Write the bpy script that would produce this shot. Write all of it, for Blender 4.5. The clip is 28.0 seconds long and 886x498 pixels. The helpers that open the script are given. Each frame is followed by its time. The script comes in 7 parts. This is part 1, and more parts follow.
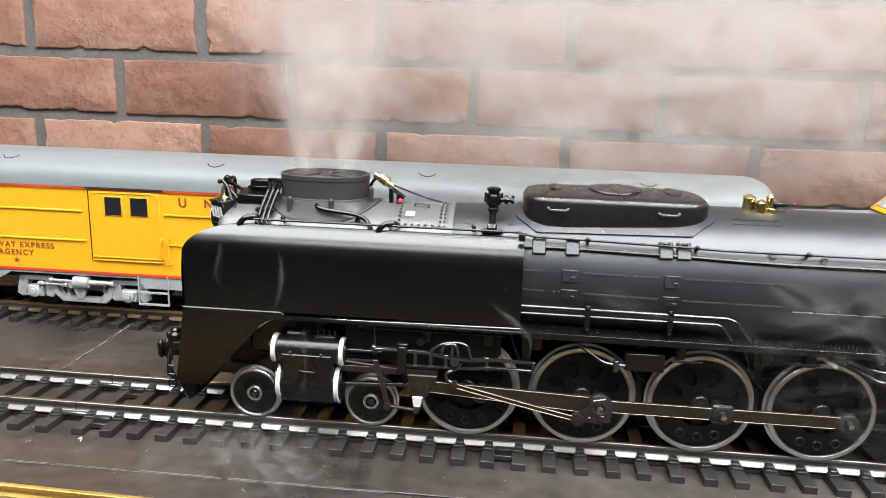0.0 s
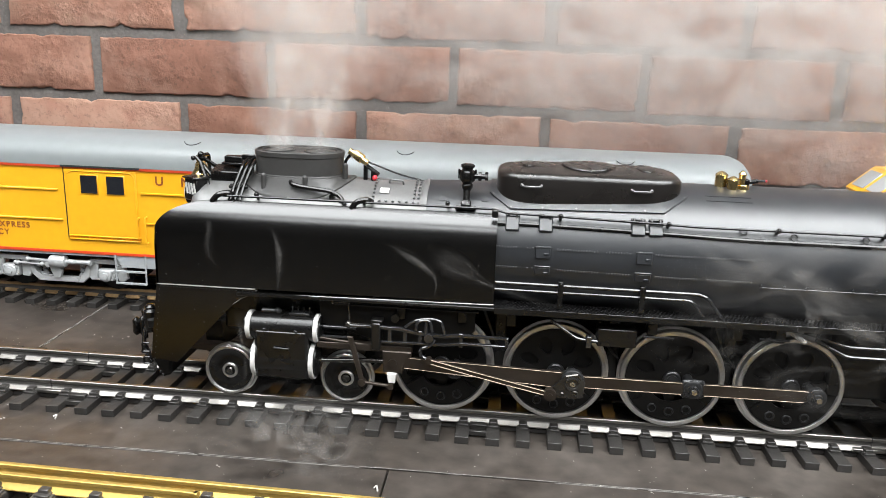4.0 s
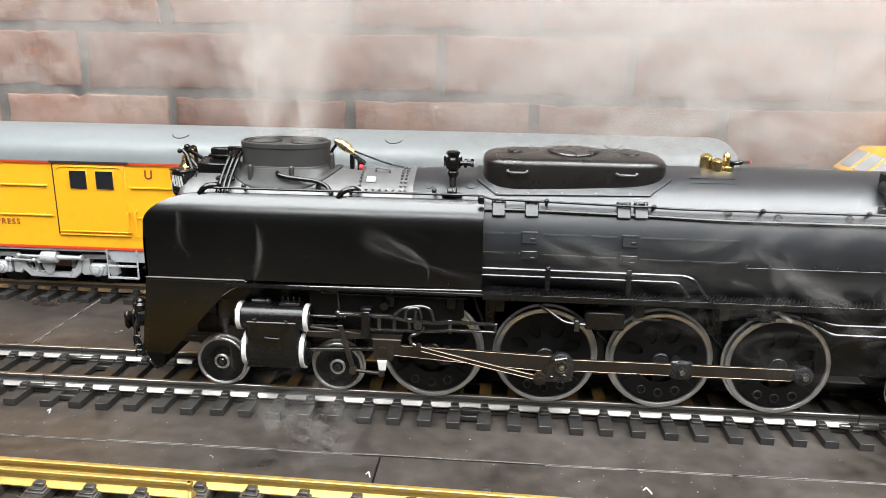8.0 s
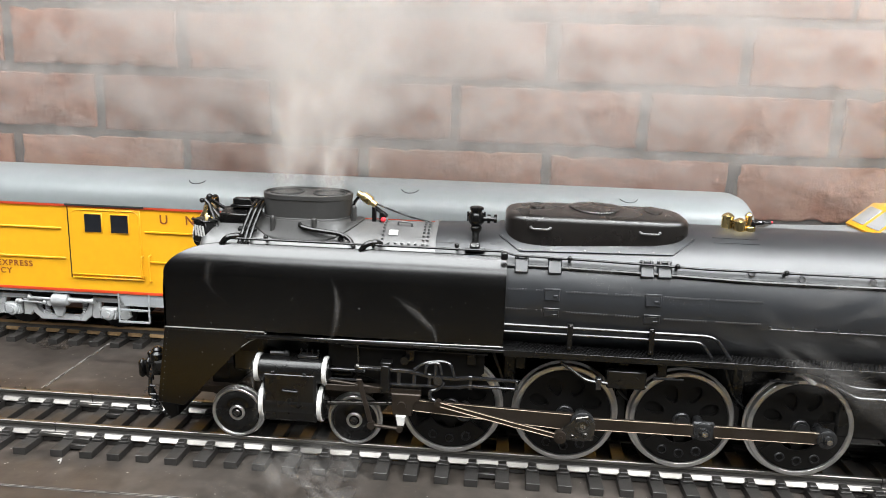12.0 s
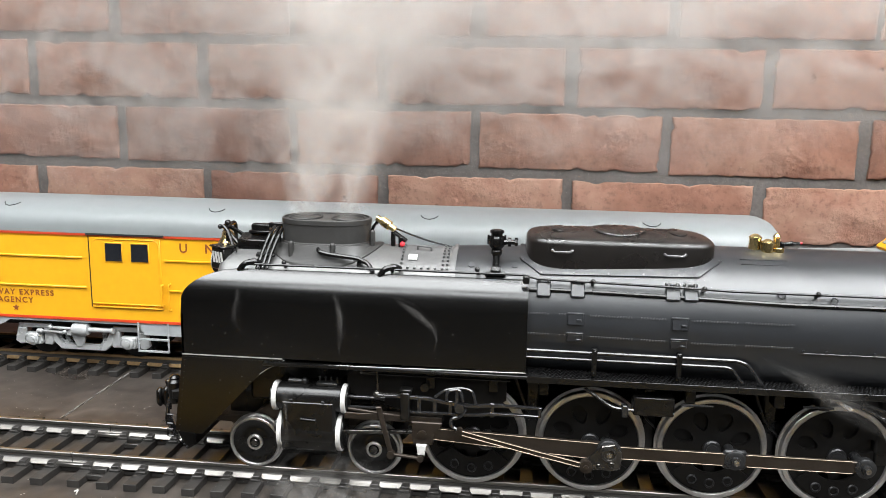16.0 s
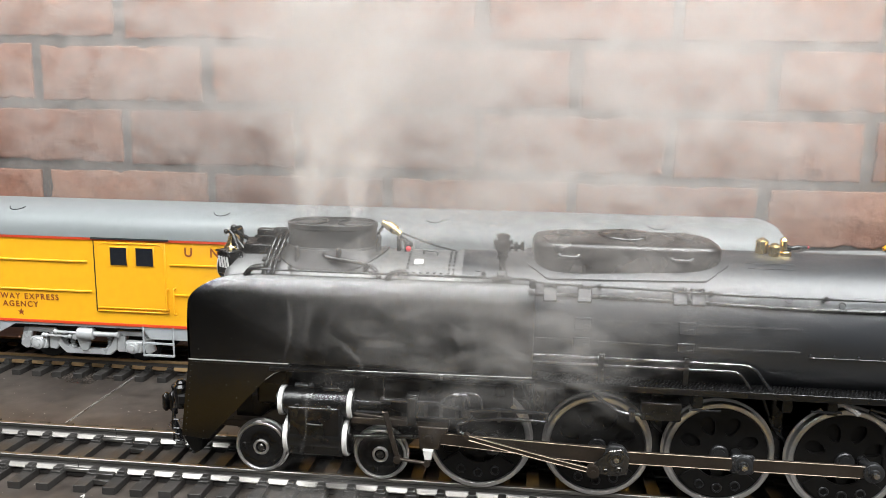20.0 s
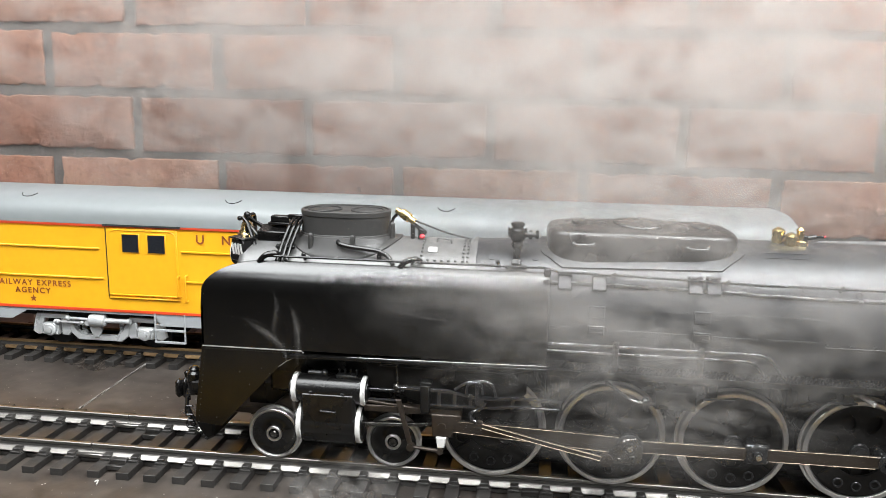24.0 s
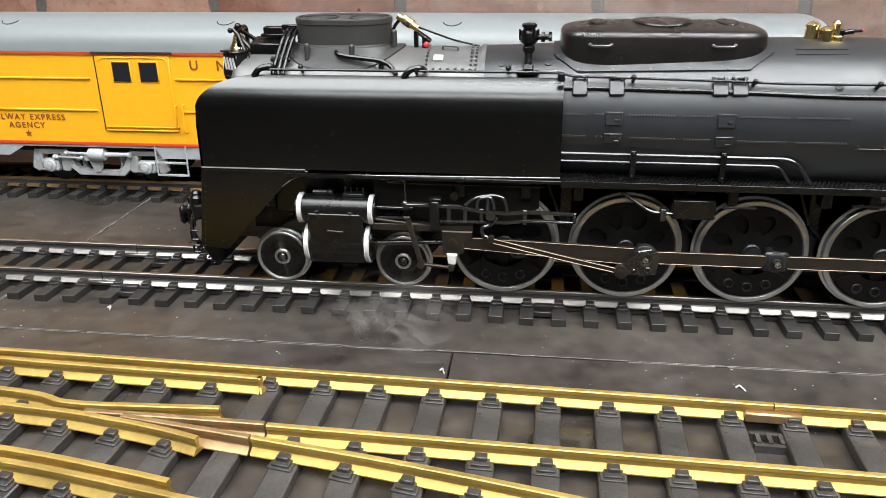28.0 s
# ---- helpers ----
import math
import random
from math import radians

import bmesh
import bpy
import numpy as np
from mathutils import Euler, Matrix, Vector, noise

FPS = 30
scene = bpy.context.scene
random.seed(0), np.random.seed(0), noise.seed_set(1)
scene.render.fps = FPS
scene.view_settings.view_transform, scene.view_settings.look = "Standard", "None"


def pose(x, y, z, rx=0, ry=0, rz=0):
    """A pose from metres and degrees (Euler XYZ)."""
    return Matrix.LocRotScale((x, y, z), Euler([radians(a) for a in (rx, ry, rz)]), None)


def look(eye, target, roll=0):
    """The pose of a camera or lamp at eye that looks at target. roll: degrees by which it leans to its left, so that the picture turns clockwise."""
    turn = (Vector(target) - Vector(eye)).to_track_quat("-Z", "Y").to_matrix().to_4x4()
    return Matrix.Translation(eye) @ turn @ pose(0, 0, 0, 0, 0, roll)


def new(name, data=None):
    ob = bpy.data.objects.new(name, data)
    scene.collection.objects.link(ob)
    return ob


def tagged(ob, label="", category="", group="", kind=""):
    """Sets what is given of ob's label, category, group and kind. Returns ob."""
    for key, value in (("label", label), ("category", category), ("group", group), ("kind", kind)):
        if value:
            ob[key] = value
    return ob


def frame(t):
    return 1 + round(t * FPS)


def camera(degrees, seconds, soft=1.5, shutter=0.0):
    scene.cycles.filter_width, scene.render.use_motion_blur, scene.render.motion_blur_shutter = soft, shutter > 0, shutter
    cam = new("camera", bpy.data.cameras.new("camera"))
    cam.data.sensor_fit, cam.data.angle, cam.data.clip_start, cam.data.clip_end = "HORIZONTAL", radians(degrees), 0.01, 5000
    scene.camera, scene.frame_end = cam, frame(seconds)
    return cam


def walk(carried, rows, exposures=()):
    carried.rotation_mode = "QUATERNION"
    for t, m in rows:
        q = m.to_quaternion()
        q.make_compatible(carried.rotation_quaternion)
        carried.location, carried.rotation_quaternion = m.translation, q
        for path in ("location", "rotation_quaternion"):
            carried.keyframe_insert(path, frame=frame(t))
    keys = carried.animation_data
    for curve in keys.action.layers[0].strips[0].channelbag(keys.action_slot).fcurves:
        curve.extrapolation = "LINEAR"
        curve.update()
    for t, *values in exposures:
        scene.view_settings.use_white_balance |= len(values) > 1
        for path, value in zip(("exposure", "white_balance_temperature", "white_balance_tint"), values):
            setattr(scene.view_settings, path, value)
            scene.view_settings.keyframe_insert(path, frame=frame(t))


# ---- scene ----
cam = camera(59.9, 28.0, 0.5, 0.5)
PATH = [
    (0, (-0.04468, -0.48481, 0.24520), (-0.08852, -0.04931, 0.14071), 1.73),
    (0.5, (-0.03690, -0.48635, 0.24136), (-0.08167, -0.05117, 0.13593), 1.07),
    (1, (-0.03849, -0.48814, 0.24541), (-0.08448, -0.05350, 0.13831), 0.91),
    (1.5, (-0.04193, -0.48651, 0.24615), (-0.08347, -0.05188, 0.13722), 1.48),
    (2, (-0.03898, -0.48546, 0.24340), (-0.07902, -0.05092, 0.13355), 1.70),
    (2.5, (-0.03766, -0.48594, 0.24356), (-0.07686, -0.05154, 0.13282), 1.89),
    (3, (-0.03652, -0.48615, 0.24176), (-0.07488, -0.05178, 0.13061), 1.93),
    (3.5, (-0.03644, -0.48576, 0.24194), (-0.07340, -0.05166, 0.12931), 2.00),
    (5.5, (-0.03232, -0.48551, 0.23994), (-0.06766, -0.05219, 0.12379), 1.65),
    (6, (-0.03223, -0.48429, 0.23868), (-0.06822, -0.05124, 0.12175), 1.38),
    (6.5, (-0.03026, -0.48462, 0.23757), (-0.06603, -0.05182, 0.11967), 1.17),
    (7, (-0.03184, -0.48152, 0.23481), (-0.06765, -0.04943, 0.11432), 1.03),
    (7.5, (-0.03012, -0.48358, 0.23681), (-0.06500, -0.05156, 0.11584), 0.87),
    (8, (-0.02965, -0.48783, 0.24165), (-0.06413, -0.05554, 0.12150), 0.80),
    (8.5, (-0.02917, -0.48758, 0.24103), (-0.06274, -0.05483, 0.12227), 0.82),
    (9, (-0.03174, -0.48926, 0.24484), (-0.06429, -0.05554, 0.12941), 1.12),
    (9.5, (-0.03171, -0.48820, 0.24473), (-0.06335, -0.05385, 0.13142), 1.24),
    (10, (-0.03274, -0.48668, 0.24322), (-0.06486, -0.05173, 0.13238), 1.28),
    (10.5, (-0.03369, -0.48658, 0.24389), (-0.06584, -0.05050, 0.13759), 1.32),
    (11, (-0.03973, -0.48588, 0.24664), (-0.07208, -0.04936, 0.14221), 1.54),
    (11.5, (-0.04340, -0.48683, 0.24879), (-0.07620, -0.04963, 0.14737), 1.77),
    (12, (-0.04585, -0.48562, 0.25082), (-0.07912, -0.04778, 0.15240), 1.87),
    (12.5, (-0.04893, -0.48178, 0.24814), (-0.08444, -0.04331, 0.15338), 2.02),
    (14.5, (-0.04733, -0.47895, 0.24524), (-0.08990, -0.03887, 0.16148), 1.73),
    (15, (-0.04689, -0.47852, 0.24528), (-0.09101, -0.03842, 0.16244), 1.41),
    (15.5, (-0.04620, -0.47844, 0.24423), (-0.09194, -0.03822, 0.16289), 1.27),
    (16, (-0.04569, -0.47887, 0.24499), (-0.09195, -0.03860, 0.16423), 1.06),
    (16.5, (-0.04646, -0.47913, 0.24546), (-0.09297, -0.03876, 0.16541), 1.00),
    (17, (-0.04626, -0.47834, 0.24513), (-0.09410, -0.03816, 0.16480), 0.85),
    (17.5, (-0.04634, -0.47768, 0.24461), (-0.09410, -0.03743, 0.16464), 0.83),
    (18, (-0.04694, -0.47852, 0.24413), (-0.09394, -0.03806, 0.16486), 0.83),
    (18.5, (-0.04450, -0.47823, 0.24409), (-0.09180, -0.03794, 0.16403), 0.78),
    (19, (-0.04828, -0.47909, 0.24671), (-0.09573, -0.03877, 0.16691), 0.79),
    (19.5, (-0.04864, -0.47878, 0.24617), (-0.09686, -0.03839, 0.16721), 0.85),
    (20, (-0.04847, -0.47834, 0.24678), (-0.09583, -0.03805, 0.16678), 0.93),
    (20.5, (-0.04899, -0.47817, 0.24610), (-0.09685, -0.03804, 0.16552), 1.08),
    (21, (-0.04936, -0.47719, 0.24418), (-0.09735, -0.03720, 0.16285), 1.12),
    (21.5, (-0.04791, -0.47676, 0.24431), (-0.09688, -0.03717, 0.16148), 1.12),
    (23.5, (-0.05120, -0.47800, 0.24575), (-0.10208, -0.03914, 0.16025), 1.09),
    (24, (-0.05344, -0.47769, 0.24492), (-0.10406, -0.03881, 0.15933), 1.15),
    (24.5, (-0.05123, -0.47661, 0.24570), (-0.10382, -0.03819, 0.15901), 1.00),
    (25, (-0.05453, -0.47756, 0.24623), (-0.10667, -0.03898, 0.16008), 1.26),
    (25.5, (-0.05462, -0.47719, 0.24549), (-0.10772, -0.03888, 0.15851), 1.38),
    (26, (-0.05217, -0.47352, 0.23693), (-0.10432, -0.03596, 0.14569), 0.78),
    (26.5, (-0.05655, -0.47535, 0.24086), (-0.10954, -0.03850, 0.14676), 0.41),
    (27, (-0.06201, -0.47167, 0.23456), (-0.11310, -0.04216, 0.11044), 0.48),
    (27.5, (-0.05618, -0.46502, 0.22236), (-0.10787, -0.05033, 0.05545), 0.02),
    (28, (-0.05383, -0.46339, 0.22051), (-0.10689, -0.05049, 0.04964), -0.57),
]
walk(cam, [(t, look(e, g, r)) for t, e, g, r in PATH], ((0, -0.04), (3, -0.06), (7, 0.03), (10, -0.06), (12, -0.11), (17, -0.09), (20, -0.14), (24, -0.09), (26, -0.10), (27.3, -0.22), (28, -0.24)))

# ---- light: ceiling panels, all out of view ----
world = bpy.data.worlds.new("room_air")
scene.world = world
world.use_nodes = True
world.node_tree.nodes["Background"].inputs[0].default_value = (0.9, 0.95, 1.0, 1)
world.node_tree.nodes["Background"].inputs[1].default_value = 0.05
scene.view_settings.exposure = 0.0
scene.cycles.transparent_max_bounces = 64


def area_lamp(name, x, y, z, sx, sy, power, col=(0.96, 0.99, 1.0)):
    d = bpy.data.lights.new(name, "AREA")
    d.shape, d.size, d.size_y, d.energy, d.color = "RECTANGLE", sx, sy, power, col
    ob = new(name, d)
    ob.matrix_basis = pose(x, y, z)
    return ob


# First two placed by the highlights; the third is added fill.
LAMPS = [(-0.50, -0.62, 1.46, 1.36, 1.00, 44), (0.92, -0.62, 1.46, 1.36, 1.00, 60), (0.25, -1.62, 1.46, 2.40, 0.34, 32)]
for lx, ly, lz, sx, sy, p in LAMPS:
    area_lamp("unseen_ceiling_lamp", lx, ly, lz, sx, sy, p)


# ---- materials ----
def mat(name, col, rough=0.5, metal=0.0, var=0.12, scale=60.0, bump=0.0, bscale=400.0, fine=None, rvar=0.1, spec=0.5, emit=None, rand=0.0):
    m = bpy.data.materials.new(name)
    m.use_nodes = True
    nt = m.node_tree
    b = nt.nodes["Principled BSDF"]
    b.inputs["Roughness"].default_value = rough
    b.inputs["Metallic"].default_value = metal
    b.inputs["Specular IOR Level"].default_value = spec
    tc = nt.nodes.new("ShaderNodeTexCoord")
    n1 = nt.nodes.new("ShaderNodeTexNoise")
    n1.inputs["Scale"].default_value, n1.inputs["Detail"].default_value = scale, 6
    n2 = nt.nodes.new("ShaderNodeTexNoise")
    n2.inputs["Scale"].default_value, n2.inputs["Detail"].default_value = (fine or scale * 9), 3
    for n in (n1, n2):
        nt.links.new(tc.outputs["Object"], n.inputs["Vector"])
    add = nt.nodes.new("ShaderNodeMath")
    add.operation = "ADD"
    nt.links.new(n1.outputs[0], add.inputs[0])
    nt.links.new(n2.outputs[0], add.inputs[1])
    mr = nt.nodes.new("ShaderNodeMapRange")
    mr.inputs[1].default_value, mr.inputs[2].default_value = 0.6, 1.4
    mr.inputs[3].default_value, mr.inputs[4].default_value = 1 - var, 1 + var
    nt.links.new(add.outputs[0], mr.inputs[0])
    hsv = nt.nodes.new("ShaderNodeHueSaturation")
    hsv.inputs["Color"].default_value = (*col, 1)
    val = mr.outputs[0]
    if rand:
        oi = nt.nodes.new("ShaderNodeObjectInfo")
        r2 = nt.nodes.new("ShaderNodeMapRange")
        r2.inputs[3].default_value, r2.inputs[4].default_value = 1 - rand, 1 + rand
        nt.links.new(oi.outputs["Random"], r2.inputs[0])
        mul = nt.nodes.new("ShaderNodeMath")
        mul.operation = "MULTIPLY"
        nt.links.new(val, mul.inputs[0])
        nt.links.new(r2.outputs[0], mul.inputs[1])
        val = mul.outputs[0]
    nt.links.new(val, hsv.inputs["Value"])
    nt.links.new(hsv.outputs[0], b.inputs["Base Color"])
    if rvar:
        rr = nt.nodes.new("ShaderNodeMapRange")
        rr.inputs[1].default_value, rr.inputs[2].default_value = 0.3, 0.7
        rr.inputs[3].default_value, rr.inputs[4].default_value = max(0.02, rough - rvar), min(1, rough + rvar)
        nt.links.new(n1.outputs[0], rr.inputs[0])
        nt.links.new(rr.outputs[0], b.inputs["Roughness"])
    if bump:
        n3 = nt.nodes.new("ShaderNodeTexNoise")
        n3.inputs["Scale"].default_value, n3.inputs["Detail"].default_value = bscale, 5
        nt.links.new(tc.outputs["Object"], n3.inputs["Vector"])
        bp = nt.nodes.new("ShaderNodeBump")
        bp.inputs["Strength"].default_value, bp.inputs["Distance"].default_value = 1.0, bump
        nt.links.new(n3.outputs[0], bp.inputs["Height"])
        nt.links.new(bp.outputs[0], b.inputs["Normal"])
    if emit:
        b.inputs["Emission Color"].default_value, b.inputs["Emission Strength"].default_value = (*emit[:3], 1), emit[3]
    return m


BLACK = mat("satin_black_paint", (0.0034, 0.0032, 0.0031), 0.26, 0, 0.2, 40, 0.00002, 900, rvar=0.06, spec=0.4)
BOILER = mat("boiler_black_paint", (0.0085, 0.0097, 0.0120), 0.40, 0, 0.18, 25, 0.00001, 900, rvar=0.04, spec=0.78)
DEFLECT = mat("flat_black_paint", (0.0007, 0.0006, 0.0005), 0.23, 0, 0.10, 30, 0.000005, 700, rvar=0.02, spec=0.64)
DOMEPAINT = mat("dome_dark_brown_grey_paint", (0.0062, 0.0050, 0.0044), 0.28, 0, 0.15, 40, 0.00001, 900, rvar=0.04, spec=0.55)
GRAPHITE = mat("graphite_paint", (0.100, 0.099, 0.098), 0.42, 0.3, 0.15, 60, 0.00003, 900, spec=0.8)
STACKGREY = mat("stack_dark_grey_paint", (0.027, 0.026, 0.025), 0.5, 0, 0.15, 50, 0.00003, 900)
STEEL = mat("bright_steel", (0.62, 0.61, 0.60), 0.28, 1.0, 0.12, 120, rvar=0.08)
TYRE = mat("brushed_tyre_steel", (0.55, 0.54, 0.53), 0.36, 1.0, 0.15, 90, rvar=0.08)
RODSTEEL = mat("oily_rod_steel", (0.031, 0.0235, 0.0180), 0.45, 0.6, 0.2, 70, rvar=0.1)
PIPE = mat("grey_pipe_metal", (0.032, 0.032, 0.034), 0.42, 0.7, 0.12, 80)
BRASS = mat("polished_brass", (0.66, 0.51, 0.24), 0.24, 1.0, 0.1, 100)
GOLDRAIL = mat("brass_rail", (0.46, 0.315, 0.088), 0.48, 0.75, 0.16, 35, 0.00003, 300, rvar=0.10)
OLDBRASS = mat("tarnished_brass_rail", (0.36, 0.24, 0.12), 0.42, 0.8, 0.25, 30, rvar=0.12)
NICKEL = mat("nickel_silver_rail", (0.215, 0.205, 0.19), 0.42, 1.0, 0.08, 160, rvar=0.05)
TIE = mat("dark_grey_tie_plastic", (0.0175, 0.0158, 0.0145), 0.46, 0, 0.35, 90, 0.00015, 500, rand=0.2)
TIE2 = mat("black_turnout_tie_plastic", (0.032, 0.0285, 0.0260), 0.46, 0, 0.55, 70, 0.00018, 420, rand=0.15)
RAILWEB = mat("dark_rail_web", (0.075, 0.070, 0.066), 0.5, 0.5, 0.2, 120)
GLOSS = mat("gloss_black_enamel", (0.012, 0.012, 0.013), 0.18, 0, 0.1, 60, rvar=0.03, spec=0.7)
SEAM = mat("worn_board_edge", (0.17, 0.16, 0.15), 0.7, 0, 0.5, 60)
# edge highlights of the rods, put into a lighter colour
RODEDGE = mat("rod_edge_highlight", (0.24, 0.19, 0.14), 0.5, 0.8, 0.2, 90)
DARKSTEEL = mat("blackened_steel", (0.030, 0.030, 0.031), 0.30, 0.6, 0.2, 90, rvar=0.08)
# pale base colour stands for what the cab glass reflects
PALEGLASS = mat("glazing_with_painted_reflection", (0.30, 0.31, 0.32), 0.15, 0, 0.05, rvar=0.02)
WHEELBLACK = mat("dull_wheel_black", (0.0032, 0.0028, 0.0025), 0.5, 0, 0.3, 60, 0.00002, 600, rvar=0.08, spec=0.22)
GEARSTEEL = mat("oiled_gear_steel", (0.085, 0.080, 0.074), 0.24, 0.9, 0.25, 90, rvar=0.08)
# lighter than the boiler: the rivets' glints are put into the colour
RIVETS = mat("rivet_highlight_paint", (0.060, 0.061, 0.063), 0.35, 0.2, 0.2, 90)
BEAD = mat("pale_edge_line", (0.26, 0.25, 0.235), 0.4, 0.2, 0.3, 90)
WHITE = mat("white_enamel", (0.47, 0.46, 0.445), 0.4, 0, 0.06, 80)
RED = mat("red_enamel", (0.5, 0.02, 0.03), 0.4)
# soot in the flues, black parts, and black laid where shade falls
SOOTSHADE = mat("soot_and_shade_black", (0.01, 0.01, 0.01), 0.9)
YELLOW = mat("yellow_car_enamel", (0.69, 0.336, 0.011), 0.38, 0, 0.05, 18, 0.00001, 700, rvar=0.04)
REDLINE = mat("red_stripe_enamel", (0.52, 0.05, 0.015), 0.4, 0, 0.06)
LETTER = mat("brown_red_lettering", (0.20, 0.05, 0.012), 0.5, 0, 0.05)
ROOF = mat("grey_roof_enamel", (0.172, 0.185, 0.189), 0.45, 0, 0.05, 14, 0.00001, 600, rvar=0.05)
SILL = mat("light_grey_enamel", (0.27, 0.283, 0.292), 0.45, 0, 0.06, 30)
TRUCK = mat("silver_grey_truck_casting", (0.38, 0.388, 0.392), 0.34, 0.25, 0.1, 80)
GLASSY = mat("dark_window_glazing", (0.012, 0.013, 0.016), 0.08, 0, 0.05, rvar=0.02)
MORTAR = mat("dark_grey_mortar", (0.100, 0.091, 0.085), 0.9, 0, 0.3, 30, 0.0007, 160, rvar=0.05)
BOARD = mat("scuffed_black_board", (0.036, 0.0298, 0.0256), 0.40, 0, 0.75, 9, 0.00008, 220, fine=85, rvar=0.22)
DUST = mat("pale_dust_specks", (0.34, 0.33, 0.31), 0.9)
# tones of the unseen walls and floor, dark to dim reflections in black paint
DARKWALL = mat("dark_unseen_wall", (0.055, 0.054, 0.052), 0.8, 0, 0.06, 4, 0.0004, 120)
DARKFLOOR = mat("dark_unseen_floor", (0.045, 0.043, 0.042), 0.95, 0, 0.25, 30, 0.002, 300)
TILE = mat("white_ceiling_board", (0.72, 0.71, 0.69), 0.85, 0, 0.06, 8)
PANELGLOW = mat("lamp_diffuser", (0.8, 0.8, 0.8), 0.6, emit=(0.96, 0.99, 1.0, 6.0))


def brick_material():
    m = bpy.data.materials.new("weathered_red_brick")
    m.use_nodes = True
    nt = m.node_tree
    b = nt.nodes["Principled BSDF"]
    b.inputs["Roughness"].default_value = 0.86
    tc = nt.nodes.new("ShaderNodeTexCoord")
    geo = nt.nodes.new("ShaderNodeNewGeometry")
    oi = nt.nodes.new("ShaderNodeObjectInfo")

    def noise_of(scale, detail=6, rough=0.6):
        n = nt.nodes.new("ShaderNodeTexNoise")
        n.inputs["Scale"].default_value, n.inputs["Detail"].default_value, n.inputs["Roughness"].default_value = scale, detail, rough
        nt.links.new(geo.outputs["Position"], n.inputs["Vector"])
        return n
    big, mid, grain = noise_of(9), noise_of(34, 4, 0.5), noise_of(240, 3, 0.6)
    ramp = nt.nodes.new("ShaderNodeValToRGB")
    ramp.color_ramp.elements[0].position, ramp.color_ramp.elements[0].color = 0.26, (0.150, 0.067, 0.043, 1)
    ramp.color_ramp.elements[1].position, ramp.color_ramp.elements[1].color = 0.74, (0.305, 0.180, 0.130, 1)
    e = ramp.color_ramp.elements.new(0.5)
    e.color = (0.230, 0.110, 0.074, 1)
    mix = nt.nodes.new("ShaderNodeMath")
    mix.operation = "MULTIPLY_ADD"
    mix.inputs[1].default_value = 0.6
    nt.links.new(mid.outputs[0], mix.inputs[0])
    half = nt.nodes.new("ShaderNodeMath")
    half.operation = "MULTIPLY_ADD"
    half.inputs[1].default_value, half.inputs[2].default_value = 0.40, 0.0
    nt.links.new(oi.outputs["Random"], half.inputs[0])
    nt.links.new(half.outputs[0], mix.inputs[2])
    nt.links.new(mix.outputs[0], ramp.inputs[0])
    # pale lime bloom, faint grain, and a few dark pits
    bloom = nt.nodes.new("ShaderNodeMapRange")
    bloom.inputs[1].default_value, bloom.inputs[2].default_value, bloom.inputs[4].default_value = 0.50, 0.72, 0.55
    nt.links.new(big.outputs[0], bloom.inputs[0])
    mx = nt.nodes.new("ShaderNodeMix")
    mx.data_type = "RGBA"
    mx.inputs[7].default_value = (0.345, 0.230, 0.176, 1)
    nt.links.new(bloom.outputs[0], mx.inputs[0])
    nt.links.new(ramp.outputs[0], mx.inputs[6])
    scar = nt.nodes.new("ShaderNodeMapRange")
    scar.inputs[1].default_value, scar.inputs[2].default_value, scar.inputs[3].default_value, scar.inputs[4].default_value = 0.30, 0.46, 0.70, 1.0
    nt.links.new(grain.outputs[0], scar.inputs[0])
    vor = nt.nodes.new("ShaderNodeTexVoronoi")
    vor.inputs["Scale"].default_value = 30.0
    nt.links.new(geo.outputs["Position"], vor.inputs["Vector"])
    sepc = nt.nodes.new("ShaderNodeSeparateColor")
    nt.links.new(vor.outputs["Color"], sepc.inputs[0])
    size = nt.nodes.new("ShaderNodeMapRange")
    size.inputs[1].default_value, size.inputs[2].default_value, size.inputs[4].default_value = 0.62, 1.0, 0.15
    nt.links.new(sepc.outputs[0], size.inputs[0])
    rag = nt.nodes.new("ShaderNodeMath")
    rag.operation = "MULTIPLY_ADD"
    rag.inputs[1].default_value = 0.16
    nt.links.new(grain.outputs[0], rag.inputs[0])
    nt.links.new(vor.outputs["Distance"], rag.inputs[2])
    pit = nt.nodes.new("ShaderNodeMath")
    pit.operation = "SUBTRACT"
    nt.links.new(rag.outputs[0], pit.inputs[0])
    nt.links.new(size.outputs[0], pit.inputs[1])
    flat = nt.nodes.new("ShaderNodeMapRange")
    flat.inputs[1].default_value, flat.inputs[2].default_value, flat.inputs[3].default_value = 0.03, 0.09, 0.0
    nt.links.new(pit.outputs[0], flat.inputs[0])
    dark = nt.nodes.new("ShaderNodeMath")
    dark.operation = "MULTIPLY_ADD"
    dark.inputs[1].default_value, dark.inputs[2].default_value = 0.58, 0.42
    nt.links.new(flat.outputs[0], dark.inputs[0])
    tone = nt.nodes.new("ShaderNodeMath")
    tone.operation = "MULTIPLY"
    nt.links.new(scar.outputs[0], tone.inputs[0])
    nt.links.new(dark.outputs[0], tone.inputs[1])
    hsv = nt.nodes.new("ShaderNodeHueSaturation")
    nt.links.new(mx.outputs[2], hsv.inputs["Color"])
    nt.links.new(tone.outputs[0], hsv.inputs["Value"])
    nt.links.new(hsv.outputs[0], b.inputs["Base Color"])
    bp = nt.nodes.new("ShaderNodeBump")
    bp.inputs["Strength"].default_value, bp.inputs["Distance"].default_value = 1.0, 0.0022
    s1 = nt.nodes.new("ShaderNodeMath")
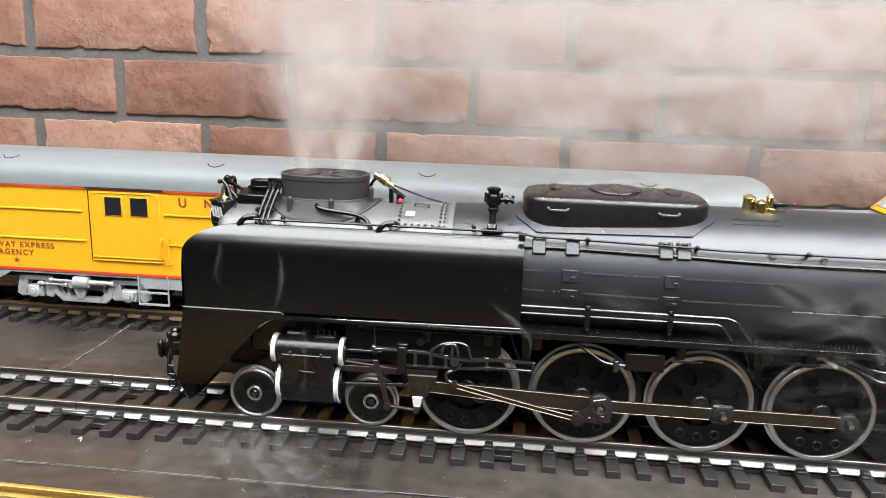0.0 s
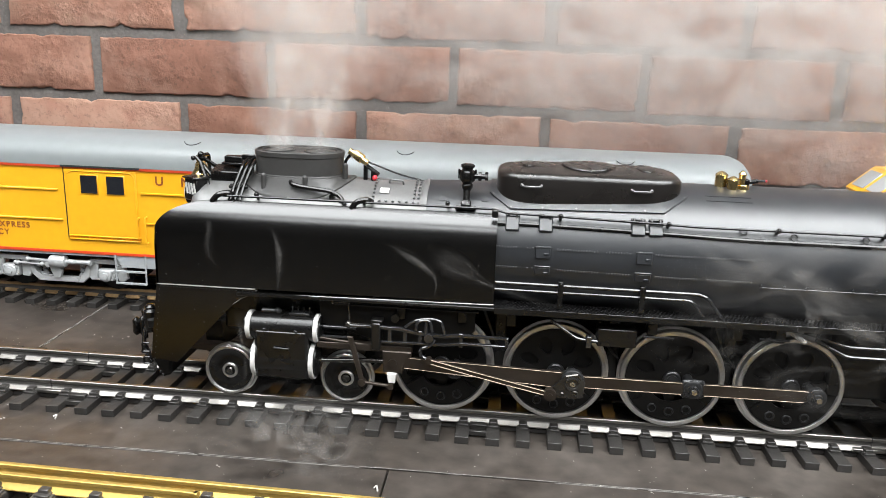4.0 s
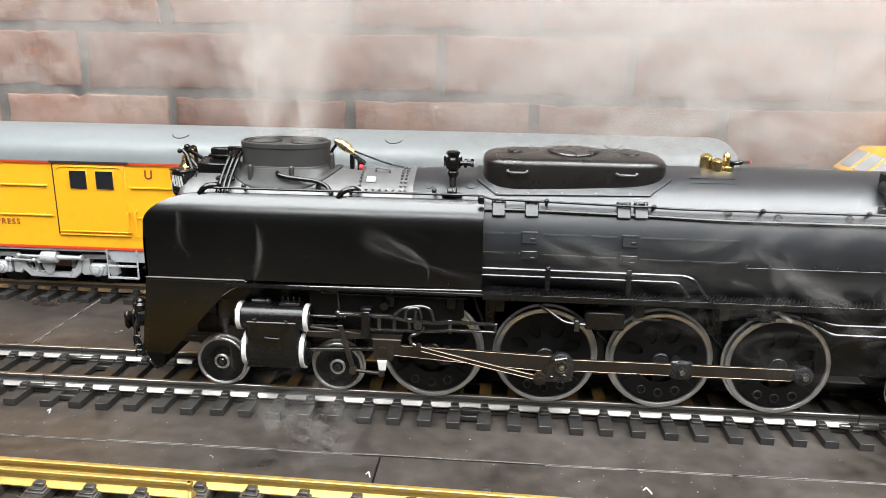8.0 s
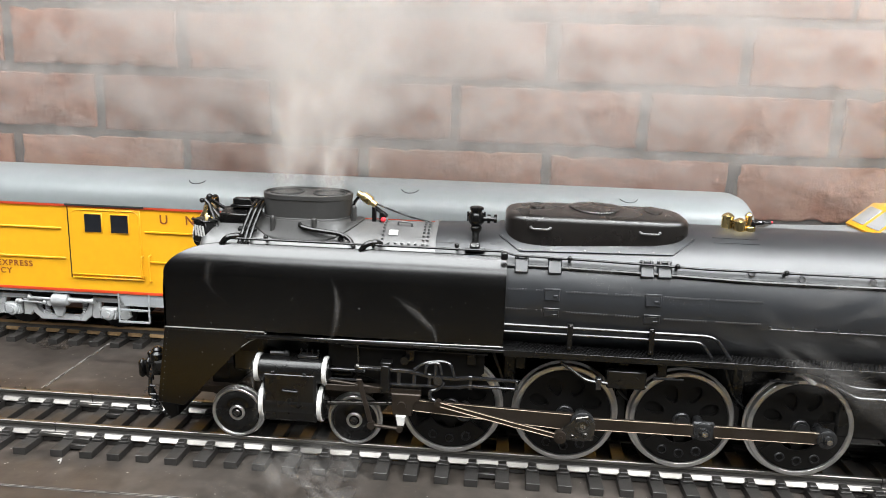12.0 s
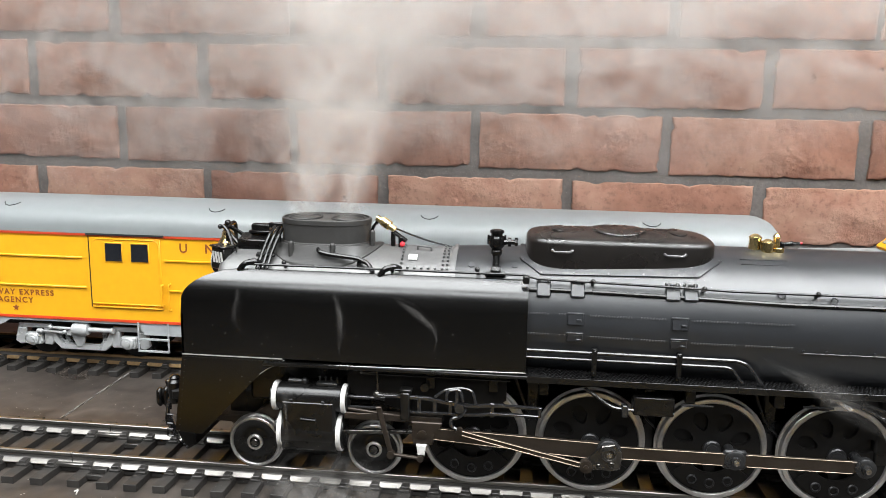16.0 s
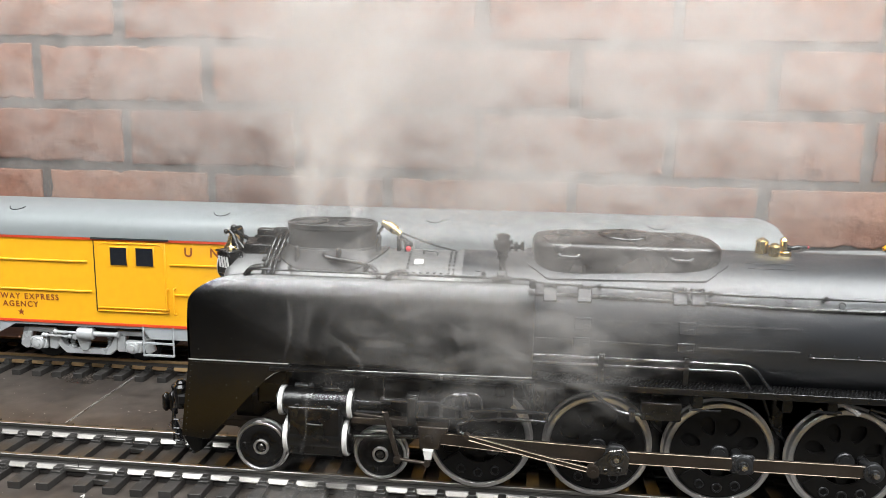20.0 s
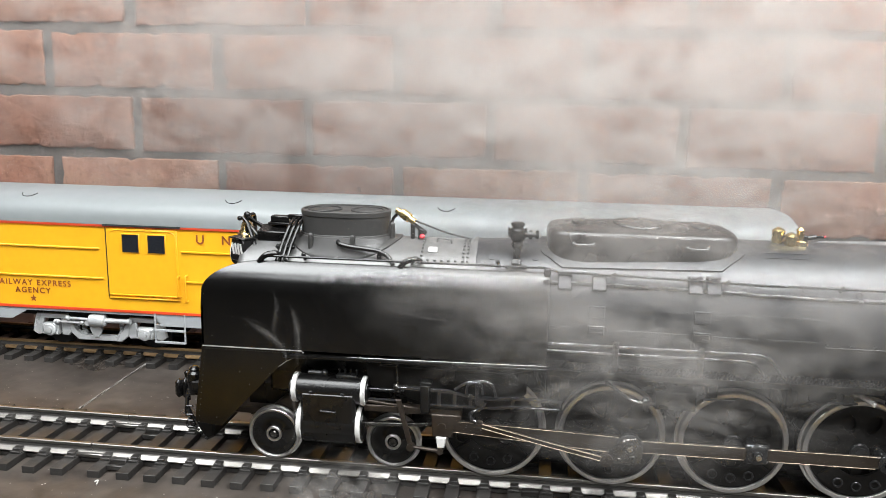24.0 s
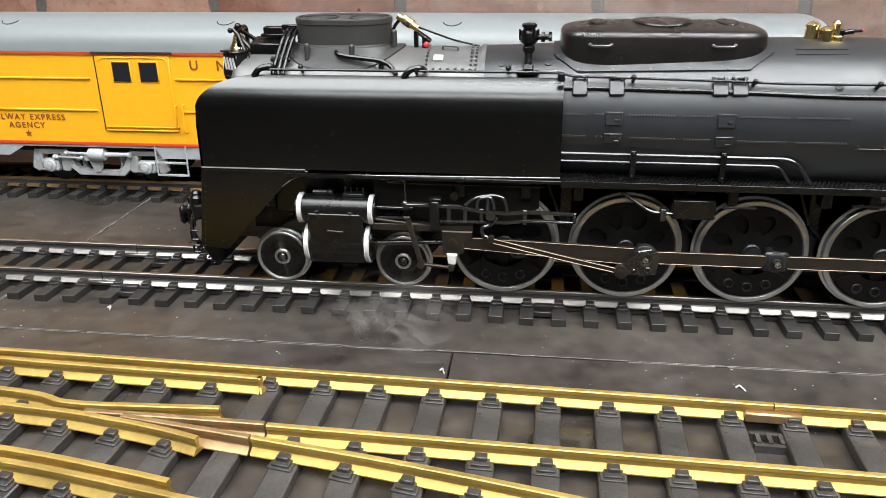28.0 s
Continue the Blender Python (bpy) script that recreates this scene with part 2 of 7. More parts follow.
    s1.operation = "MULTIPLY_ADD"
    rough = nt.nodes.new("ShaderNodeMapRange")
    rough.inputs[1].default_value, rough.inputs[2].default_value, rough.inputs[3].default_value, rough.inputs[4].default_value = 0.50, 0.66, 0.10, 1.5
    patch = noise_of(16, 3, 0.5)
    nt.links.new(patch.outputs[0], rough.inputs[0])
    nt.links.new(rough.outputs[0], s1.inputs[1])
    lump = noise_of(115, 6, 0.6)
    nt.links.new(lump.outputs[0], s1.inputs[0])
    nt.links.new(mid.outputs[0], s1.inputs[2])
    s2 = nt.nodes.new("ShaderNodeMath")
    s2.operation = "MULTIPLY_ADD"
    s2.inputs[1].default_value = 0.6
    nt.links.new(flat.outputs[0], s2.inputs[0])
    nt.links.new(s1.outputs[0], s2.inputs[2])
    nt.links.new(s2.outputs[0], bp.inputs["Height"])
    nt.links.new(bp.outputs[0], b.inputs["Normal"])
    return m


BRICK = brick_material()


# ---- mesh helpers ----
def finish(bm, smooth=True):
    bmesh.ops.recalc_face_normals(bm, faces=bm.faces)
    if smooth:
        for f in bm.faces:
            f.smooth = True
        for e in bm.edges:
            if len(e.link_faces) == 2 and e.calc_face_angle(0) > 0.62:
                e.smooth = False


def mesh_of(name, bm, material, smooth=True):
    finish(bm, smooth)
    me = bpy.data.meshes.new(name)
    bm.to_mesh(me)
    bm.free()
    me.materials.append(material)
    return me


def part(name, bm, material, parent, label=""):
    ob = new(name, mesh_of(name, bm, material))
    ob.parent = parent
    if label:
        ob["label"] = label
    return ob


def share(name, me, parent, m):
    ob = new(name, me)
    ob.parent = parent
    ob.matrix_basis = m
    return ob


def thing(name, label, category, x=0, y=0, z=0, rz=0, group="", kind=""):
    ob = new(name)
    ob.empty_display_size = 0.02
    ob.matrix_basis = pose(x, y, z, 0, 0, rz)
    return tagged(ob, label, category, group, kind)


def solo(name, bm, material, label="", category="", group="", kind=""):
    return tagged(new(name, mesh_of(name, bm, material)), label, category, group, kind)


def box(bm, x0, x1, y0, y1, z0, z1, bev=0.0, seg=1):
    r = bmesh.ops.create_cube(bm, size=1.0, matrix=Matrix.Translation(((x0 + x1) / 2, (y0 + y1) / 2, (z0 + z1) / 2)) @ Matrix.Diagonal((abs(x1 - x0), abs(y1 - y0), abs(z1 - z0), 1)))
    if bev:
        es = list({e for v in r["verts"] for e in v.link_edges})
        bmesh.ops.bevel(bm, geom=es, offset=bev, segments=seg, affect="EDGES", clamp_overlap=True)
    return bm


def boxm(bm, m, sx, sy, sz, bev=0.0):
    r = bmesh.ops.create_cube(bm, size=1.0, matrix=m @ Matrix.Diagonal((sx, sy, sz, 1)))
    if bev:
        es = list({e for v in r["verts"] for e in v.link_edges})
        bmesh.ops.bevel(bm, geom=es, offset=bev, segments=1, affect="EDGES", clamp_overlap=True)
    return bm


def rod(bm, p, q, r, seg=16, r2=None):
    p, q = Vector(p), Vector(q)
    d = q - p
    m = Matrix.Translation((p + q) / 2) @ d.to_track_quat("Z", "Y").to_matrix().to_4x4()
    bmesh.ops.create_cone(bm, cap_ends=True, segments=seg, radius1=r, radius2=r if r2 is None else r2, depth=d.length, matrix=m)
    return bm


def ball(bm, c, r, sx=1, sy=1, sz=1, u=16, v=10):
    bmesh.ops.create_uvsphere(bm, u_segments=u, v_segments=v, radius=r, matrix=Matrix.Translation(c) @ Matrix.Diagonal((sx, sy, sz, 1)))
    return bm


def loft(bm, rings, close=True, caps=True):
    vs = [[bm.verts.new(p) for p in ring] for ring in rings]
    n = len(rings[0])
    for a, b in zip(vs, vs[1:]):
        for i in range(n if close else n - 1):
            j = (i + 1) % n
            bm.faces.new((a[i], a[j], b[j], b[i]))
    if caps and close:
        bm.faces.new(list(reversed(vs[0])))
        bm.faces.new(vs[-1])
    return bm


def tube(bm, pts, r, seg=8):
    pts = [Vector(p) for p in pts]
    rings = []
    up = Vector((0.13, 0.31, 0.94))
    for i, p in enumerate(pts):
        d = (pts[min(i + 1, len(pts) - 1)] - pts[max(i - 1, 0)]).normalized()
        s = d.cross(up)
        if s.length < 0.05:
            s = d.cross(Vector((1, 0, 0)))
        s.normalize()
        t = s.cross(d).normalized()
        rings.append([p + r * (math.cos(2 * math.pi * k / seg) * s + math.sin(2 * math.pi * k / seg) * t) for k in range(seg)])
    return loft(bm, rings)


def bent(pts, rad, n=5):
    """A polyline with its corners rounded."""
    pts = [Vector(p) for p in pts]
    out = [pts[0]]
    for a, b, c in zip(pts, pts[1:], pts[2:]):
        u, w = (a - b), (c - b)
        d = min(rad, u.length * 0.45, w.length * 0.45)
        p, q = b + u.normalized() * d, b + w.normalized() * d
        for k in range(n + 1):
            s = k / n
            out.append(p * (1 - s) ** 2 + b * 2 * s * (1 - s) + q * s * s)
    out.append(pts[-1])
    return out


def prism(bm, outline, y0, y1, bev=0.0):
    """An outline in x and z, drawn out along y."""
    a = [bm.verts.new((x, y0, z)) for x, z in outline]
    b = [bm.verts.new((x, y1, z)) for x, z in outline]
    n = len(outline)
    fs = [bm.faces.new(a), bm.faces.new(list(reversed(b)))]
    for i in range(n):
        j = (i + 1) % n
        fs.append(bm.faces.new((a[j], a[i], b[i], b[j])))
    if bev:
        es = [e for e in fs[0].edges] + [e for e in fs[1].edges]
        bmesh.ops.bevel(bm, geom=es, offset=bev, segments=1, affect="EDGES", clamp_overlap=True)
    return bm


def lathe_y(bm, prof, cx, cz, seg=48):
    """Profile of (radius, y) turned round an axle along y."""
    prof = list(prof) if prof[-1][0] < 0.0035 else list(prof) + [prof[0]]
    rings = [[(cx + r * math.cos(2 * math.pi * k / seg), y, cz + r * math.sin(2 * math.pi * k / seg)) for k in range(seg)] for r, y in prof]
    return loft(bm, rings, True, prof[-1][0] < 0.0035)


def lathe_z(bm, prof, cx, cy, seg=24):
    rings = [[(cx + r * math.cos(2 * math.pi * k / seg), cy + r * math.sin(2 * math.pi * k / seg), z) for k in range(seg)] for r, z in prof]
    return loft(bm, rings, True, True)


def lathe_x(bm, prof, cy, cz, seg=64):
    ring_only = prof[0][0] > 0.005 and prof[-1][0] > 0.005 and abs(prof[0][0] - prof[-1][0]) < 0.002
    prof = list(prof) + [prof[0]] if ring_only else list(prof)
    rings = [[(x, cy + r * math.cos(2 * math.pi * k / seg), cz + r * math.sin(2 * math.pi * k / seg)) for k in range(seg)] for r, x in prof]
    return loft(bm, rings, True, not ring_only)


def stadium(cx, cy, hx, hy, z, n=12):
    """A long round-ended ring of points, half-length hx, half-width hy."""
    out = []
    for k in range(2 * n + 2):
        right = k <= n
        a = -math.pi / 2 + math.pi * (k if right else k - 1) / n
        out.append((cx + (hx - hy) * (1 if right else -1) + hy * math.cos(a), cy + hy * math.sin(a), z))
    return out


def nb():
    return bmesh.new()


def arc(cx, cz, r, a0, a1, n=8):
    return [(cx + r * math.cos(radians(a0 + (a1 - a0) * k / n)), cz + r * math.sin(radians(a0 + (a1 - a0) * k / n))) for k in range(n + 1)]

# ---- setting ----
bm = nb()
box(bm, -1.9, 1.9, 0.3338, 0.47, -0.9, 1.5)
wall_n = solo("wall_north", bm, MORTAR, "dark mortar wall behind red brick courses", "wall", kind="structure")
# unseen walls and floor, added to close the room and keep reflections dark
for nm, dims in (("wall_south", (-1.9, 1.9, -2.62, -2.5, -0.9, 1.5)), ("wall_west", (-2.02, -1.9, -2.62, 0.47, -0.9, 1.5)), ("wall_east", (1.9, 2.02, -2.62, 0.47, -0.9, 1.5))):
    bm = nb()
    box(bm, *dims)
    solo(nm, bm, DARKWALL, "unseen dark room wall added to close the room", "wall", kind="structure")
bm = nb()
box(bm, -2.02, 2.02, -2.62, 0.47, -0.98, -0.9)
solo("floor", bm, DARKFLOOR, "unseen dark floor added under the layout table", "floor", kind="structure")
bm = nb()
box(bm, -2.02, 2.02, -2.62, 0.47, 1.5, 1.58)
solo("ceiling", bm, TILE, "white ceiling boards above the layout", "ceiling", kind="structure")
for lx, ly, lz, sx, sy, p in LAMPS:
    fx = thing("unseen_ceiling_light", "long white ceiling light panel, out of view, switched on", "ceiling light", lx, ly, 1.5, group="ceiling lights")
    bm = nb()
    for a, b, c, d in ((-sx / 2 - 0.02, sx / 2 + 0.02, -sy / 2 - 0.02, -sy / 2), (-sx / 2 - 0.02, sx / 2 + 0.02, sy / 2, sy / 2 + 0.02), (-sx / 2 - 0.02, -sx / 2, -sy / 2, sy / 2), (sx / 2, sx / 2 + 0.02, -sy / 2, sy / 2)):
        box(bm, a, b, c, d, -0.05, 0)
    part("frame", bm, WHITE, fx)
    bm = nb()
    box(bm, -sx / 2, sx / 2, -sy / 2, sy / 2, -0.02, -0.004)
    part("diffuser", bm, PANELGLOW, fx)

# table: black boards laid edge to edge on a frame
table = thing("layout_table", "long layout table of scuffed black boards with open seams", "table", kind="structure")
# near edge lies out of view, set so the deflectors mirror dark floor
bm = nb()
box(bm, -1.6, 1.6, -0.368, 0.33, -0.05, -0.012, 0.002)
part("table_frame", bm, BOARD, table)
for lx in (-1.5, 0, 1.5):
    for ly in (-0.32, 0.29):
        bm = nb()
        box(bm, lx - 0.03, lx + 0.03, ly - 0.03, ly + 0.03, -0.9, -0.05, 0.003)
        part("leg", bm, BOARD, table)
for x0, x1, y0, y1, dz in ((-1.6, -0.4022, -0.083, 0.33, 0), (-0.4012, 0.62, -0.0825, 0.33, 0), (0.621, 1.6, -0.0825, 0.33, 0), (-1.6, -0.098, -0.37, -0.0838, -0.0002), (-0.0972, 0.232, -0.37, -0.0838, 0.0), (0.2328, 1.6, -0.37, -0.0838, -0.0002)):
    bm = nb()
    box(bm, x0, x1, y0, y1, -0.012, dz, 0.0005)
    part("board", bm, BOARD, table)

for x0, x1, y0, y1 in ((-1.6, 1.6, -0.0842, -0.0838), (-1.6, 1.6, -0.0828, -0.0824), (-0.4029, -0.4019, -0.083, 0.33), (-0.4014, -0.4010, -0.083, 0.33)):
    bm = nb()
    n = 60
    rng = random.Random(int(abs(x0 * 999 + y0 * 7777)))
    along = x1 - x0 > y1 - y0
    for k in range(n):
        if rng.random() < 0.10:
            continue
        a, b = k / n, (k + rng.uniform(0.8, 1.15)) / n
        w = rng.uniform(0.5, 1.4)
        if along:
            box(bm, x0 + (x1 - x0) * a, x0 + (x1 - x0) * b, y0, y0 + (y1 - y0) * w, 0.0, 0.00022)
        else:
            box(bm, x0, x0 + (x1 - x0) * w, y0 + (y1 - y0) * a, y0 + (y1 - y0) * b, 0.0, 0.00022)
    part("worn_edge", bm, SEAM, table, "pale worn board edge")

# ---- tracks ----
def rail_profile(h=0.0084, head=0.0031, base=0.0078):
    hh, hb = head / 2, base / 2
    right = [(hb, 0), (hb, 0.0006), (0.0014, 0.0027), (0.0009, 0.0034), (0.0009, h - 0.0030), (hh, h - 0.0022), (hh, h - 0.0004), (hh - 0.0004, h)]
    return right + [(-x, z) for x, z in reversed(right)]


def rail(bm, pts, z=0.005, prof=None):
    """A rail along points of the plan, its foot at z."""
    prof = prof or rail_profile()
    pts = [Vector((x, y, 0)) for x, y in pts]
    rings = []
    for i, p in enumerate(pts):
        d = (pts[min(i + 1, len(pts) - 1)] - pts[max(i - 1, 0)]).normalized()
        s = Vector((d.y, -d.x, 0))
        rings.append([(p.x + s.x * a, p.y + s.y * a, z + b) for a, b in prof])
    return loft(bm, rings)


def tie_mesh(name, length, width, h, material, rails, clip=0.0052):
    bm = nb()
    box(bm, -width / 2, width / 2, -length / 2, length / 2, 0, h, 0.0002)
    for ry in rails:
        box(bm, -width / 2 + 0.0004, width / 2 - 0.0004, ry - 0.0072, ry + 0.0072, h, h + 0.0008)
        for s in (-1, 1):
            box(bm, -clip / 2, clip / 2, ry + s * 0.0038 - 0.0028, ry + s * 0.0038 + 0.0028, h, h + 0.0034, 0.0004)
            box(bm, -clip / 2 - 0.0008, clip / 2 + 0.0008, ry + s * 0.0060 - 0.0022, ry + s * 0.0060 + 0.0022, h, h + 0.0016, 0.0003)
    return mesh_of(name, bm, material, False)


def straight_track(name, label, y, x0, x1, pitch, phase, rail_mat, gap=None):
    tr = thing(name, label, "model track", 0, y, 0)
    for ry in (-0.0240, 0.0240):
        cuts = [x0, -0.3410, 0.2, x1] if gap else [x0, -0.72, 0.2, x1]
        for a, b in zip(cuts, cuts[1:]):
            bm = nb()
            rail(bm, [(a + 0.0003, ry), (b - 0.0003, ry)])
            ob = part("rail", bm, rail_mat, tr)
            ob.data.materials.append(RAILWEB)
            # web faces take a darker colour than head and foot
            for f in ob.data.polygons:
                if abs(f.normal.z) < 0.8 and 0.0078 < f.center.z < 0.0112:
                    f.material_index = 1
        for c in cuts[1:-1]:
            bm = nb()
            box(bm, c - 0.012, c + 0.012, ry - 0.0046, ry + 0.0046, 0.0046, 0.0072, 0.0005)
            part("rail_joiner", bm, rail_mat, tr)
    me = tie_mesh("tie", 0.0930, 0.0086, 0.005, TIE, (-0.0240, 0.0240))
    rng = random.Random(5)
    places = [phase + pitch * k for k in range(int((x1 - phase) / pitch) + 1)]
    behind = phase - (0.0242 if gap else pitch)
    places += [behind - 0.0199 * k for k in range(int((behind - x0) / 0.0199) + 1)]
    for x in places:
        share("tie", me, tr, pose(x + rng.uniform(-0.0004, 0.0004), rng.uniform(-0.0006, 0.0006), 0, 0, 0, rng.uniform(-0.6, 0.6)))
    # slotted plates that join two ties beside each rail
    for a in (phase, phase + 14 * pitch) if gap else ():
        for ry in (-0.0240, 0.0240):
            bm = nb()
            for e in (-1, 1):
                box(bm, a + 0.0040, a + pitch - 0.0040, ry + e * 0.0062 - 0.0022, ry + e * 0.0062 + 0.0022, 0.0030, 0.0068, 0.0004)
            box(bm, a + 0.0035, a + pitch - 0.0035, ry - 0.0135, ry - 0.0110, 0.0015, 0.0048, 0.0004)
            part("tie_link", bm, TIE, tr, "dark plate joining two ties")
    # webs under the rails that hold the ties together
    for ry in (-0.0240, 0.0240):
        bm = nb()
        box(bm, x0, x1, ry - 0.0022, ry + 0.0022, 0.0008, 0.0032)
        part("tie_web", bm, TIE, tr)
    return tr


straight_track("silver_track", "silver model railway track with dark grey ties on the board", 0.0, -1.0, 1.0, 0.01944, -0.3288, NICKEL, True)
straight_track("brass_track", "tarnished brass model track with dark ties beside the wall", 0.1985, -1.0, 1.0, 0.0203, -0.3704, OLDBRASS)

turnout = thing("turnout_track", "bright brass turnout track with wide black ties", "model track", 0, -0.162, 0, -1.35)
T_IN = turnout.matrix_basis.inverted()


def plan(*pts):
    return [tuple((T_IN @ Vector((x, y, 0))).xy) for x, y in pts]


def curve3(pts, n=14):
    """A smooth line through points of the plan."""
    p = [Vector((x, y)) for x, y in pts]
    p = [p[0] * 2 - p[1]] + p + [p[-1] * 2 - p[-2]]
    out = []
    for i in range(1, len(p) - 2):
        for k in range(n):
            t = k / n
            out.append(0.5 * ((2 * p[i]) + (p[i + 1] - p[i - 1]) * t + (2 * p[i - 1] - 5 * p[i] + 4 * p[i + 1] - p[i + 2]) * t * t + (3 * p[i] - p[i - 1] - 3 * p[i + 1] + p[i + 2]) * t ** 3))
    out.append(p[-2])
    return [tuple(v) for v in out]


TR = 0.0058
LINES = []
for pts, label in (
    ([(-0.95, 0.0240), (0.06, 0.0240)], ""),
    ([(0.0606, 0.0240), (0.95, 0.0240)], ""),
    ([(-0.1715, -0.0235), (0.95, -0.0235)], ""),
    (curve3(plan((-0.1755, -0.1912), (-0.1087, -0.2014), (-0.0379, -0.2147), (0.04, -0.232), (0.14, -0.259), (0.28, -0.306))), ""),
    (curve3(plan((-0.5, -0.155), (-0.3151, -0.1662), (-0.2741, -0.1738), (-0.235, -0.1727), (-0.1988, -0.1706))), "bent wing rail"),
    (curve3(plan((-0.55, -0.168), (-0.3063, -0.1787), (-0.245, -0.1850), (-0.2140, -0.1908), (-0.1998, -0.1945))), "bent wing rail"),
    (curve3(plan((-0.42, -0.199), (-0.2838, -0.2106), (-0.225, -0.2190), (-0.1991, -0.2236))), "brass check rail"),
    (curve3(plan((-0.60, -0.192), (-0.42, -0.2060), (-0.2838, -0.2180), (-0.1991, -0.2310), (-0.09, -0.2500), (0.03, -0.275), (0.2, -0.33))), ""),
    (curve3(plan((-0.36, -0.1370), (-0.30, -0.1400), (-0.20, -0.1426), (-0.1885, -0.1436))), "brass check rail"),
):
    bm = nb()
    rail(bm, pts, TR, rail_profile(0.0084, 0.0031, 0.0070))
    part("rail", bm, GOLDRAIL, turnout, label)
    LINES.append((pts, (-1, 1) if len(pts) == 2 else (-1,)))
# the dark solid vee of the frog
(fx0, fy0), (fa, fb), (fc, fd) = plan((-0.262, -0.1795), (-0.1735, -0.1803), (-0.1768, -0.1908))
for a, b in (((fx0, fy0), (fa, fb)), ((fx0 + 0.02, fy0 - 0.0015), (fc, fd))):
    bm = nb()
    rail(bm, [a, b], TR - 0.0002)
    part("frog_rail", bm, OLDBRASS, turnout, "brown tarnished frog rail")
rng = random.Random(9)
for i in range(-24, 26):
    tx = -0.2152 + 0.02845 * i
    lo = -0.046 if tx > 0.32 or tx < -0.5 else -0.052 - 0.13 * max(0.0, min(1.0, (tx + 0.42) / 0.6))
    if tx < -0.1:
        lo = min(lo, -0.085) if tx > -0.5 else lo
    bm = nb()
    w = 0.0124
    box(bm, -w / 2, w / 2, lo, 0.0345, 0, 0.0056, 0.0006)
    for y in (0.030, -0.020):
        box(bm, -w / 2 + 0.0016, -w / 2 + 0.0030, y - 0.02, y + 0.002, 0.0056, 0.0058)
    ob = part("tie", bm, TIE2, turnout)
    ob.matrix_basis = pose(tx + rng.uniform(-0.0004, 0.0004), 0, 0)
    # stepped clips that hold the foot of each rail that crosses this tie
    for line, sides in LINES:
        xs_, ys_ = [p[0] for p in line], [p[1] for p in line]
        if not xs_[0] < tx - 0.004 < tx + 0.004 < xs_[-1]:
            continue
        ry = float(np.interp(tx, xs_, ys_))
        turn = math.degrees(math.atan2(float(np.interp(tx + 0.01, xs_, ys_)) - float(np.interp(tx - 0.01, xs_, ys_)), 0.02))
        if ry - 0.008 < lo:
            continue
        for e in sides:
            bm = nb()
            box(bm, -w / 2 + 0.0006, w / 2 - 0.0006, e * 0.0062 - 0.0030, e * 0.0062 + 0.0030, 0.0056, 0.0065, 0.0003)
            box(bm, -0.0041, 0.0041, e * 0.0052 - 0.0026, e * 0.0052 + 0.0026, 0.0064, 0.0076, 0.0003)
            box(bm, -0.0028, 0.0028, e * 0.0033 - 0.0021, e * 0.0033 + 0.0021, 0.0064, 0.0096, 0.0004)
            clip = part("rail_clip", bm, TIE2, turnout)
            clip.matrix_basis = pose(tx, ry, 0, 0, 0, turn)
# joiner and slotted plate under the far rail
bm = nb()
box(bm, 0.047, 0.073, 0.0240 - 0.0046, 0.0240 + 0.0046, 0.0056, 0.0108, 0.0008)
part("rail_joiner", bm, OLDBRASS, turnout, "brown metal rail joiner")
bm = nb()
for k in range(4):
    box(bm, 0.0505 + 0.0052 * k, 0.0525 + 0.0052 * k, 0.006, 0.014, 0, 0.0046)
box(bm, 0.049, 0.071, 0.004, 0.0064, 0, 0.004)
box(bm, 0.049, 0.071, 0.013, 0.0150, 0, 0.004)
part("slotted_plate", bm, TIE2, turnout)
# ---- baggage car ----
CY = 0.1985
SIDE = CY - 0.0475
car = thing("baggage_car", "yellow and grey streamlined baggage car on brass track", "train car", -0.44, CY, 0.0)
CX = -0.44


def cpart(name, bm, material, label="", parent=None):
    """A part given in world metres, hung on the car."""
    bm.transform(Matrix.Translation((-CX, -CY, 0)))
    return part(name, bm, material, parent or car, label)


X0, X1 = -1.05, 0.148
bm = nb()
sec = [(-0.0475, 0.0545), (-0.0475, 0.1305), (0.0475, 0.1305), (0.0475, 0.0545)]
loft(bm, [[(X0, CY + y, z) for y, z in sec], [(X1, CY + y, z) for y, z in sec]])
cpart("body", bm, YELLOW)
bm = nb()
# skirt with cut-outs over the bogies
sk = [(X0, 0.0412), (-0.522, 0.0412), (-0.506, 0.0500), (-0.384, 0.0500), (-0.378, 0.0412), (X1, 0.0412), (X1, 0.0524), (X0, 0.0524)]
prism(bm, sk, CY - 0.0476, CY - 0.0464)
cpart("skirt", bm, SILL, "light grey side skirt")
bm = nb()
prism(bm, sk, CY + 0.0464, CY + 0.0476)
cpart("skirt", bm, SILL, "light grey side skirt")
bm = nb()
box(bm, X0 + 0.002, X1 - 0.002, CY - 0.040, CY + 0.040, 0.044, 0.0548)
cpart("underframe", bm, SOOTSHADE)
for z0, z1 in ((0.0524, 0.0547), (0.1297, 0.1318)):
    for s in (-1, 1):
        bm = nb()
        box(bm, X0, X1, CY + s * 0.0480 - 0.0006, CY + s * 0.0480 + 0.0006, z0, z1)
        cpart("stripe", bm, REDLINE, "thin red line along the side")
# roof with rounded shoulders and a rounded end
def roof_ring(x, k=1.0, drop=0.0):
    out = []
    for i in range(25):
        a = math.pi * i / 24
        c, s = math.cos(a), math.sin(a)
        out.append((x, CY + k * 0.0488 * math.copysign(abs(c) ** 0.80, c), 0.1318 + (0.0268 - drop) * k ** 0.4 * s ** 0.72))
    return out


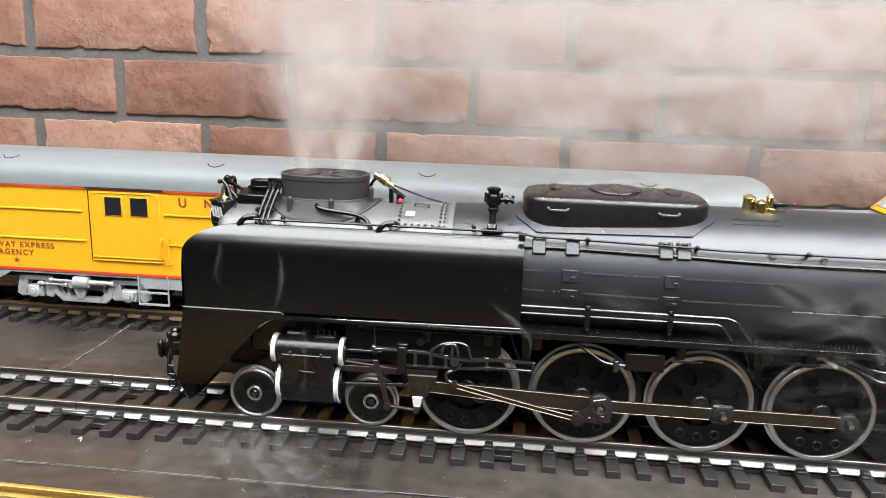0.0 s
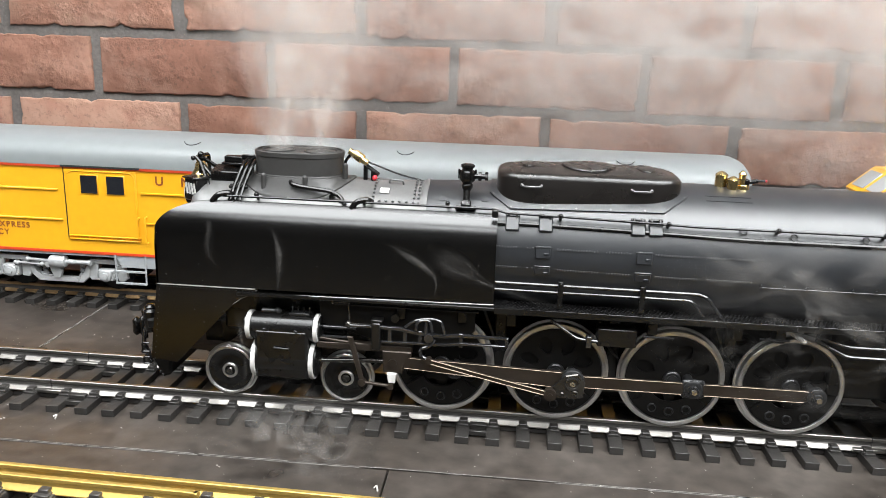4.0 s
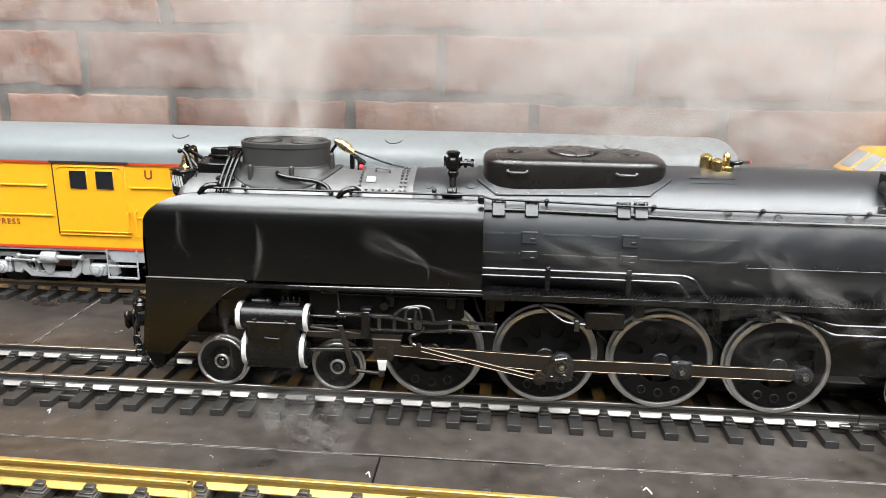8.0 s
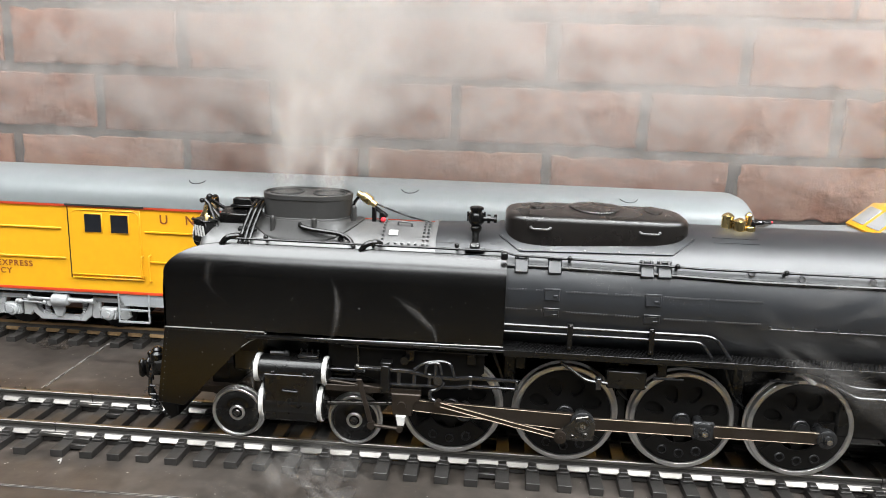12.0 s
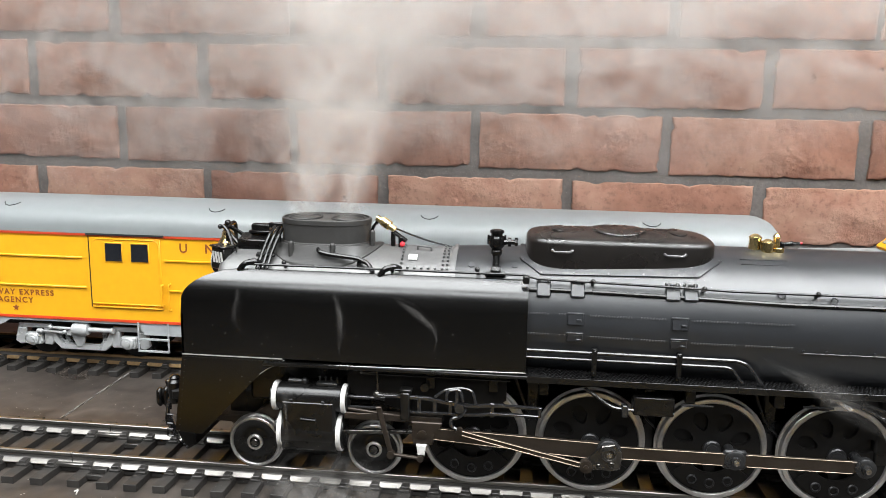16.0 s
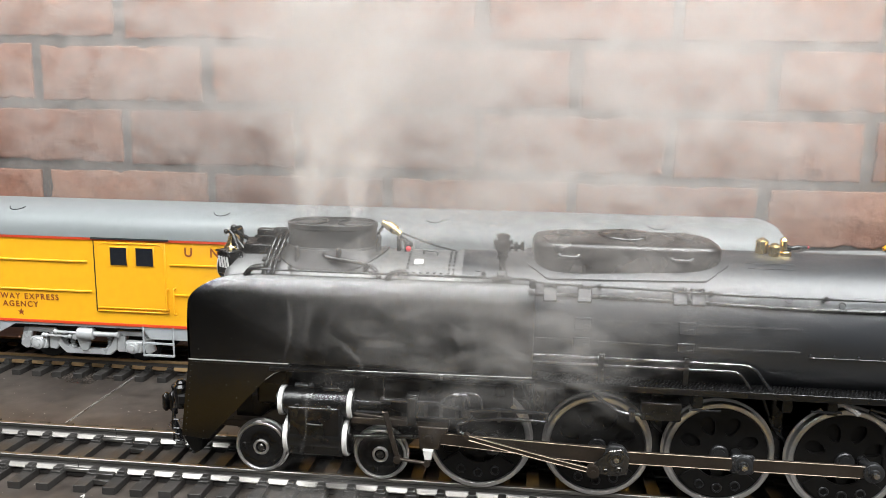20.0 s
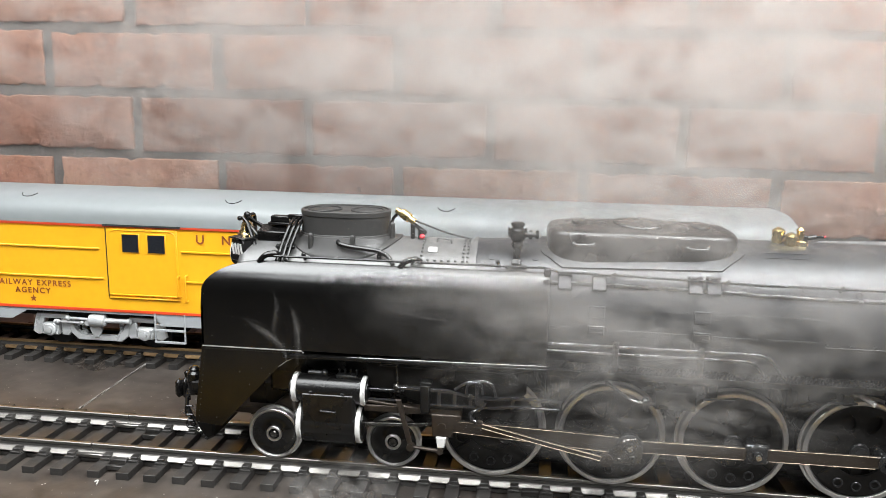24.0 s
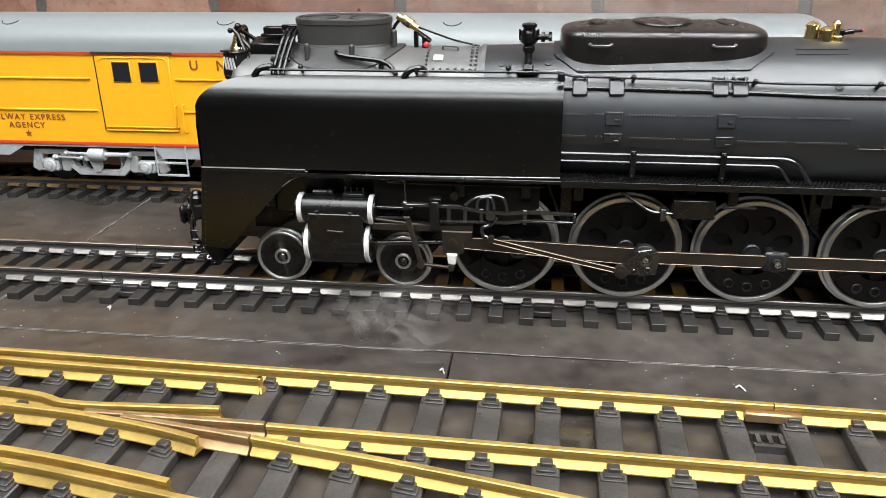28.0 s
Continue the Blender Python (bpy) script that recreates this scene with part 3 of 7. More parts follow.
bm = nb()
loft(bm, [roof_ring(X0)] + [roof_ring(x) for x in np.linspace(X0 + 0.1, 0.150, 6)] + [roof_ring(0.1550, 0.992, 0.0006), roof_ring(0.1590, 0.97, 0.002), roof_ring(0.1616, 0.93, 0.005), roof_ring(0.1630, 0.86, 0.010), roof_ring(0.1636, 0.76, 0.016)])
cpart("roof", bm, ROOF, "smooth grey rounded roof")
def roof_top(y):
    c = min(1.0, abs(y - CY) / 0.0488) ** 1.25
    return 0.1318 + 0.0268 * math.sqrt(1 - c * c) ** 0.72


# each flush vent is drawn only by its lower shade, as a dark tube
for vx in (-0.505, -0.3135, -0.1255, 0.06):
    bm = nb()
    pts = []
    for a in np.linspace(195, 345, 16):
        yy = CY - 0.0300 + 0.0072 * math.sin(radians(a))
        pts.append((vx + 0.0075 * math.cos(radians(a)), yy, roof_top(yy) + 0.0002))
    tube(bm, pts, 0.00042, 6)
    cpart("roof_vent_shade", bm, SOOTSHADE, "dark line standing for the shade under a flush roof vent")
# end diaphragm
bm = nb()
box(bm, X1 - 0.001, X1 + 0.010, CY - 0.022, CY + 0.022, 0.046, 0.138, 0.002)
cpart("end_diaphragm", bm, SOOTSHADE, "black folding end diaphragm")
# rub rails
yb = SIDE - 0.0007
for z, spans in ((0.1098, ((X0, -0.4325), (-0.3565, X1))), (0.0828, ((X0, -0.4303), (-0.353, X1)))):
    for a, b in spans:
        bm = nb()
        box(bm, a, b, yb - 0.0006, yb + 0.001, z - 0.0008, z + 0.0008, 0.0003)
        cpart("rub_rail", bm, YELLOW)
# the sliding door and its frame
bm = nb()
box(bm, -0.4250, -0.3600, yb - 0.0002, yb + 0.0012, 0.0680, 0.1285, 0.0003)
door = cpart("door", bm, YELLOW, "yellow sliding baggage door")
for wx0, wx1 in ((-0.4100, -0.3950), (-0.3862, -0.3707)):
    bm = nb()
    box(bm, wx0 - 0.0009, wx1 + 0.0009, yb - 0.0009, yb + 0.0005, 0.1070, 0.1246, 0.0004)
    part_ob = cpart("window_frame", bm, YELLOW, "", door)
    bm = nb()
    box(bm, wx0, wx1, yb - 0.0011, yb - 0.0003, 0.1079, 0.1237)
    cpart("pane", bm, GLASSY, "dark window pane", door)
bm = nb()
tube(bm, bent([(-0.4225, yb - 0.0003, 0.1242), (-0.4185, yb - 0.0003, 0.1272), (-0.3650, yb - 0.0003, 0.1272), (-0.3612, yb - 0.0003, 0.1242), (-0.3608, yb - 0.0003, 0.0720)], 0.002), 0.0005, 6)
cpart("drip_rail", bm, YELLOW, "", door)
bm = nb()
for z in (0.0660, 0.0690):
    box(bm, -0.4245, -0.3590, yb - 0.0010, yb + 0.001, z - 0.0005, z + 0.0005, 0.0002)
cpart("door_track", bm, YELLOW)
# black strip laid on the side where the door gap runs
bm = nb()
box(bm, -0.4260, -0.4256, yb - 0.0002, yb + 0.001, 0.0655, 0.1300)
cpart("door_gap", bm, SOOTSHADE, "dark strip in place of the gap beside the door")
bm = nb()
box(bm, -0.4275, -0.3560, SIDE - 0.0018, SIDE - 0.0008, 0.1306, 0.1322)
cpart("door_hood", bm, SOOTSHADE, "dark hood rail over the door")
# grab irons
for gx, z0, z1 in ((-0.3588, 0.0695, 0.0880), (-0.3520, 0.0655, 0.0890)):
    bm = nb()
    tube(bm, bent([(gx, yb + 0.001, z0), (gx, yb - 0.004, z0), (gx, yb - 0.004, z1), (gx, yb + 0.001, z1)], 0.0015), 0.0007, 6)
    cpart("grab_iron", bm, YELLOW)
# the step under the side
bm = nb()
for sx in (-0.3822, -0.3545):
    tube(bm, [(sx, yb - 0.003, 0.0535), (sx, yb - 0.003, 0.0275)], 0.0008, 6)
for z in (0.0275, 0.0385):
    box(bm, -0.3826, -0.3541, yb - 0.0040, yb - 0.0015, z - 0.0007, z + 0.0007)
cpart("step", bm, SILL, "light grey wire step")


def words(text, x, z, size, name="lettering"):
    cu = bpy.data.curves.new(name, "FONT")
    cu.body, cu.size, cu.align_x, cu.align_y, cu.extrude, cu.space_character, cu.offset = text, size, "CENTER", "CENTER", 0.00012, 1.28, size * 0.018
    tmp = bpy.data.objects.new("tmp", cu)
    scene.collection.objects.link(tmp)
    bpy.context.view_layer.update()
    me = bpy.data.meshes.new_from_object(tmp.evaluated_get(bpy.context.evaluated_depsgraph_get()))
    bpy.data.objects.remove(tmp)
    me.name = name
    me.materials.clear()
    me.materials.append(LETTER)
    ob = new(name, me)
    ob.parent = car
    ob.matrix_basis = pose(x - CX, SIDE - 0.00035 - CY, z, 90, 0, 0)
    return ob


words("RAILWAY EXPRESS", -0.4990, 0.0757, 0.0072)
words("AGENCY", -0.4990, 0.0685, 0.0072)
words("U", -0.3388, 0.1212, 0.0112)
words("N", -0.3152, 0.1212, 0.0112)
bm = nb()
prism(bm, [(-0.4990 + (0.0033 if k % 2 == 0 else 0.0013) * math.sin(math.pi * k / 5), 0.0612 + (0.0033 if k % 2 == 0 else 0.0013) * math.cos(math.pi * k / 5)) for k in range(10)], SIDE - 0.0005, SIDE + 0.0005)
cpart("star", bm, LETTER, "small brown-red star")


def bogie(tx):
    """Side frames, journal boxes, equaliser, brake cylinder and wheels of one bogie."""
    R = 0.0150
    for s in (-1, 1):
        y = CY + s * 0.0400
        ya, yc = y - 0.0018, y + 0.0018
        # pedestals: a top bar and two flared legs round each journal box
        for d in (-1, 1):
            X = lambda v: tx + d * v
            for nm2, pts in (("pedestal_bar", [(0.0285, 0.0412), (0.0300, 0.0460), (0.0600, 0.0460), (0.0620, 0.0412)]), ("pedestal_leg", [(0.0535, 0.0412), (0.0620, 0.0412), (0.0650, 0.0285), (0.0600, 0.0250), (0.0555, 0.0262)]), ("pedestal_leg", [(0.0285, 0.0412), (0.0365, 0.0412), (0.0365, 0.0262), (0.0300, 0.0255), (0.0270, 0.0300)])):
                bm = nb()
                prism(bm, [(X(u), z) for u, z in pts], ya, yc, 0.0006)
                cpart(nm2, bm, TRUCK)
        bm = nb()
        beam = [(-0.0290, 0.0400), (-0.0270, 0.0290), (-0.0200, 0.0225), (0.0220, 0.0225), (0.0290, 0.0290), (0.0300, 0.0400), (0.0265, 0.0400), (0.0235, 0.0310), (0.0190, 0.0268), (-0.0170, 0.0268), (-0.0225, 0.0310), (-0.0255, 0.0400)]
        prism(bm, [(tx + u, z) for u, z in beam], ya - 0.0006, yc + 0.0006, 0.0006)
        cpart("side_frame", bm, TRUCK, "silver grey dipped side frame")
        for jx in (tx - 0.0455, tx + 0.0455):
            bm = nb()
            box(bm, jx - 0.0078, jx + 0.0078, y + s * 0.0015 - 0.003, y + s * 0.0015 + 0.003, 0.0262, 0.0372, 0.0012)
            lathe_y(bm, [(0.0058, y + s * 0.0040), (0.0058, y + s * 0.0058), (0.0050, y + s * 0.0066), (0.0030, y + s * 0.0068), (0.0028, y + s * 0.0080), (0.0004, y + s * 0.0082)], jx, 0.0316, 20)
            for bx, bz in ((-0.0062, 0.0352), (0.0062, 0.0352), (-0.0062, 0.0282), (0.0062, 0.0282)):
                rod(bm, (jx + bx, y + s * 0.0040, bz), (jx + bx, y + s * 0.0056, bz), 0.0010, 6)
            cpart("journal_box", bm, TRUCK, "bright silver journal box")
        for gx in (-0.0215, -0.0145, 0.0215, 0.0285 - 0.0002):
            bm = nb()
            for k in range(5):
                lathe_z(bm, [(0.0018, 0.0290 + k * 0.0024), (0.0026, 0.0300 + k * 0.0024), (0.0018, 0.0310 + k * 0.0024)], tx + gx - 0.002, y - s * 0.0030, 10)
            lathe_z(bm, [(0.0034, 0.0268), (0.0036, 0.0285), (0.0026, 0.0294)], tx + gx - 0.002, y - s * 0.0030, 12)
            cpart("spring", bm, TRUCK)
        bm = nb()
        lathe_x(bm, [(0.0005, tx - 0.0055), (0.0050, tx - 0.0052), (0.0056, tx - 0.0035), (0.0056, tx + 0.0075), (0.0050, tx + 0.0092), (0.0024, tx + 0.0100), (0.0018, tx + 0.0300), (0.0026, tx + 0.0305), (0.0026, tx + 0.0330), (0.0004, tx + 0.0332)], y + s * 0.0055, 0.0430)
        rod(bm, (tx - 0.0280, y + s * 0.0055, 0.0436), (tx - 0.0050, y + s * 0.0055, 0.0432), 0.0013, 10)
        ball(bm, (tx - 0.0275, y + s * 0.0055, 0.0436), 0.0023, u=10, v=6)
        cpart("brake_cylinder", bm, TRUCK, "silver brake cylinder with push rods")
        bm = nb()
        rod(bm, (tx - 0.0395, y + s * 0.0050, 0.0398), (tx - 0.0125, y + s * 0.0050, 0.0391), 0.0010, 8)
        for bx in (-0.0395, -0.0372, -0.0140):
            ball(bm, (tx + bx, y + s * 0.0050, 0.0396), 0.0022, u=8, v=6)
        cpart("brake_rod", bm, TRUCK)
        bm = nb()
        prism(bm, [(tx - 0.0090, 0.0390), (tx + 0.0030, 0.0390), (tx + 0.0040, 0.0330), (tx + 0.0010, 0.0262), (tx - 0.0040, 0.0258), (tx - 0.0055, 0.0320)], y + s * 0.0025 - 0.0018, y + s * 0.0025 + 0.0018, 0.0007)
        rod(bm, (tx - 0.0085, y + s * 0.002, 0.0395), (tx - 0.0085, y + s * 0.006, 0.0395), 0.0028, 12)
        cpart("hanger", bm, TRUCK)
    # wheels take black in place of steel, for the shade behind the frames
    for jx in (tx - 0.0455, tx + 0.0455):
        bm = nb()
        for s in (-1, 1):
            lathe_y(bm, [(0.003, CY + s * 0.0210), (R + 0.0014, CY + s * 0.0212), (R + 0.0014, CY + s * 0.0225), (R, CY + s * 0.0230), (R, CY + s * 0.0270), (R - 0.002, CY + s * 0.0275), (0.003, CY + s * 0.0268)], jx, 0.0134 + R, 32)
        rod(bm, (jx, CY - 0.036, 0.0134 + R), (jx, CY + 0.036, 0.0134 + R), 0.0025, 12)
        cpart("wheelset", bm, SOOTSHADE, "wheelset coloured black for the shade behind the side frames")


bogie(-0.4415)
bogie(0.040)
bogie(-0.93)

# ---- yellow diesel behind, only its cab and low hood in sight ----
dz = thing("diesel_locomotive", "yellow diesel locomotive with sloped cab windshield beside the wall", "locomotive", 0.36, CY, 0)


def dpart(name, bm, material, label="", parent=None):
    bm.transform(Matrix.Translation((-0.36, -CY, 0)))
    return part(name, bm, material, parent or dz, label)


bm = nb()
prism(bm, [(0.195, 0.062), (0.195, 0.122), (0.205, 0.1265), (0.272, 0.1285), (0.285, 0.129), (0.60, 0.129), (0.60, 0.062)], CY - 0.044, CY + 0.044, 0.002)
dpart("hood", bm, ROOF, "light grey low nose hood")
bm = nb()
prism(bm, [(0.2720, 0.1290), (0.2945, 0.1505), (0.60, 0.1505), (0.60, 0.1290)], CY - 0.046, CY + 0.046, 0.0012)
dpart("cab", bm, YELLOW, "yellow cab with a sloped front")
bm = nb()
boxm(bm, Matrix.Translation((0.2830, CY, 0.1400)) @ pose(0, 0, 0, 0, -41.5, 0), 0.0300, 0.090, 0.0016, 0.0005)
fr = dpart("windshield_frame", bm, YELLOW, "yellow sloped windshield frame")
for yc in (-0.029, 0.0, 0.029):
    bm = nb()
    boxm(bm, Matrix.Translation((0.2826, CY + yc, 0.1405)) @ pose(0, 0, 0, 0, -41.5, 0), 0.0205, 0.0235, 0.0016, 0.0003)
    dpart("windshield_pane", bm, PALEGLASS, "windshield pane coloured pale for its reflection", fr)
bm = nb()
box(bm, 0.304, 0.331, CY - 0.0468, CY - 0.0455, 0.1330, 0.1455, 0.0004)
dpart("side_window", bm, PALEGLASS, "cab side window coloured pale for its reflection")
bm = nb()
box(bm, 0.19, 0.60, CY - 0.040, CY + 0.040, 0.042, 0.062, 0.002)
dpart("underframe", bm, SOOTSHADE)
for wx in (0.245, 0.315, 0.50, 0.57):
    bm = nb()
    for s in (-1, 1):
        lathe_y(bm, [(0.003, CY + s * 0.0210), (0.0164, CY + s * 0.0212), (0.0164, CY + s * 0.0225), (0.015, CY + s * 0.0230), (0.015, CY + s * 0.0270), (0.003, CY + s * 0.0268)], wx, 0.0284, 32)
    rod(bm, (wx, CY - 0.034, 0.0284), (wx, CY + 0.034, 0.0284), 0.003, 12)
    dpart("wheelset", bm, TYRE)
    bm = nb()
    box(bm, wx - 0.02, wx + 0.02, CY - 0.037, CY + 0.037, 0.030, 0.043, 0.001)
    dpart("truck_frame", bm, SOOTSHADE)
# ---- steam locomotive ----
loco = thing("steam_locomotive", "large black model steam locomotive with smoke deflectors on silver track", "locomotive")
AZ = 0.0455          # axle height
CZ = 0.121           # boiler centre
RT = 0.0134          # rail top


def rad(x):
    return 0.0376 if x < -0.088 else (0.0435 if x > 0.06 else 0.0380 + 0.0055 * (x + 0.088) / 0.148)


def on(x, a, d=0.0):
    """A point on the boiler at x, a degrees down from the crown towards -y, d proud of it."""
    r = rad(x) + d
    return Vector((x, -r * math.sin(radians(a)), CZ + r * math.cos(radians(a))))


def lie(x, a, d=0.0):
    """A pose on the boiler, z outwards, x along."""
    p = on(x, a, d)
    return Matrix.Translation(p) @ Matrix.Rotation(radians(a), 4, "X")


def lpart(name, bm, material, label="", parent=None):
    return part(name, bm, material, parent or loco, label)


bm = nb()
lathe_x(bm, [(0.002, -0.2365), (0.020, -0.2370), (0.0342, -0.2345), (0.0363, -0.2330), (0.0373, -0.2310), (0.0376, -0.2290), (0.0376, -0.0880)], 0, CZ, 72)
lpart("smokebox", bm, GRAPHITE, "graphite grey smokebox")
bm = nb()
prof = [(0.010, -0.0875), (0.0378, -0.0874)] + [(rad(x) + 0.0003, x) for x in np.linspace(-0.086, 0.062, 9)] + [(0.0438, 0.0800), (0.0438, 0.1110), (0.0438, 0.34), (0.01, 0.3405)]
lathe_x(bm, prof, 0, CZ, 72)
boiler = lpart("boiler", bm, BOILER, "satin black tapered boiler")
# boiler bands
for bx in (-0.0870,):
    bm = nb()
    lathe_x(bm, [(rad(bx) - 0.002, bx - 0.0016), (rad(bx) + 0.0009, bx - 0.0014), (rad(bx) + 0.0009, bx + 0.0014), (rad(bx) - 0.002, bx + 0.0016)], 0, CZ, 72)
    lpart("boiler_band", bm, GRAPHITE, "", boiler)
# belly, frame and ash pan that fill the space between the wheels
bm = nb()
box(bm, -0.235, 0.34, -0.0125, 0.0125, 0.036, 0.060, 0.001)
box(bm, -0.20, 0.34, -0.0300, 0.0300, 0.0840, 0.0895, 0.001)
box(bm, -0.200, 0.164, 0.0135, 0.0160, 0.0340, 0.0838, 0.0005)
box(bm, -0.215, -0.135, -0.028, 0.028, 0.060, 0.092, 0.002)
box(bm, 0.165, 0.34, -0.028, 0.028, 0.040, 0.088, 0.002)
lpart("main_frame", bm, BLACK)
for fx in (-0.036, 0.036, 0.108):
    bm = nb()
    box(bm, fx - 0.004, fx + 0.004, -0.0165, 0.0165, 0.030, 0.086, 0.001)
    tube(bm, bent([(fx - 0.012, -0.019, 0.083), (fx - 0.003, -0.019, 0.060), (fx + 0.006, -0.019, 0.052), (fx + 0.010, -0.019, 0.030)], 0.006), 0.0011, 6)
    lpart("brake_hanger", bm, DARKSTEEL, "dark brake hanger between the wheels")


# -- deflectors: big side sheets rolled inwards at the top --
def deflector(s):
    out_top = arc(-0.2300, 0.1255, 0.0218, 178, 95, 8)
    # outline of the sheet seen from the side, without the rolled top
    low = [(-0.2518, 0.0936), (-0.2560, 0.062), (-0.2585, 0.0430), (-0.2412, 0.0415)] + [(-0.2268, 0.0573), (-0.2140, 0.0710), (-0.2031, 0.0829), (-0.1980, 0.0868), (-0.1930, 0.0890), (-0.1870, 0.0902)] + [(-0.0413, 0.0914)]
    y = s * 0.0440
    bm = nb()
    prism(bm, [(-0.0413, 0.1280), (-0.0413, 0.0935), (-0.1895, 0.0937)] + [(-0.2518, 0.0939), (-0.2518, 0.1180), (-0.2509, 0.1280)], min(y, y - s * 0.0014), max(y, y - s * 0.0014))
    sheet = lpart("deflector_sheet", bm, DEFLECT, "flat black smoke deflector sheet")
    # rolled top: the edge turns in towards the boiler
    bm = nb()
    rings = []
    for x in [-0.2509, -0.2505, -0.2495, -0.2480, -0.2460, -0.2430, -0.2390, -0.2340, -0.2270, -0.2190, -0.2080, -0.18, -0.12, -0.0413]:
        q = max(0.0, (-0.2150 - x) / 0.0360)
        full = math.asin(0.766 * math.sqrt(max(0.0, 1.0 - q * q)))
        ring = []
        for k in range(15):
            a = full * k / 14
            ring.append((x, y - s * 0.0260 * (1 - math.cos(a)), 0.1280 + 0.02415 * math.sin(a)))
        yt, zt = 0.0260 * (1 - math.cos(full)), 0.1280 + 0.02415 * math.sin(full)
        ring += [(x, y - s * (yt + 0.0025), zt), (x, y - s * (yt + 0.0025), zt - 0.0010), (x, y - s * yt, zt - 0.0010)]
        for k in range(13, -1, -1):
            a = full * k / 14
            ring.append((x, y - s * (0.0012 + 0.0250 * (1 - math.cos(a))), 0.1270 + 0.0239 * math.sin(a)))
        rings.append(ring)
    loft(bm, rings)
    lpart("rolled_edge", bm, DEFLECT, "", sheet)
    # lower apron in front of the cylinders
    bm = nb()
    prism(bm, low[:1] + low[1:4] + low[4:10] + [(-0.1870, 0.0926), (-0.1890, 0.0932)], min(y + s * 0.0001, y - s * 0.0011), max(y + s * 0.0001, y - s * 0.0011), 0.0002)
    apron = lpart("apron_sheet", bm, DEFLECT, "black riveted lower apron")
    bm = nb()
    for k in range(30):
        rx = -0.2490 + k * 0.0021
        rod(bm, (rx, y + s * 0.0001, 0.0921), (rx, y + s * 0.0005, 0.0921), 0.00028, 6)
    for k in range(13):
        rod(bm, (-0.2500 - 0.0058 * k / 12, y, 0.090 - 0.0039 * k), (-0.2500 - 0.0058 * k / 12, y + s * 0.0005, 0.090 - 0.0039 * k), 0.00028, 6)
    for rx, rz in ((-0.228, 0.078), (-0.222, 0.070), (-0.224, 0.058), (-0.214, 0.081), (-0.209, 0.078), (-0.236, 0.047), (-0.244, 0.047)):
        rod(bm, (rx, y, rz), (rx, y + s * 0.0005, rz), 0.00030, 6)
    tagged(lpart("rivet", bm, STACKGREY, "", apron), kind="stuff")
    # front return of the sheet, closing towards the smokebox
    bm = nb()
    rings = []
    for z, x, w in ((0.0430, -0.2585, 1), (0.0936, -0.2518, 1), (0.1130, -0.2518, 0.9), (0.1190, -0.2516, 0.2)):
        rings.append([(x + 0.0002, y, z), (x + 0.0014, y, z), (x + 0.0014 - 0.0012 * w, y - s * 0.0085 * w, z), (x + 0.0002 - 0.0012 * w, y - s * 0.0085 * w, z)])
    loft(bm, rings)
    lpart("front_flange", bm, DEFLECT, "", sheet)
    # pale seam lines
    bm = nb()
    box(bm, -0.2515, -0.1885, y - 0.0004 + s * 0.0003, y + 0.0004 + s * 0.0003, 0.0934, 0.0939)
    tube(bm, [(-0.2031, y + s * 0.0002, 0.0829), (-0.1980, y + s * 0.0002, 0.0868), (-0.1930, y + s * 0.0002, 0.0892), (-0.1880, y + s * 0.0002, 0.0908)], 0.00022, 6)
    tube(bm, [(-0.1880, y + s * 0.0003, 0.0908), (-0.115, y + s * 0.0003, 0.0918), (-0.0413, y + s * 0.0003, 0.0928)], 0.00038, 6)
    lpart("edge_bead", bm, BEAD, "thin pale edge line", sheet)
    # rear lug
    bm = nb()
    box(bm, -0.0450, -0.0410, min(y, y - s * 0.004), max(y, y - s * 0.004), 0.1462, 0.1512, 0.0008)
    lpart("lug", bm, BLACK, "", sheet)
    # brackets that carry the top edge
    for bx in (-0.2110, -0.1240):
        bm = nb()
        tube(bm, bent([(bx - 0.0065, y - s * 0.0095, 0.1455), (bx - 0.0030, y - s * 0.0100, 0.1502), (bx + 0.0030, y - s * 0.0120, 0.1512), (bx + 0.0050, y - s * 0.0160, 0.1490)], 0.003), 0.0018, 8)
        lpart("bracket", bm, BLACK, "", sheet)
    return sheet


deflector(-1)
deflector(1)

# -- chimney --
SX = -0.1712
def srings(levels, cx=SX):
    return [stadium(cx, 0.0, hx, hy, z) for hx, hy, z in levels]


bm = nb()
loft(bm, srings([(0.0296, 0.0211, 0.1485), (0.0296, 0.0211, 0.1606), (0.0293, 0.0208, 0.1611), (0.0286, 0.0201, 0.1613), (0.0285, 0.0200, 0.1722), (0.0289, 0.0204, 0.1725), (0.0289, 0.0204, 0.1752), (0.0282, 0.0197, 0.1757), (0.0272, 0.0187, 0.1757), (0.0270, 0.0185, 0.1752), (0.0270, 0.0185, 0.1747)]), True, True)
stack = lpart("chimney", bm, STACKGREY, "dark grey oval double chimney")
for fx in (-0.0140, 0.0140):
    bm = nb()
    rings = [[(SX + fx + r * math.cos(2 * math.pi * k / 32), r * 1.18 * math.sin(2 * math.pi * k / 32), z) for k in range(32)] for r, z in ((0.0108, 0.1735), (0.0108, 0.1754), (0.0104, 0.1758), (0.0098, 0.1755), (0.0094, 0.1715))]
    loft(bm, rings, True, False)
    lpart("flue_ring", bm, STACKGREY, "", stack)
    bm = nb()
    bmesh.ops.create_circle(bm, cap_ends=True, segments=32, radius=0.0095, matrix=Matrix.Translation((SX + fx, 0, 0.1743)) @ Matrix.Diagonal((1, 1.18, 1, 1)))
    lpart("flue_bottom", bm, SOOTSHADE, "", stack)
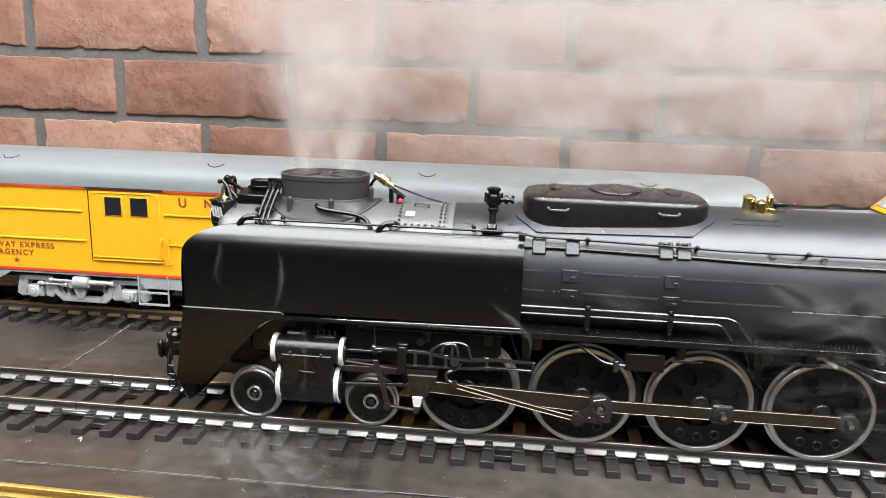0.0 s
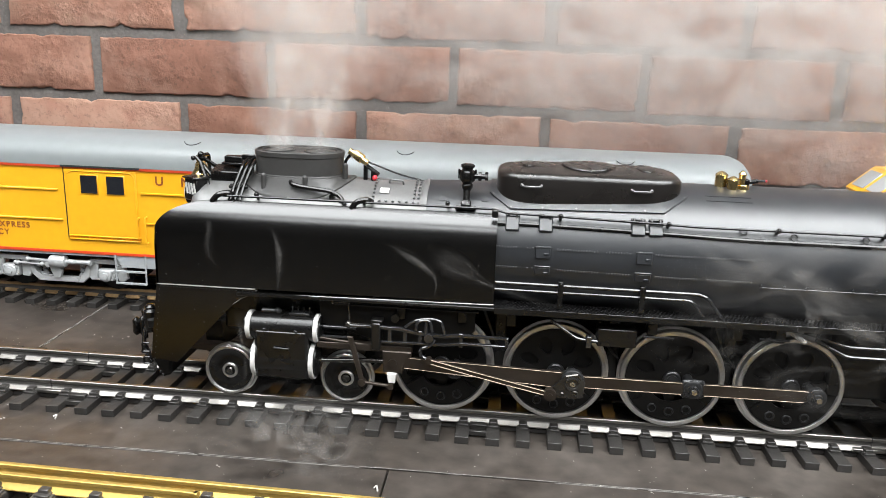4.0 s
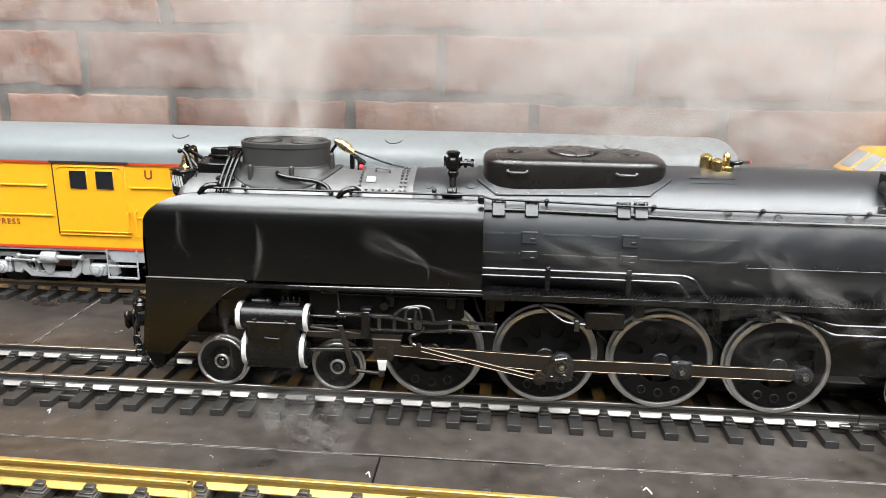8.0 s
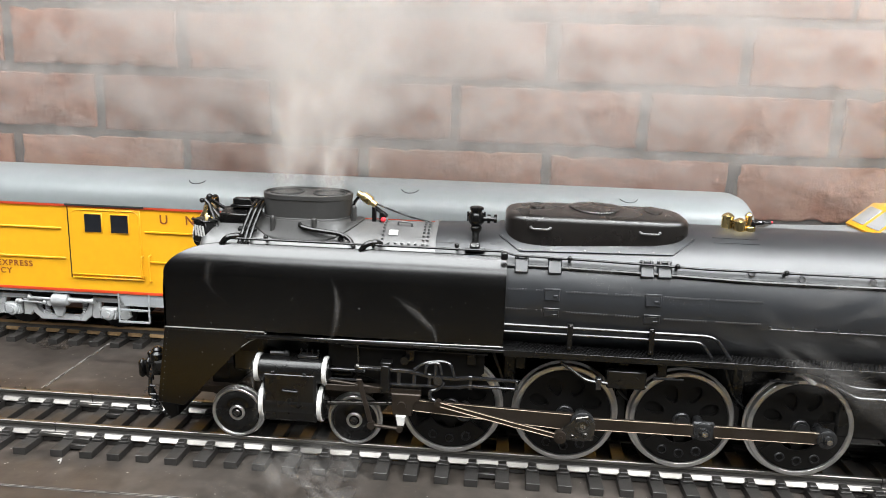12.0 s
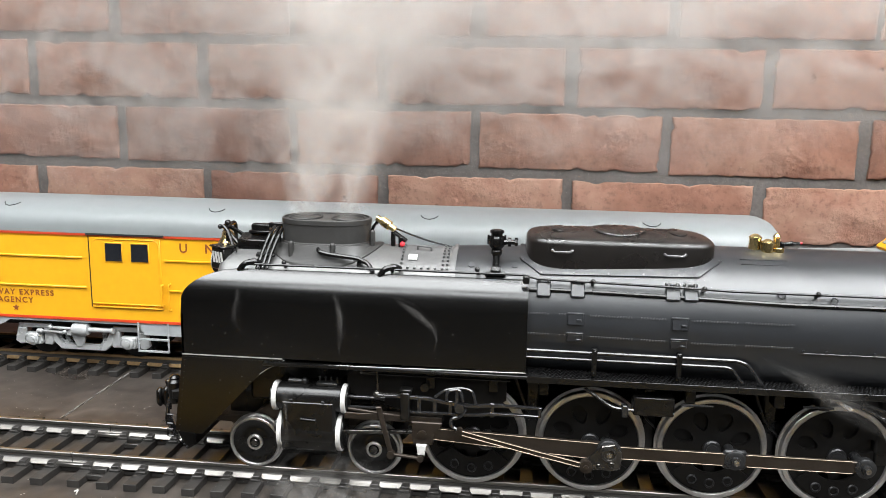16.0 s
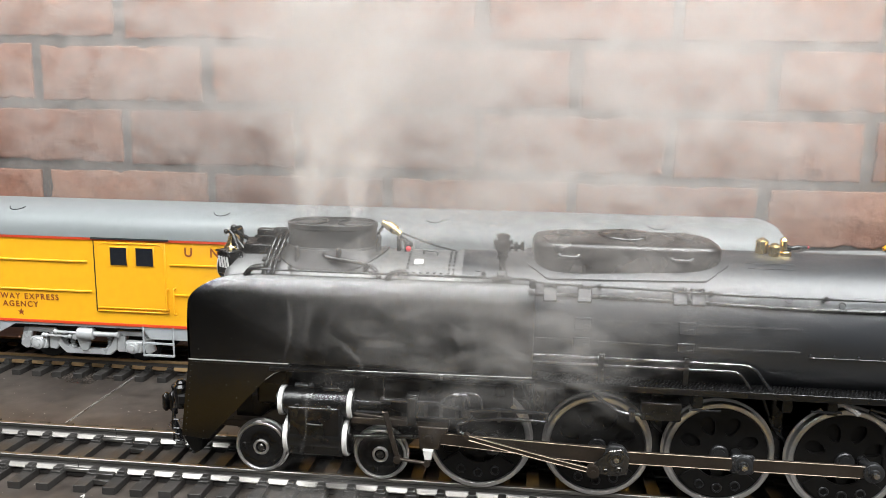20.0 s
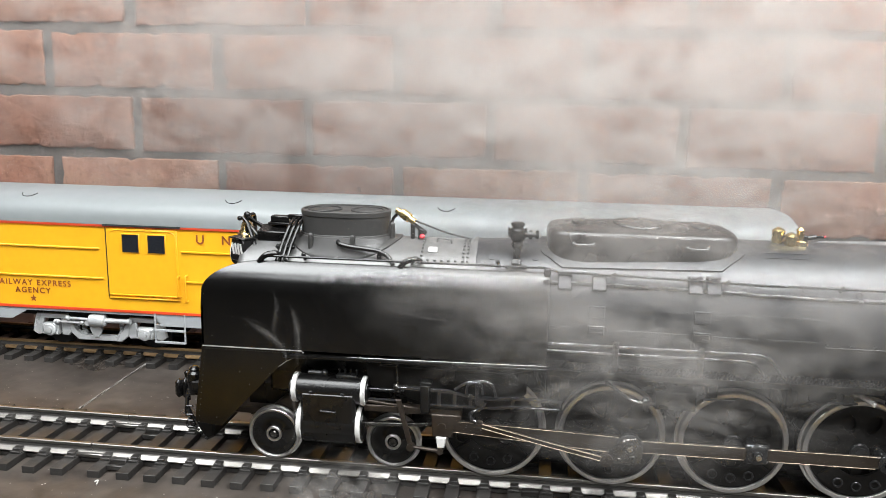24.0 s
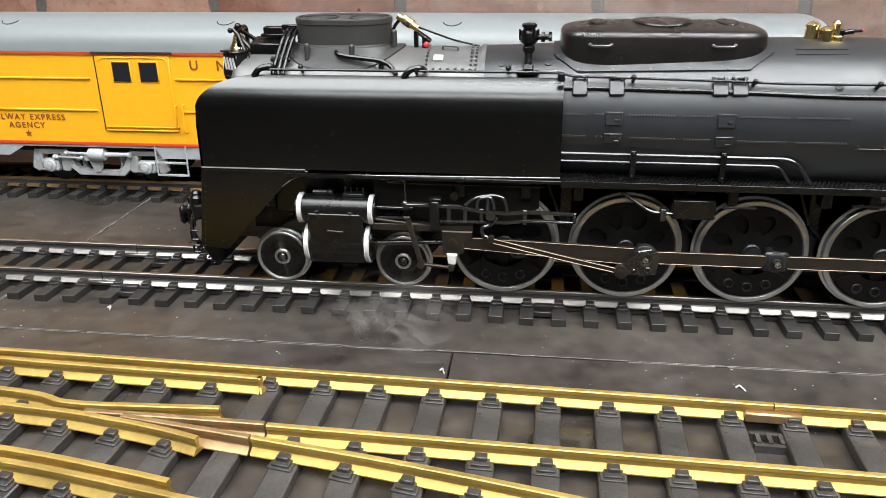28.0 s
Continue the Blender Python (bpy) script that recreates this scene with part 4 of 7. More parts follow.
# skirt that follows the smokebox
bm = nb()
rings = []
for d, k, top in ((-0.0004, 1.20, 0.0), (0.0010, 1.20, 0.0), (0.0013, 1.18, 0.0), (0.0014, 1.09, 0.1540), (0.0012, 1.03, 0.1575), (0.0014, 0.985, 0.1600), (0.0016, 0.95, 0.1604)):
    ring = []
    for x, y, _ in stadium(SX, 0.0, 0.0306 * k, 0.0220 * k, 0, 14):
        ring.append((x, y, max(top, CZ + math.sqrt(max(0.0376 ** 2 - y * y, 1e-6)) + d)))
    rings.append(ring)
loft(bm, rings, True, False)
lpart("skirt", bm, STACKGREY, "", stack)
for bx, by in ((-0.0175, -0.0218), (0.0090, -0.0222), (-0.0300, -0.0080), (0.0312, -0.0070)):
    bm = nb()
    zb = CZ + math.sqrt(0.0376 ** 2 - by * by)
    rod(bm, (SX + bx, by, zb), (SX + bx, by, zb + 0.0095), 0.0017, 12)
    ball(bm, (SX + bx, by, zb + 0.0095), 0.0017, u=12, v=8)
    lpart("bolt_post", bm, STACKGREY, "", stack)
bm = nb()
tube(bm, bent([on(-0.1720, 13, 0.004), on(-0.1712, 34, 0.0062), on(-0.1640, 37, 0.0062), on(-0.1450, 39, 0.0050), on(-0.1385, 42, 0.0030), on(-0.1352, 50, 0.0025)], 0.006), 0.0014, 8)
pipe = lpart("blower_pipe", bm, BLACK, "bent black pipe beside the stack")
bm = nb()
boxm(bm, lie(-0.1445, 40, 0.0015), 0.003, 0.0045, 0.003, 0.0004)
lpart("pipe_clip", bm, BLACK, "", pipe)

# -- bell, headlight and front clutter --
bm = nb()
lathe_x(bm, [(0.003, -0.2445), (0.0080, -0.2445), (0.0085, -0.2435), (0.0085, -0.2360), (0.0070, -0.2340), (0.003, -0.2335)], -0.004, 0.1450, 28)
hl = lpart("headlight", bm, BLACK, "black headlight drum")
bm = nb()
lathe_x(bm, [(0.001, -0.2454), (0.0070, -0.2454), (0.0070, -0.2444), (0.001, -0.2444)], -0.004, 0.1450, 28)
lpart("lens", bm, WHITE, "clear headlight lens", hl)
bm = nb()
m = Matrix.Translation((-0.2335, -0.0175, 0.1498)) @ pose(0, 0, 0, 0, 0, -32)
boxm(bm, m, 0.0125, 0.010, 0.0140, 0.0006)
boxm(bm, Matrix.Translation((-0.2335, -0.0175, 0.1573)) @ pose(0, 0, 0, 0, 0, -32), 0.0145, 0.012, 0.0012, 0.0004)
nbd = lpart("number_board", bm, BLACK, "black number lamp box")
bm = nb()
for k in range(4):
    boxm(bm, m @ pose(-0.0040 + 0.0027 * k, -0.0051, 0.0008, 0, -12, 0), 0.0016, 0.0005, 0.0072)
lpart("number_bars", bm, WHITE, "white bars on the board", nbd)
bm = nb()
lathe_z(bm, [(0.0066, 0.1565), (0.0058, 0.1577), (0.0042, 0.1605), (0.0034, 0.1640), (0.0020, 0.1660), (0.0005, 0.1665)], -0.2365, -0.0030, 24)
bell = lpart("bell", bm, BRASS, "polished brass bell")
bm = nb()
tube(bm, bent([(-0.2352, -0.0070, 0.1530), (-0.2350, -0.0070, 0.1690), (-0.2350, 0.0070, 0.1690), (-0.2350, 0.0070, 0.1530)], 0.004), 0.0014, 8)
tube(bm, [(-0.2375, -0.0085, 0.1690), (-0.2220, -0.0135, 0.1540)], 0.0013, 8)
tube(bm, [(-0.2340, -0.0085, 0.1690), (-0.2260, -0.0020, 0.1620), (-0.2185, 0.0000, 0.1580)], 0.0013, 8)
tube(bm, [(-0.2330, -0.0110, 0.1655), (-0.2240, -0.0200, 0.1500)], 0.0013, 8)
ball(bm, (-0.2350, -0.0060, 0.1700), 0.0022, u=10, v=8)
ball(bm, (-0.2390, -0.0090, 0.1680), 0.0016, u=10, v=8)
lpart("bell_yoke", bm, BLACK, "black bell yoke and stays", bell)
bm = nb()
boxm(bm, Matrix.Translation((-0.2150, -0.0090, 0.1585)) @ pose(0, 0, 0, 12, 0, 0), 0.0205, 0.014, 0.0090, 0.0006)
boxm(bm, Matrix.Translation((-0.2125, -0.0070, 0.1655)), 0.0150, 0.006, 0.0016, 0.0003)
boxm(bm, Matrix.Translation((-0.2135, -0.0030, 0.1680)), 0.0120, 0.007, 0.0040, 0.0006)
boxm(bm, Matrix.Translation((-0.2035, -0.0030, 0.1690)), 0.0070, 0.006, 0.0030, 0.0006)
lpart("feedwater_box", bm, BLACK, "black feedwater box on the smokebox")
for dx in (-0.0030, 0.0, 0.0030):
    bm = nb()
    tube(bm, bent([(-0.2005 + dx, -0.0030, 0.1700), (-0.2008 + dx, -0.0160, 0.1660), on(-0.2040 + dx, 40, 0.003), on(-0.2050 + dx, 60, 0.003)], 0.004), 0.0012, 8)
    lpart("feed_pipe", bm, BLACK, "black pipe over the smokebox")
bm = nb()
boxm(bm, lie(-0.2042, 36, 0.003), 0.0120, 0.0030, 0.0020, 0.0004)
lpart("feed_pipe_clamp", bm, BLACK)
bm = nb()
boxm(bm, Matrix.Translation((-0.2010, -0.0050, 0.1700)), 0.0140, 0.0030, 0.0024, 0.0004)
lpart("feed_pipe_clamp", bm, BLACK)
# whistle with brass body, red tag and cable
bm = nb()
rod(bm, (-0.1385, -0.001, 0.1760), (-0.1265, -0.003, 0.1690), 0.0021, 12)
rod(bm, (-0.1350, -0.001, 0.1744), (-0.1300, -0.002, 0.1712), 0.0031, 12)
whistle = lpart("whistle", bm, BRASS, "brass whistle with a thin cable")
bm = nb()
tube(bm, bent([(-0.1370, 0.0, 0.1745), (-0.1420, 0.0, 0.1690), (-0.1415, 0.0, 0.1580)], 0.004), 0.0010, 8)
box(bm, -0.1290, -0.1264, -0.004, 0.000, 0.1555, 0.1680, 0.0005)
box(bm, -0.1240, -0.1205, -0.005, -0.001, 0.1575, 0.1650, 0.0006)
rod(bm, (-0.1270, -0.002, 0.1672), (-0.1190, -0.004, 0.1622), 0.0014, 8)
tube(bm, bent([(-0.1265, -0.003, 0.1700), (-0.1170, -0.004, 0.1668), (-0.1050, -0.003, 0.1625), (-0.0900, -0.002, 0.1592)], 0.006), 0.0006, 6)
lpart("whistle_bracket", bm, BLACK, "", whistle)
bm = nb()
ball(bm, (-0.1212, -0.0060, 0.1602), 0.0018, u=10, v=8)
lpart("red_tag", bm, RED, "small red valve knob", whistle)

# -- smokebox door plate with bolts --
bm = nb()
rings = []
for x in (-0.1215, -0.0895):
    rings.append([on(x, a, 0.0005) for a in np.linspace(4, 44, 12)] + [on(x, a, -0.0005) for a in np.linspace(44, 4, 12)])
loft(bm, rings)
plate = lpart("access_plate", bm, GRAPHITE, "bolted grey access plate")
bm = nb()
for k in range(7):
    x = -0.1190 + k * 0.0042
    m4 = lie(x, 42, 0.0008)
    rod(bm, m4 @ Vector((0, 0, 0)), m4 @ Vector((0, 0, 0.0014)), 0.0009, 6)
for k in range(8):
    for x in (-0.1190, -0.0935, -0.0908):
        m4 = lie(x, 42 - 5 * k, 0.0008)
        rod(bm, m4 @ Vector((0, 0, 0)), m4 @ Vector((0, 0, 0.0013)), 0.0008, 6)
tagged(lpart("bolt", bm, GRAPHITE, "", plate), kind="stuff")
bm = nb()
boxm(bm, lie(-0.1126, 29, 0.0010), 0.0056, 0.0050, 0.0008, 0.0002)
lpart("builder_tag", bm, WHITE, "blank white tag", plate)
bm = nb()
tube(bm, bent([on(-0.1110, 14, 0), on(-0.1110, 14, 0.003), on(-0.1020, 16, 0.003), on(-0.1020, 16, 0)], 0.0012), 0.0006, 6)
lpart("plate_handle", bm, GRAPHITE, "", plate)

# -- generator-like pump on a post --
bm = nb()
rod(bm, on(-0.0613, 47, -0.001), (-0.0612, -0.0237, 0.1600), 0.0021, 14)
boxm(bm, lie(-0.0612, 47, 0.001), 0.0125, 0.0030, 0.0034, 0.0006)
boxm(bm, lie(-0.0612, 44, 0.002), 0.0060, 0.0040, 0.0040, 0.0006)
lathe_z(bm, [(0.0021, 0.1580), (0.0034, 0.1600), (0.0036, 0.1618), (0.0028, 0.1628), (0.0046, 0.1645), (0.0049, 0.1660), (0.0049, 0.1695), (0.0042, 0.1706), (0.0034, 0.1710), (0.0034, 0.1722), (0.0043, 0.1726), (0.0043, 0.1740), (0.0030, 0.1746), (0.0004, 0.1748)], -0.0612, -0.0237, 10)
rod(bm, (-0.0575, -0.024, 0.1672), (-0.0505, -0.024, 0.1672), 0.0015, 10)
rod(bm, (-0.0545, -0.024, 0.1672), (-0.0525, -0.024, 0.1672), 0.0027, 10)
rod(bm, (-0.0505, -0.024, 0.1672), (-0.0486, -0.024, 0.1672), 0.0023, 8)
rod(bm, (-0.0496, -0.024, 0.1672), (-0.0496, -0.024, 0.1700), 0.0009, 8)
for a in range(0, 360, 60):
    c, d = 0.0050 * math.cos(radians(a)), 0.0050 * math.sin(radians(a))
    rod(bm, (-0.0612 + c, -0.0237 + d, 0.1655), (-0.0612 + c, -0.0237 + d, 0.1712), 0.0007, 6)
lpart("pop_valve_post", bm, BLACK, "black valve on a post")
for x in (-0.0760, -0.0500):
    bm = nb()
    m4 = lie(x, 36, 0)
    rod(bm, m4 @ Vector((0, 0, -0.001)), m4 @ Vector((0, 0, 0.0007)), 0.0022, 14)
    lpart("washout_plug", bm, BOILER, "", boiler)

# -- sand dome --
def dome_rings(levels, cx, e=4.4):
    """Rounded-rectangle rings of half-length a and half-width b."""
    out = []
    for a, b, z in levels:
        ring = []
        for k in range(56):
            t = 2 * math.pi * k / 56
            c, s = math.cos(t), math.sin(t)
            ring.append((cx + a * math.copysign(abs(c) ** (2 / (e + 1.2)), c), b * math.copysign(abs(s) ** (2 / e), s), z))
        out.append(ring)
    return out


bm = nb()
DX = 0.0125
loft(bm, dome_rings([(0.0562, 0.0275, 0.1500), (0.0560, 0.0273, 0.1668), (0.0556, 0.0269, 0.1682), (0.0549, 0.0262, 0.1695), (0.0538, 0.0251, 0.1704), (0.0515, 0.0228, 0.1712), (0.0450, 0.0165, 0.1726), (0.0340, 0.0070, 0.1738)], DX))
dome = lpart("sand_dome", bm, DOMEPAINT, "long black rounded sand dome")
bm = nb()
rings = []
for a in np.linspace(-46, 46, 25):
    w = min(1.0, (46 - abs(a)) / 17.0)
    x0, x1 = -0.0345 - 0.0125 * w, 0.0565 + 0.0145 * w
    rings.append([on(x0, a, 0.0003), on(x1, a, 0.0003), on(x1, a, 0.0014), on(x0, a, 0.0014)])
loft(bm, rings)
lpart("dome_skirt", bm, BOILER, "", dome)
bm = nb()
for x in (-0.0450, -0.0340, -0.0150, 0.0050, 0.0250, 0.0450, 0.0570, 0.0690):
    for a in (-44.5, 44.5) if -0.035 < x < 0.057 else (-30, 30):
        m4 = lie(x, a, 0.0013)
        rod(bm, m4 @ Vector((0, 0, 0)), m4 @ Vector((0, 0, 0.0006)), 0.0006, 6)
tagged(lpart("skirt_bolt", bm, GRAPHITE, "", dome), kind="stuff")
for hx in (-0.0222, 0.0428):
    for s in (-1, 1):
        bm = nb()
        yy = s * 0.0268
        tube(bm, bent([(hx - 0.0056, yy, 0.1636), (hx - 0.0046, yy + s * 0.0022, 0.1632), (hx + 0.0046, yy + s * 0.0022, 0.1632), (hx + 0.0056, yy, 0.1636)], 0.001), 0.0007, 6)
        for e in (-0.0058, 0.0058):
            ball(bm, (hx + e, yy, 0.1637), 0.0011, u=8, v=6)
        lpart("handle", bm, GRAPHITE, "grey metal handle", dome)
for lx, r, rz in ((-0.0235, 0.0050, 0.1737), (0.0125, 0.0165, 0.1743), (0.0475, 0.0060, 0.1737)):
    bm = nb()
    # the lid lies on the crown and droops a little towards the camera side
    rings = []
    for rr, dz in ((r, -0.0050), (r, 0.0), (r * 0.97, 0.0005), (r * 0.90, 0.0006), (r * 0.5, 0.0008)):
        ring = []
        for k in range(32):
            c, d = math.cos(2 * math.pi * k / 32), math.sin(2 * math.pi * k / 32)
            yy = -0.0035 + max(rr, 0.4 * r) * (0.95 if r > 0.01 else 1.9) * d
            ring.append((lx + rr * c, yy, rz + dz - 7.0 * min(0.0, yy + 0.004) ** 2))
        rings.append(ring)
    loft(bm, rings)
    lid = lpart("lid", bm, DOMEPAINT, "round filler lid", dome)

# -- safety valves --
for vx, vy, h, r in ((0.0945, -0.0010, 0.1722, 0.0036), (0.1005, -0.0060, 0.1700, 0.0036), (0.1070, -0.001, 0.1730, 0.0021)):
    bm = nb()
    lathe_z(bm, [(r + 0.0006, 0.1600), (r + 0.0006, 0.1622), (r, 0.1630), (r, h - 0.0012), (r + 0.0003, h - 0.0010), (r + 0.0003, h - 0.0003), (r * 0.75, h + 0.0008), (r * 0.30, h + 0.0017), (0.0002, h + 0.0019)], vx, vy, 20)
    lpart("safety_valve", bm, BRASS, "polished brass safety valve")
bm = nb()
lathe_z(bm, [(0.0034, 0.1590), (0.0034, 0.1662), (0.0030, 0.1668), (0.0008, 0.1670)], 0.1070, -0.0055, 18)
lpart("safety_valve", bm, BRASS, "short brass valve cap")
bm = nb()
rod(bm, (0.1085, 0.002, 0.1668), (0.1180, 0.004, 0.1680), 0.0014, 10)
box(bm, 0.1085, 0.1120, -0.001, 0.005, 0.1640, 0.1692, 0.0006)
rod(bm, (0.1180, 0.004, 0.1680), (0.1225, 0.004, 0.1682), 0.0008, 8)
wv = lpart("turret_valve", bm, BLACK, "small black valve with a red tip")
bm = nb()
ball(bm, (0.1230, 0.004, 0.1682), 0.0009, u=10, v=8)
lpart("red_tip", bm, RED, "", wv)

# -- boiler dressings --
for hx in (-0.0325, -0.0128, 0.0410, 0.0511):
    bm = nb()
    boxm(bm, lie(hx, 60, 0.0012), 0.0082, 0.0085, 0.0024, 0.0006)
    h = lpart("washout_cover", bm, BOILER, "black hinged washout cover", boiler)
    bm = nb()
    boxm(bm, lie(hx, 52.6, 0.0008), 0.0084, 0.0016, 0.0020, 0.0004)
    for dx in (-0.0024, 0.0024):
        boxm(bm, lie(hx + dx, 54.0, 0.0018), 0.0014, 0.0030, 0.0016, 0.0003)
    lpart("hinge", bm, BLACK, "", h)
bm = nb()
tube(bm, [on(x, 60 + 5 * min(1, max(0, (x + 0.02) / 0.12)), 0.0010) for x in np.linspace(-0.041, 0.338, 24)], 0.0013, 8)
lpart("conduit", bm, BLACK, "thin black conduit along the boiler", boiler)
bm = nb()
pts = [Vector((x, -0.0330, 0.1494)) for x in np.linspace(-0.215, -0.045, 5)]
pts += [on(x, 52.5 + 5.5 * min(1, max(0, (x + 0.037) / 0.11)), 0.0042) for x in np.linspace(-0.036, 0.336, 18)]
tube(bm, pts, 0.00075, 8)
rail_ob = lpart("handrail", bm, BLACK, "thin black handrail along the boiler")
for x in (-0.1906, -0.1240, -0.0720, -0.0043, 0.0578, 0.1195, 0.1785, 0.2400):
    bm = nb()
    a = 46 if x < -0.05 else 52.5 + 5.5 * min(1, max(0, (x + 0.037) / 0.11))
    m4 = lie(x, a, 0)
    rod(bm, m4 @ Vector((0, 0, -0.001)), m4 @ Vector((0, 0, 0.0052)), 0.0010, 8)
    ball(bm, m4 @ Vector((0, 0, 0.0048)), 0.0016, u=8, v=6)
    lpart("stanchion", bm, BLACK, "", rail_ob)
for x, a in ((0.1008, 58.3), (0.1292, 61.2), (0.1690, 60.6)):
    bm = nb()
    m4 = lie(x, a, 0.0012)
    pts = [m4 @ Vector((0.0019 * math.cos(t), 0.0019 * math.sin(t), 0.0004)) for t in np.linspace(0, 6.2832, 14)]
    tube(bm, pts, 0.0004, 5)
    lpart("lifting_ring", bm, DARKSTEEL, "", boiler)
bm = nb()
for ang, spans in ((79.5, ((-0.041, -0.0294), (-0.0228, -0.0195), (-0.0050, 0.0184), (0.0238, 0.0372), (0.0520, 0.0769), (0.0815, 0.1076))), (96.8, ((-0.0404, -0.0289), (-0.0223, -0.0195), (-0.0044, 0.0191), (0.0245, 0.0372), (0.0528, 0.0763), (0.0825, 0.1072)))):
    for x0, x1 in spans:
        n = int((x1 - x0) / 0.00150)
        for k in range(n + 1):
            x = x0 + (x1 - x0) * k / max(1, n)
            boxm(bm, lie(x, ang, 0.0006), 0.00085, 0.00095, 0.0009)
tagged(lpart("rivet_strip", bm, RIVETS, "rows of small rivets", boiler), kind="stuff")
for x in (-0.0136, 0.0452):
    for ang, hh in ((82.5, 0.0095), (98.5, 0.0062)):
        bm = nb()
        boxm(bm, lie(x, ang, 0.0006), 0.0092, hh * 0.78, 0.0014, 0.0004)
        boxm(bm, lie(x, ang - 4, 0.0010), 0.0096, 0.0012, 0.0013, 0.0003)
        boxm(bm, lie(x + 0.0020, ang + 1.2, 0.0015), 0.0028, 0.0014, 0.0008, 0.0002)
        lpart("inspection_box", bm, BOILER, "small black inspection box", boiler)
# rear jacket panel edge with bolts
bm = nb()
tube(bm, [on(x, 100.5, 0.0008) for x in np.linspace(0.1125, 0.335, 8)], 0.0004, 5)
for x in np.arange(0.1135, 0.33, 0.0128):
    m4 = lie(x, 98.6, 0.0006)
    rod(bm, m4 @ Vector((0, 0, -0.0005)), m4 @ Vector((0, 0, 0.0009)), 0.0007, 6)
lpart("jacket_edge", bm, BOILER, "bolted jacket edge", boiler)
bm = nb()
for a in (24.5, 30.5):
    tube(bm, [on(x, a, 0.0005) for x in np.linspace(0.0815, 0.1085, 4)], 0.0003, 5)
lpart("jacket_rib", bm, BOILER, "", boiler)
bm = nb()
box(bm, 0.190, 0.212, -0.034, -0.020, 0.150, 0.1685, 0.001)
box(bm, 0.186, 0.216, -0.038, -0.030, 0.1475, 0.1500, 0.0006)
rod(bm, (0.192, -0.036, 0.160), (0.192, -0.026, 0.160), 0.0042, 12)
lpart("turbo_generator", bm, BLACK, "black generator on the boiler side")

# -- running boards with tread plate --
for s in (-1, 1):
    y0, y1 = (-0.0462, -0.0270) if s < 0 else (0.0270, 0.0462)
    bm = nb()
    box(bm, -0.2000, 0.3380, y0, y1, 0.0895, 0.0915, 0.0003)
    board = lpart("running_board", bm, BLACK, "black running board with raised tread")
    bm = nb()
    if s < 0:
        for i in range(int(0.36 / 0.0024)):
            for j in range(6):
                x, y = -0.040 + i * 0.0024 + (0.0012 if j % 2 else 0), y0 + 0.0022 + j * 0.0026
                boxm(bm, Matrix.Translation((x, y, 0.0917)) @ pose(0, 0, 0, 0, 0, 45 if (i + j) % 2 else -45), 0.0015, 0.0005, 0.0005)
        tagged(lpart("tread_stud", bm, PIPE, "raised tread studs", board), kind="stuff")
    bm = nb()
    box(bm, -0.0405, 0.3380, y0 - 0.0006 if s < 0 else y1, y0 if s < 0 else y1 + 0.0006, 0.0880, 0.0919, 0.0002)
    lpart("edge_strip", bm, BLACK, "", board)
# pipes above the board
bm = nb()
tube(bm, bent([(-0.0410, -0.0428, 0.1068), (0.0790, -0.0428, 0.1064), (0.0850, -0.0428, 0.1040), (0.0935, -0.0428, 0.0925)], 0.007), 0.0011, 8)
p1 = lpart("injector_pipe", bm, GLOSS, "glossy black pipe along the running board")
bm = nb()
tube(bm, bent([(-0.0410, -0.0425, 0.1024), (0.0735, -0.0425, 0.1022), (0.0770, -0.0425, 0.1005), (0.0825, -0.0425, 0.0930)], 0.005), 0.0009, 8)
p2 = lpart("injector_pipe", bm, GLOSS, "glossy black pipe along the running board")
for x in (-0.0018, 0.0462):
    bm = nb()
    box(bm, x - 0.0016, x + 0.0016, -0.0446, -0.0410, 0.0930, 0.1095, 0.0004)
    ball(bm, (x, -0.0446, 0.1080), 0.0008, u=8, v=6)
    ball(bm, (x, -0.0446, 0.0950), 0.0008, u=8, v=6)
    lpart("pipe_clamp", bm, BLACK, "", p1)


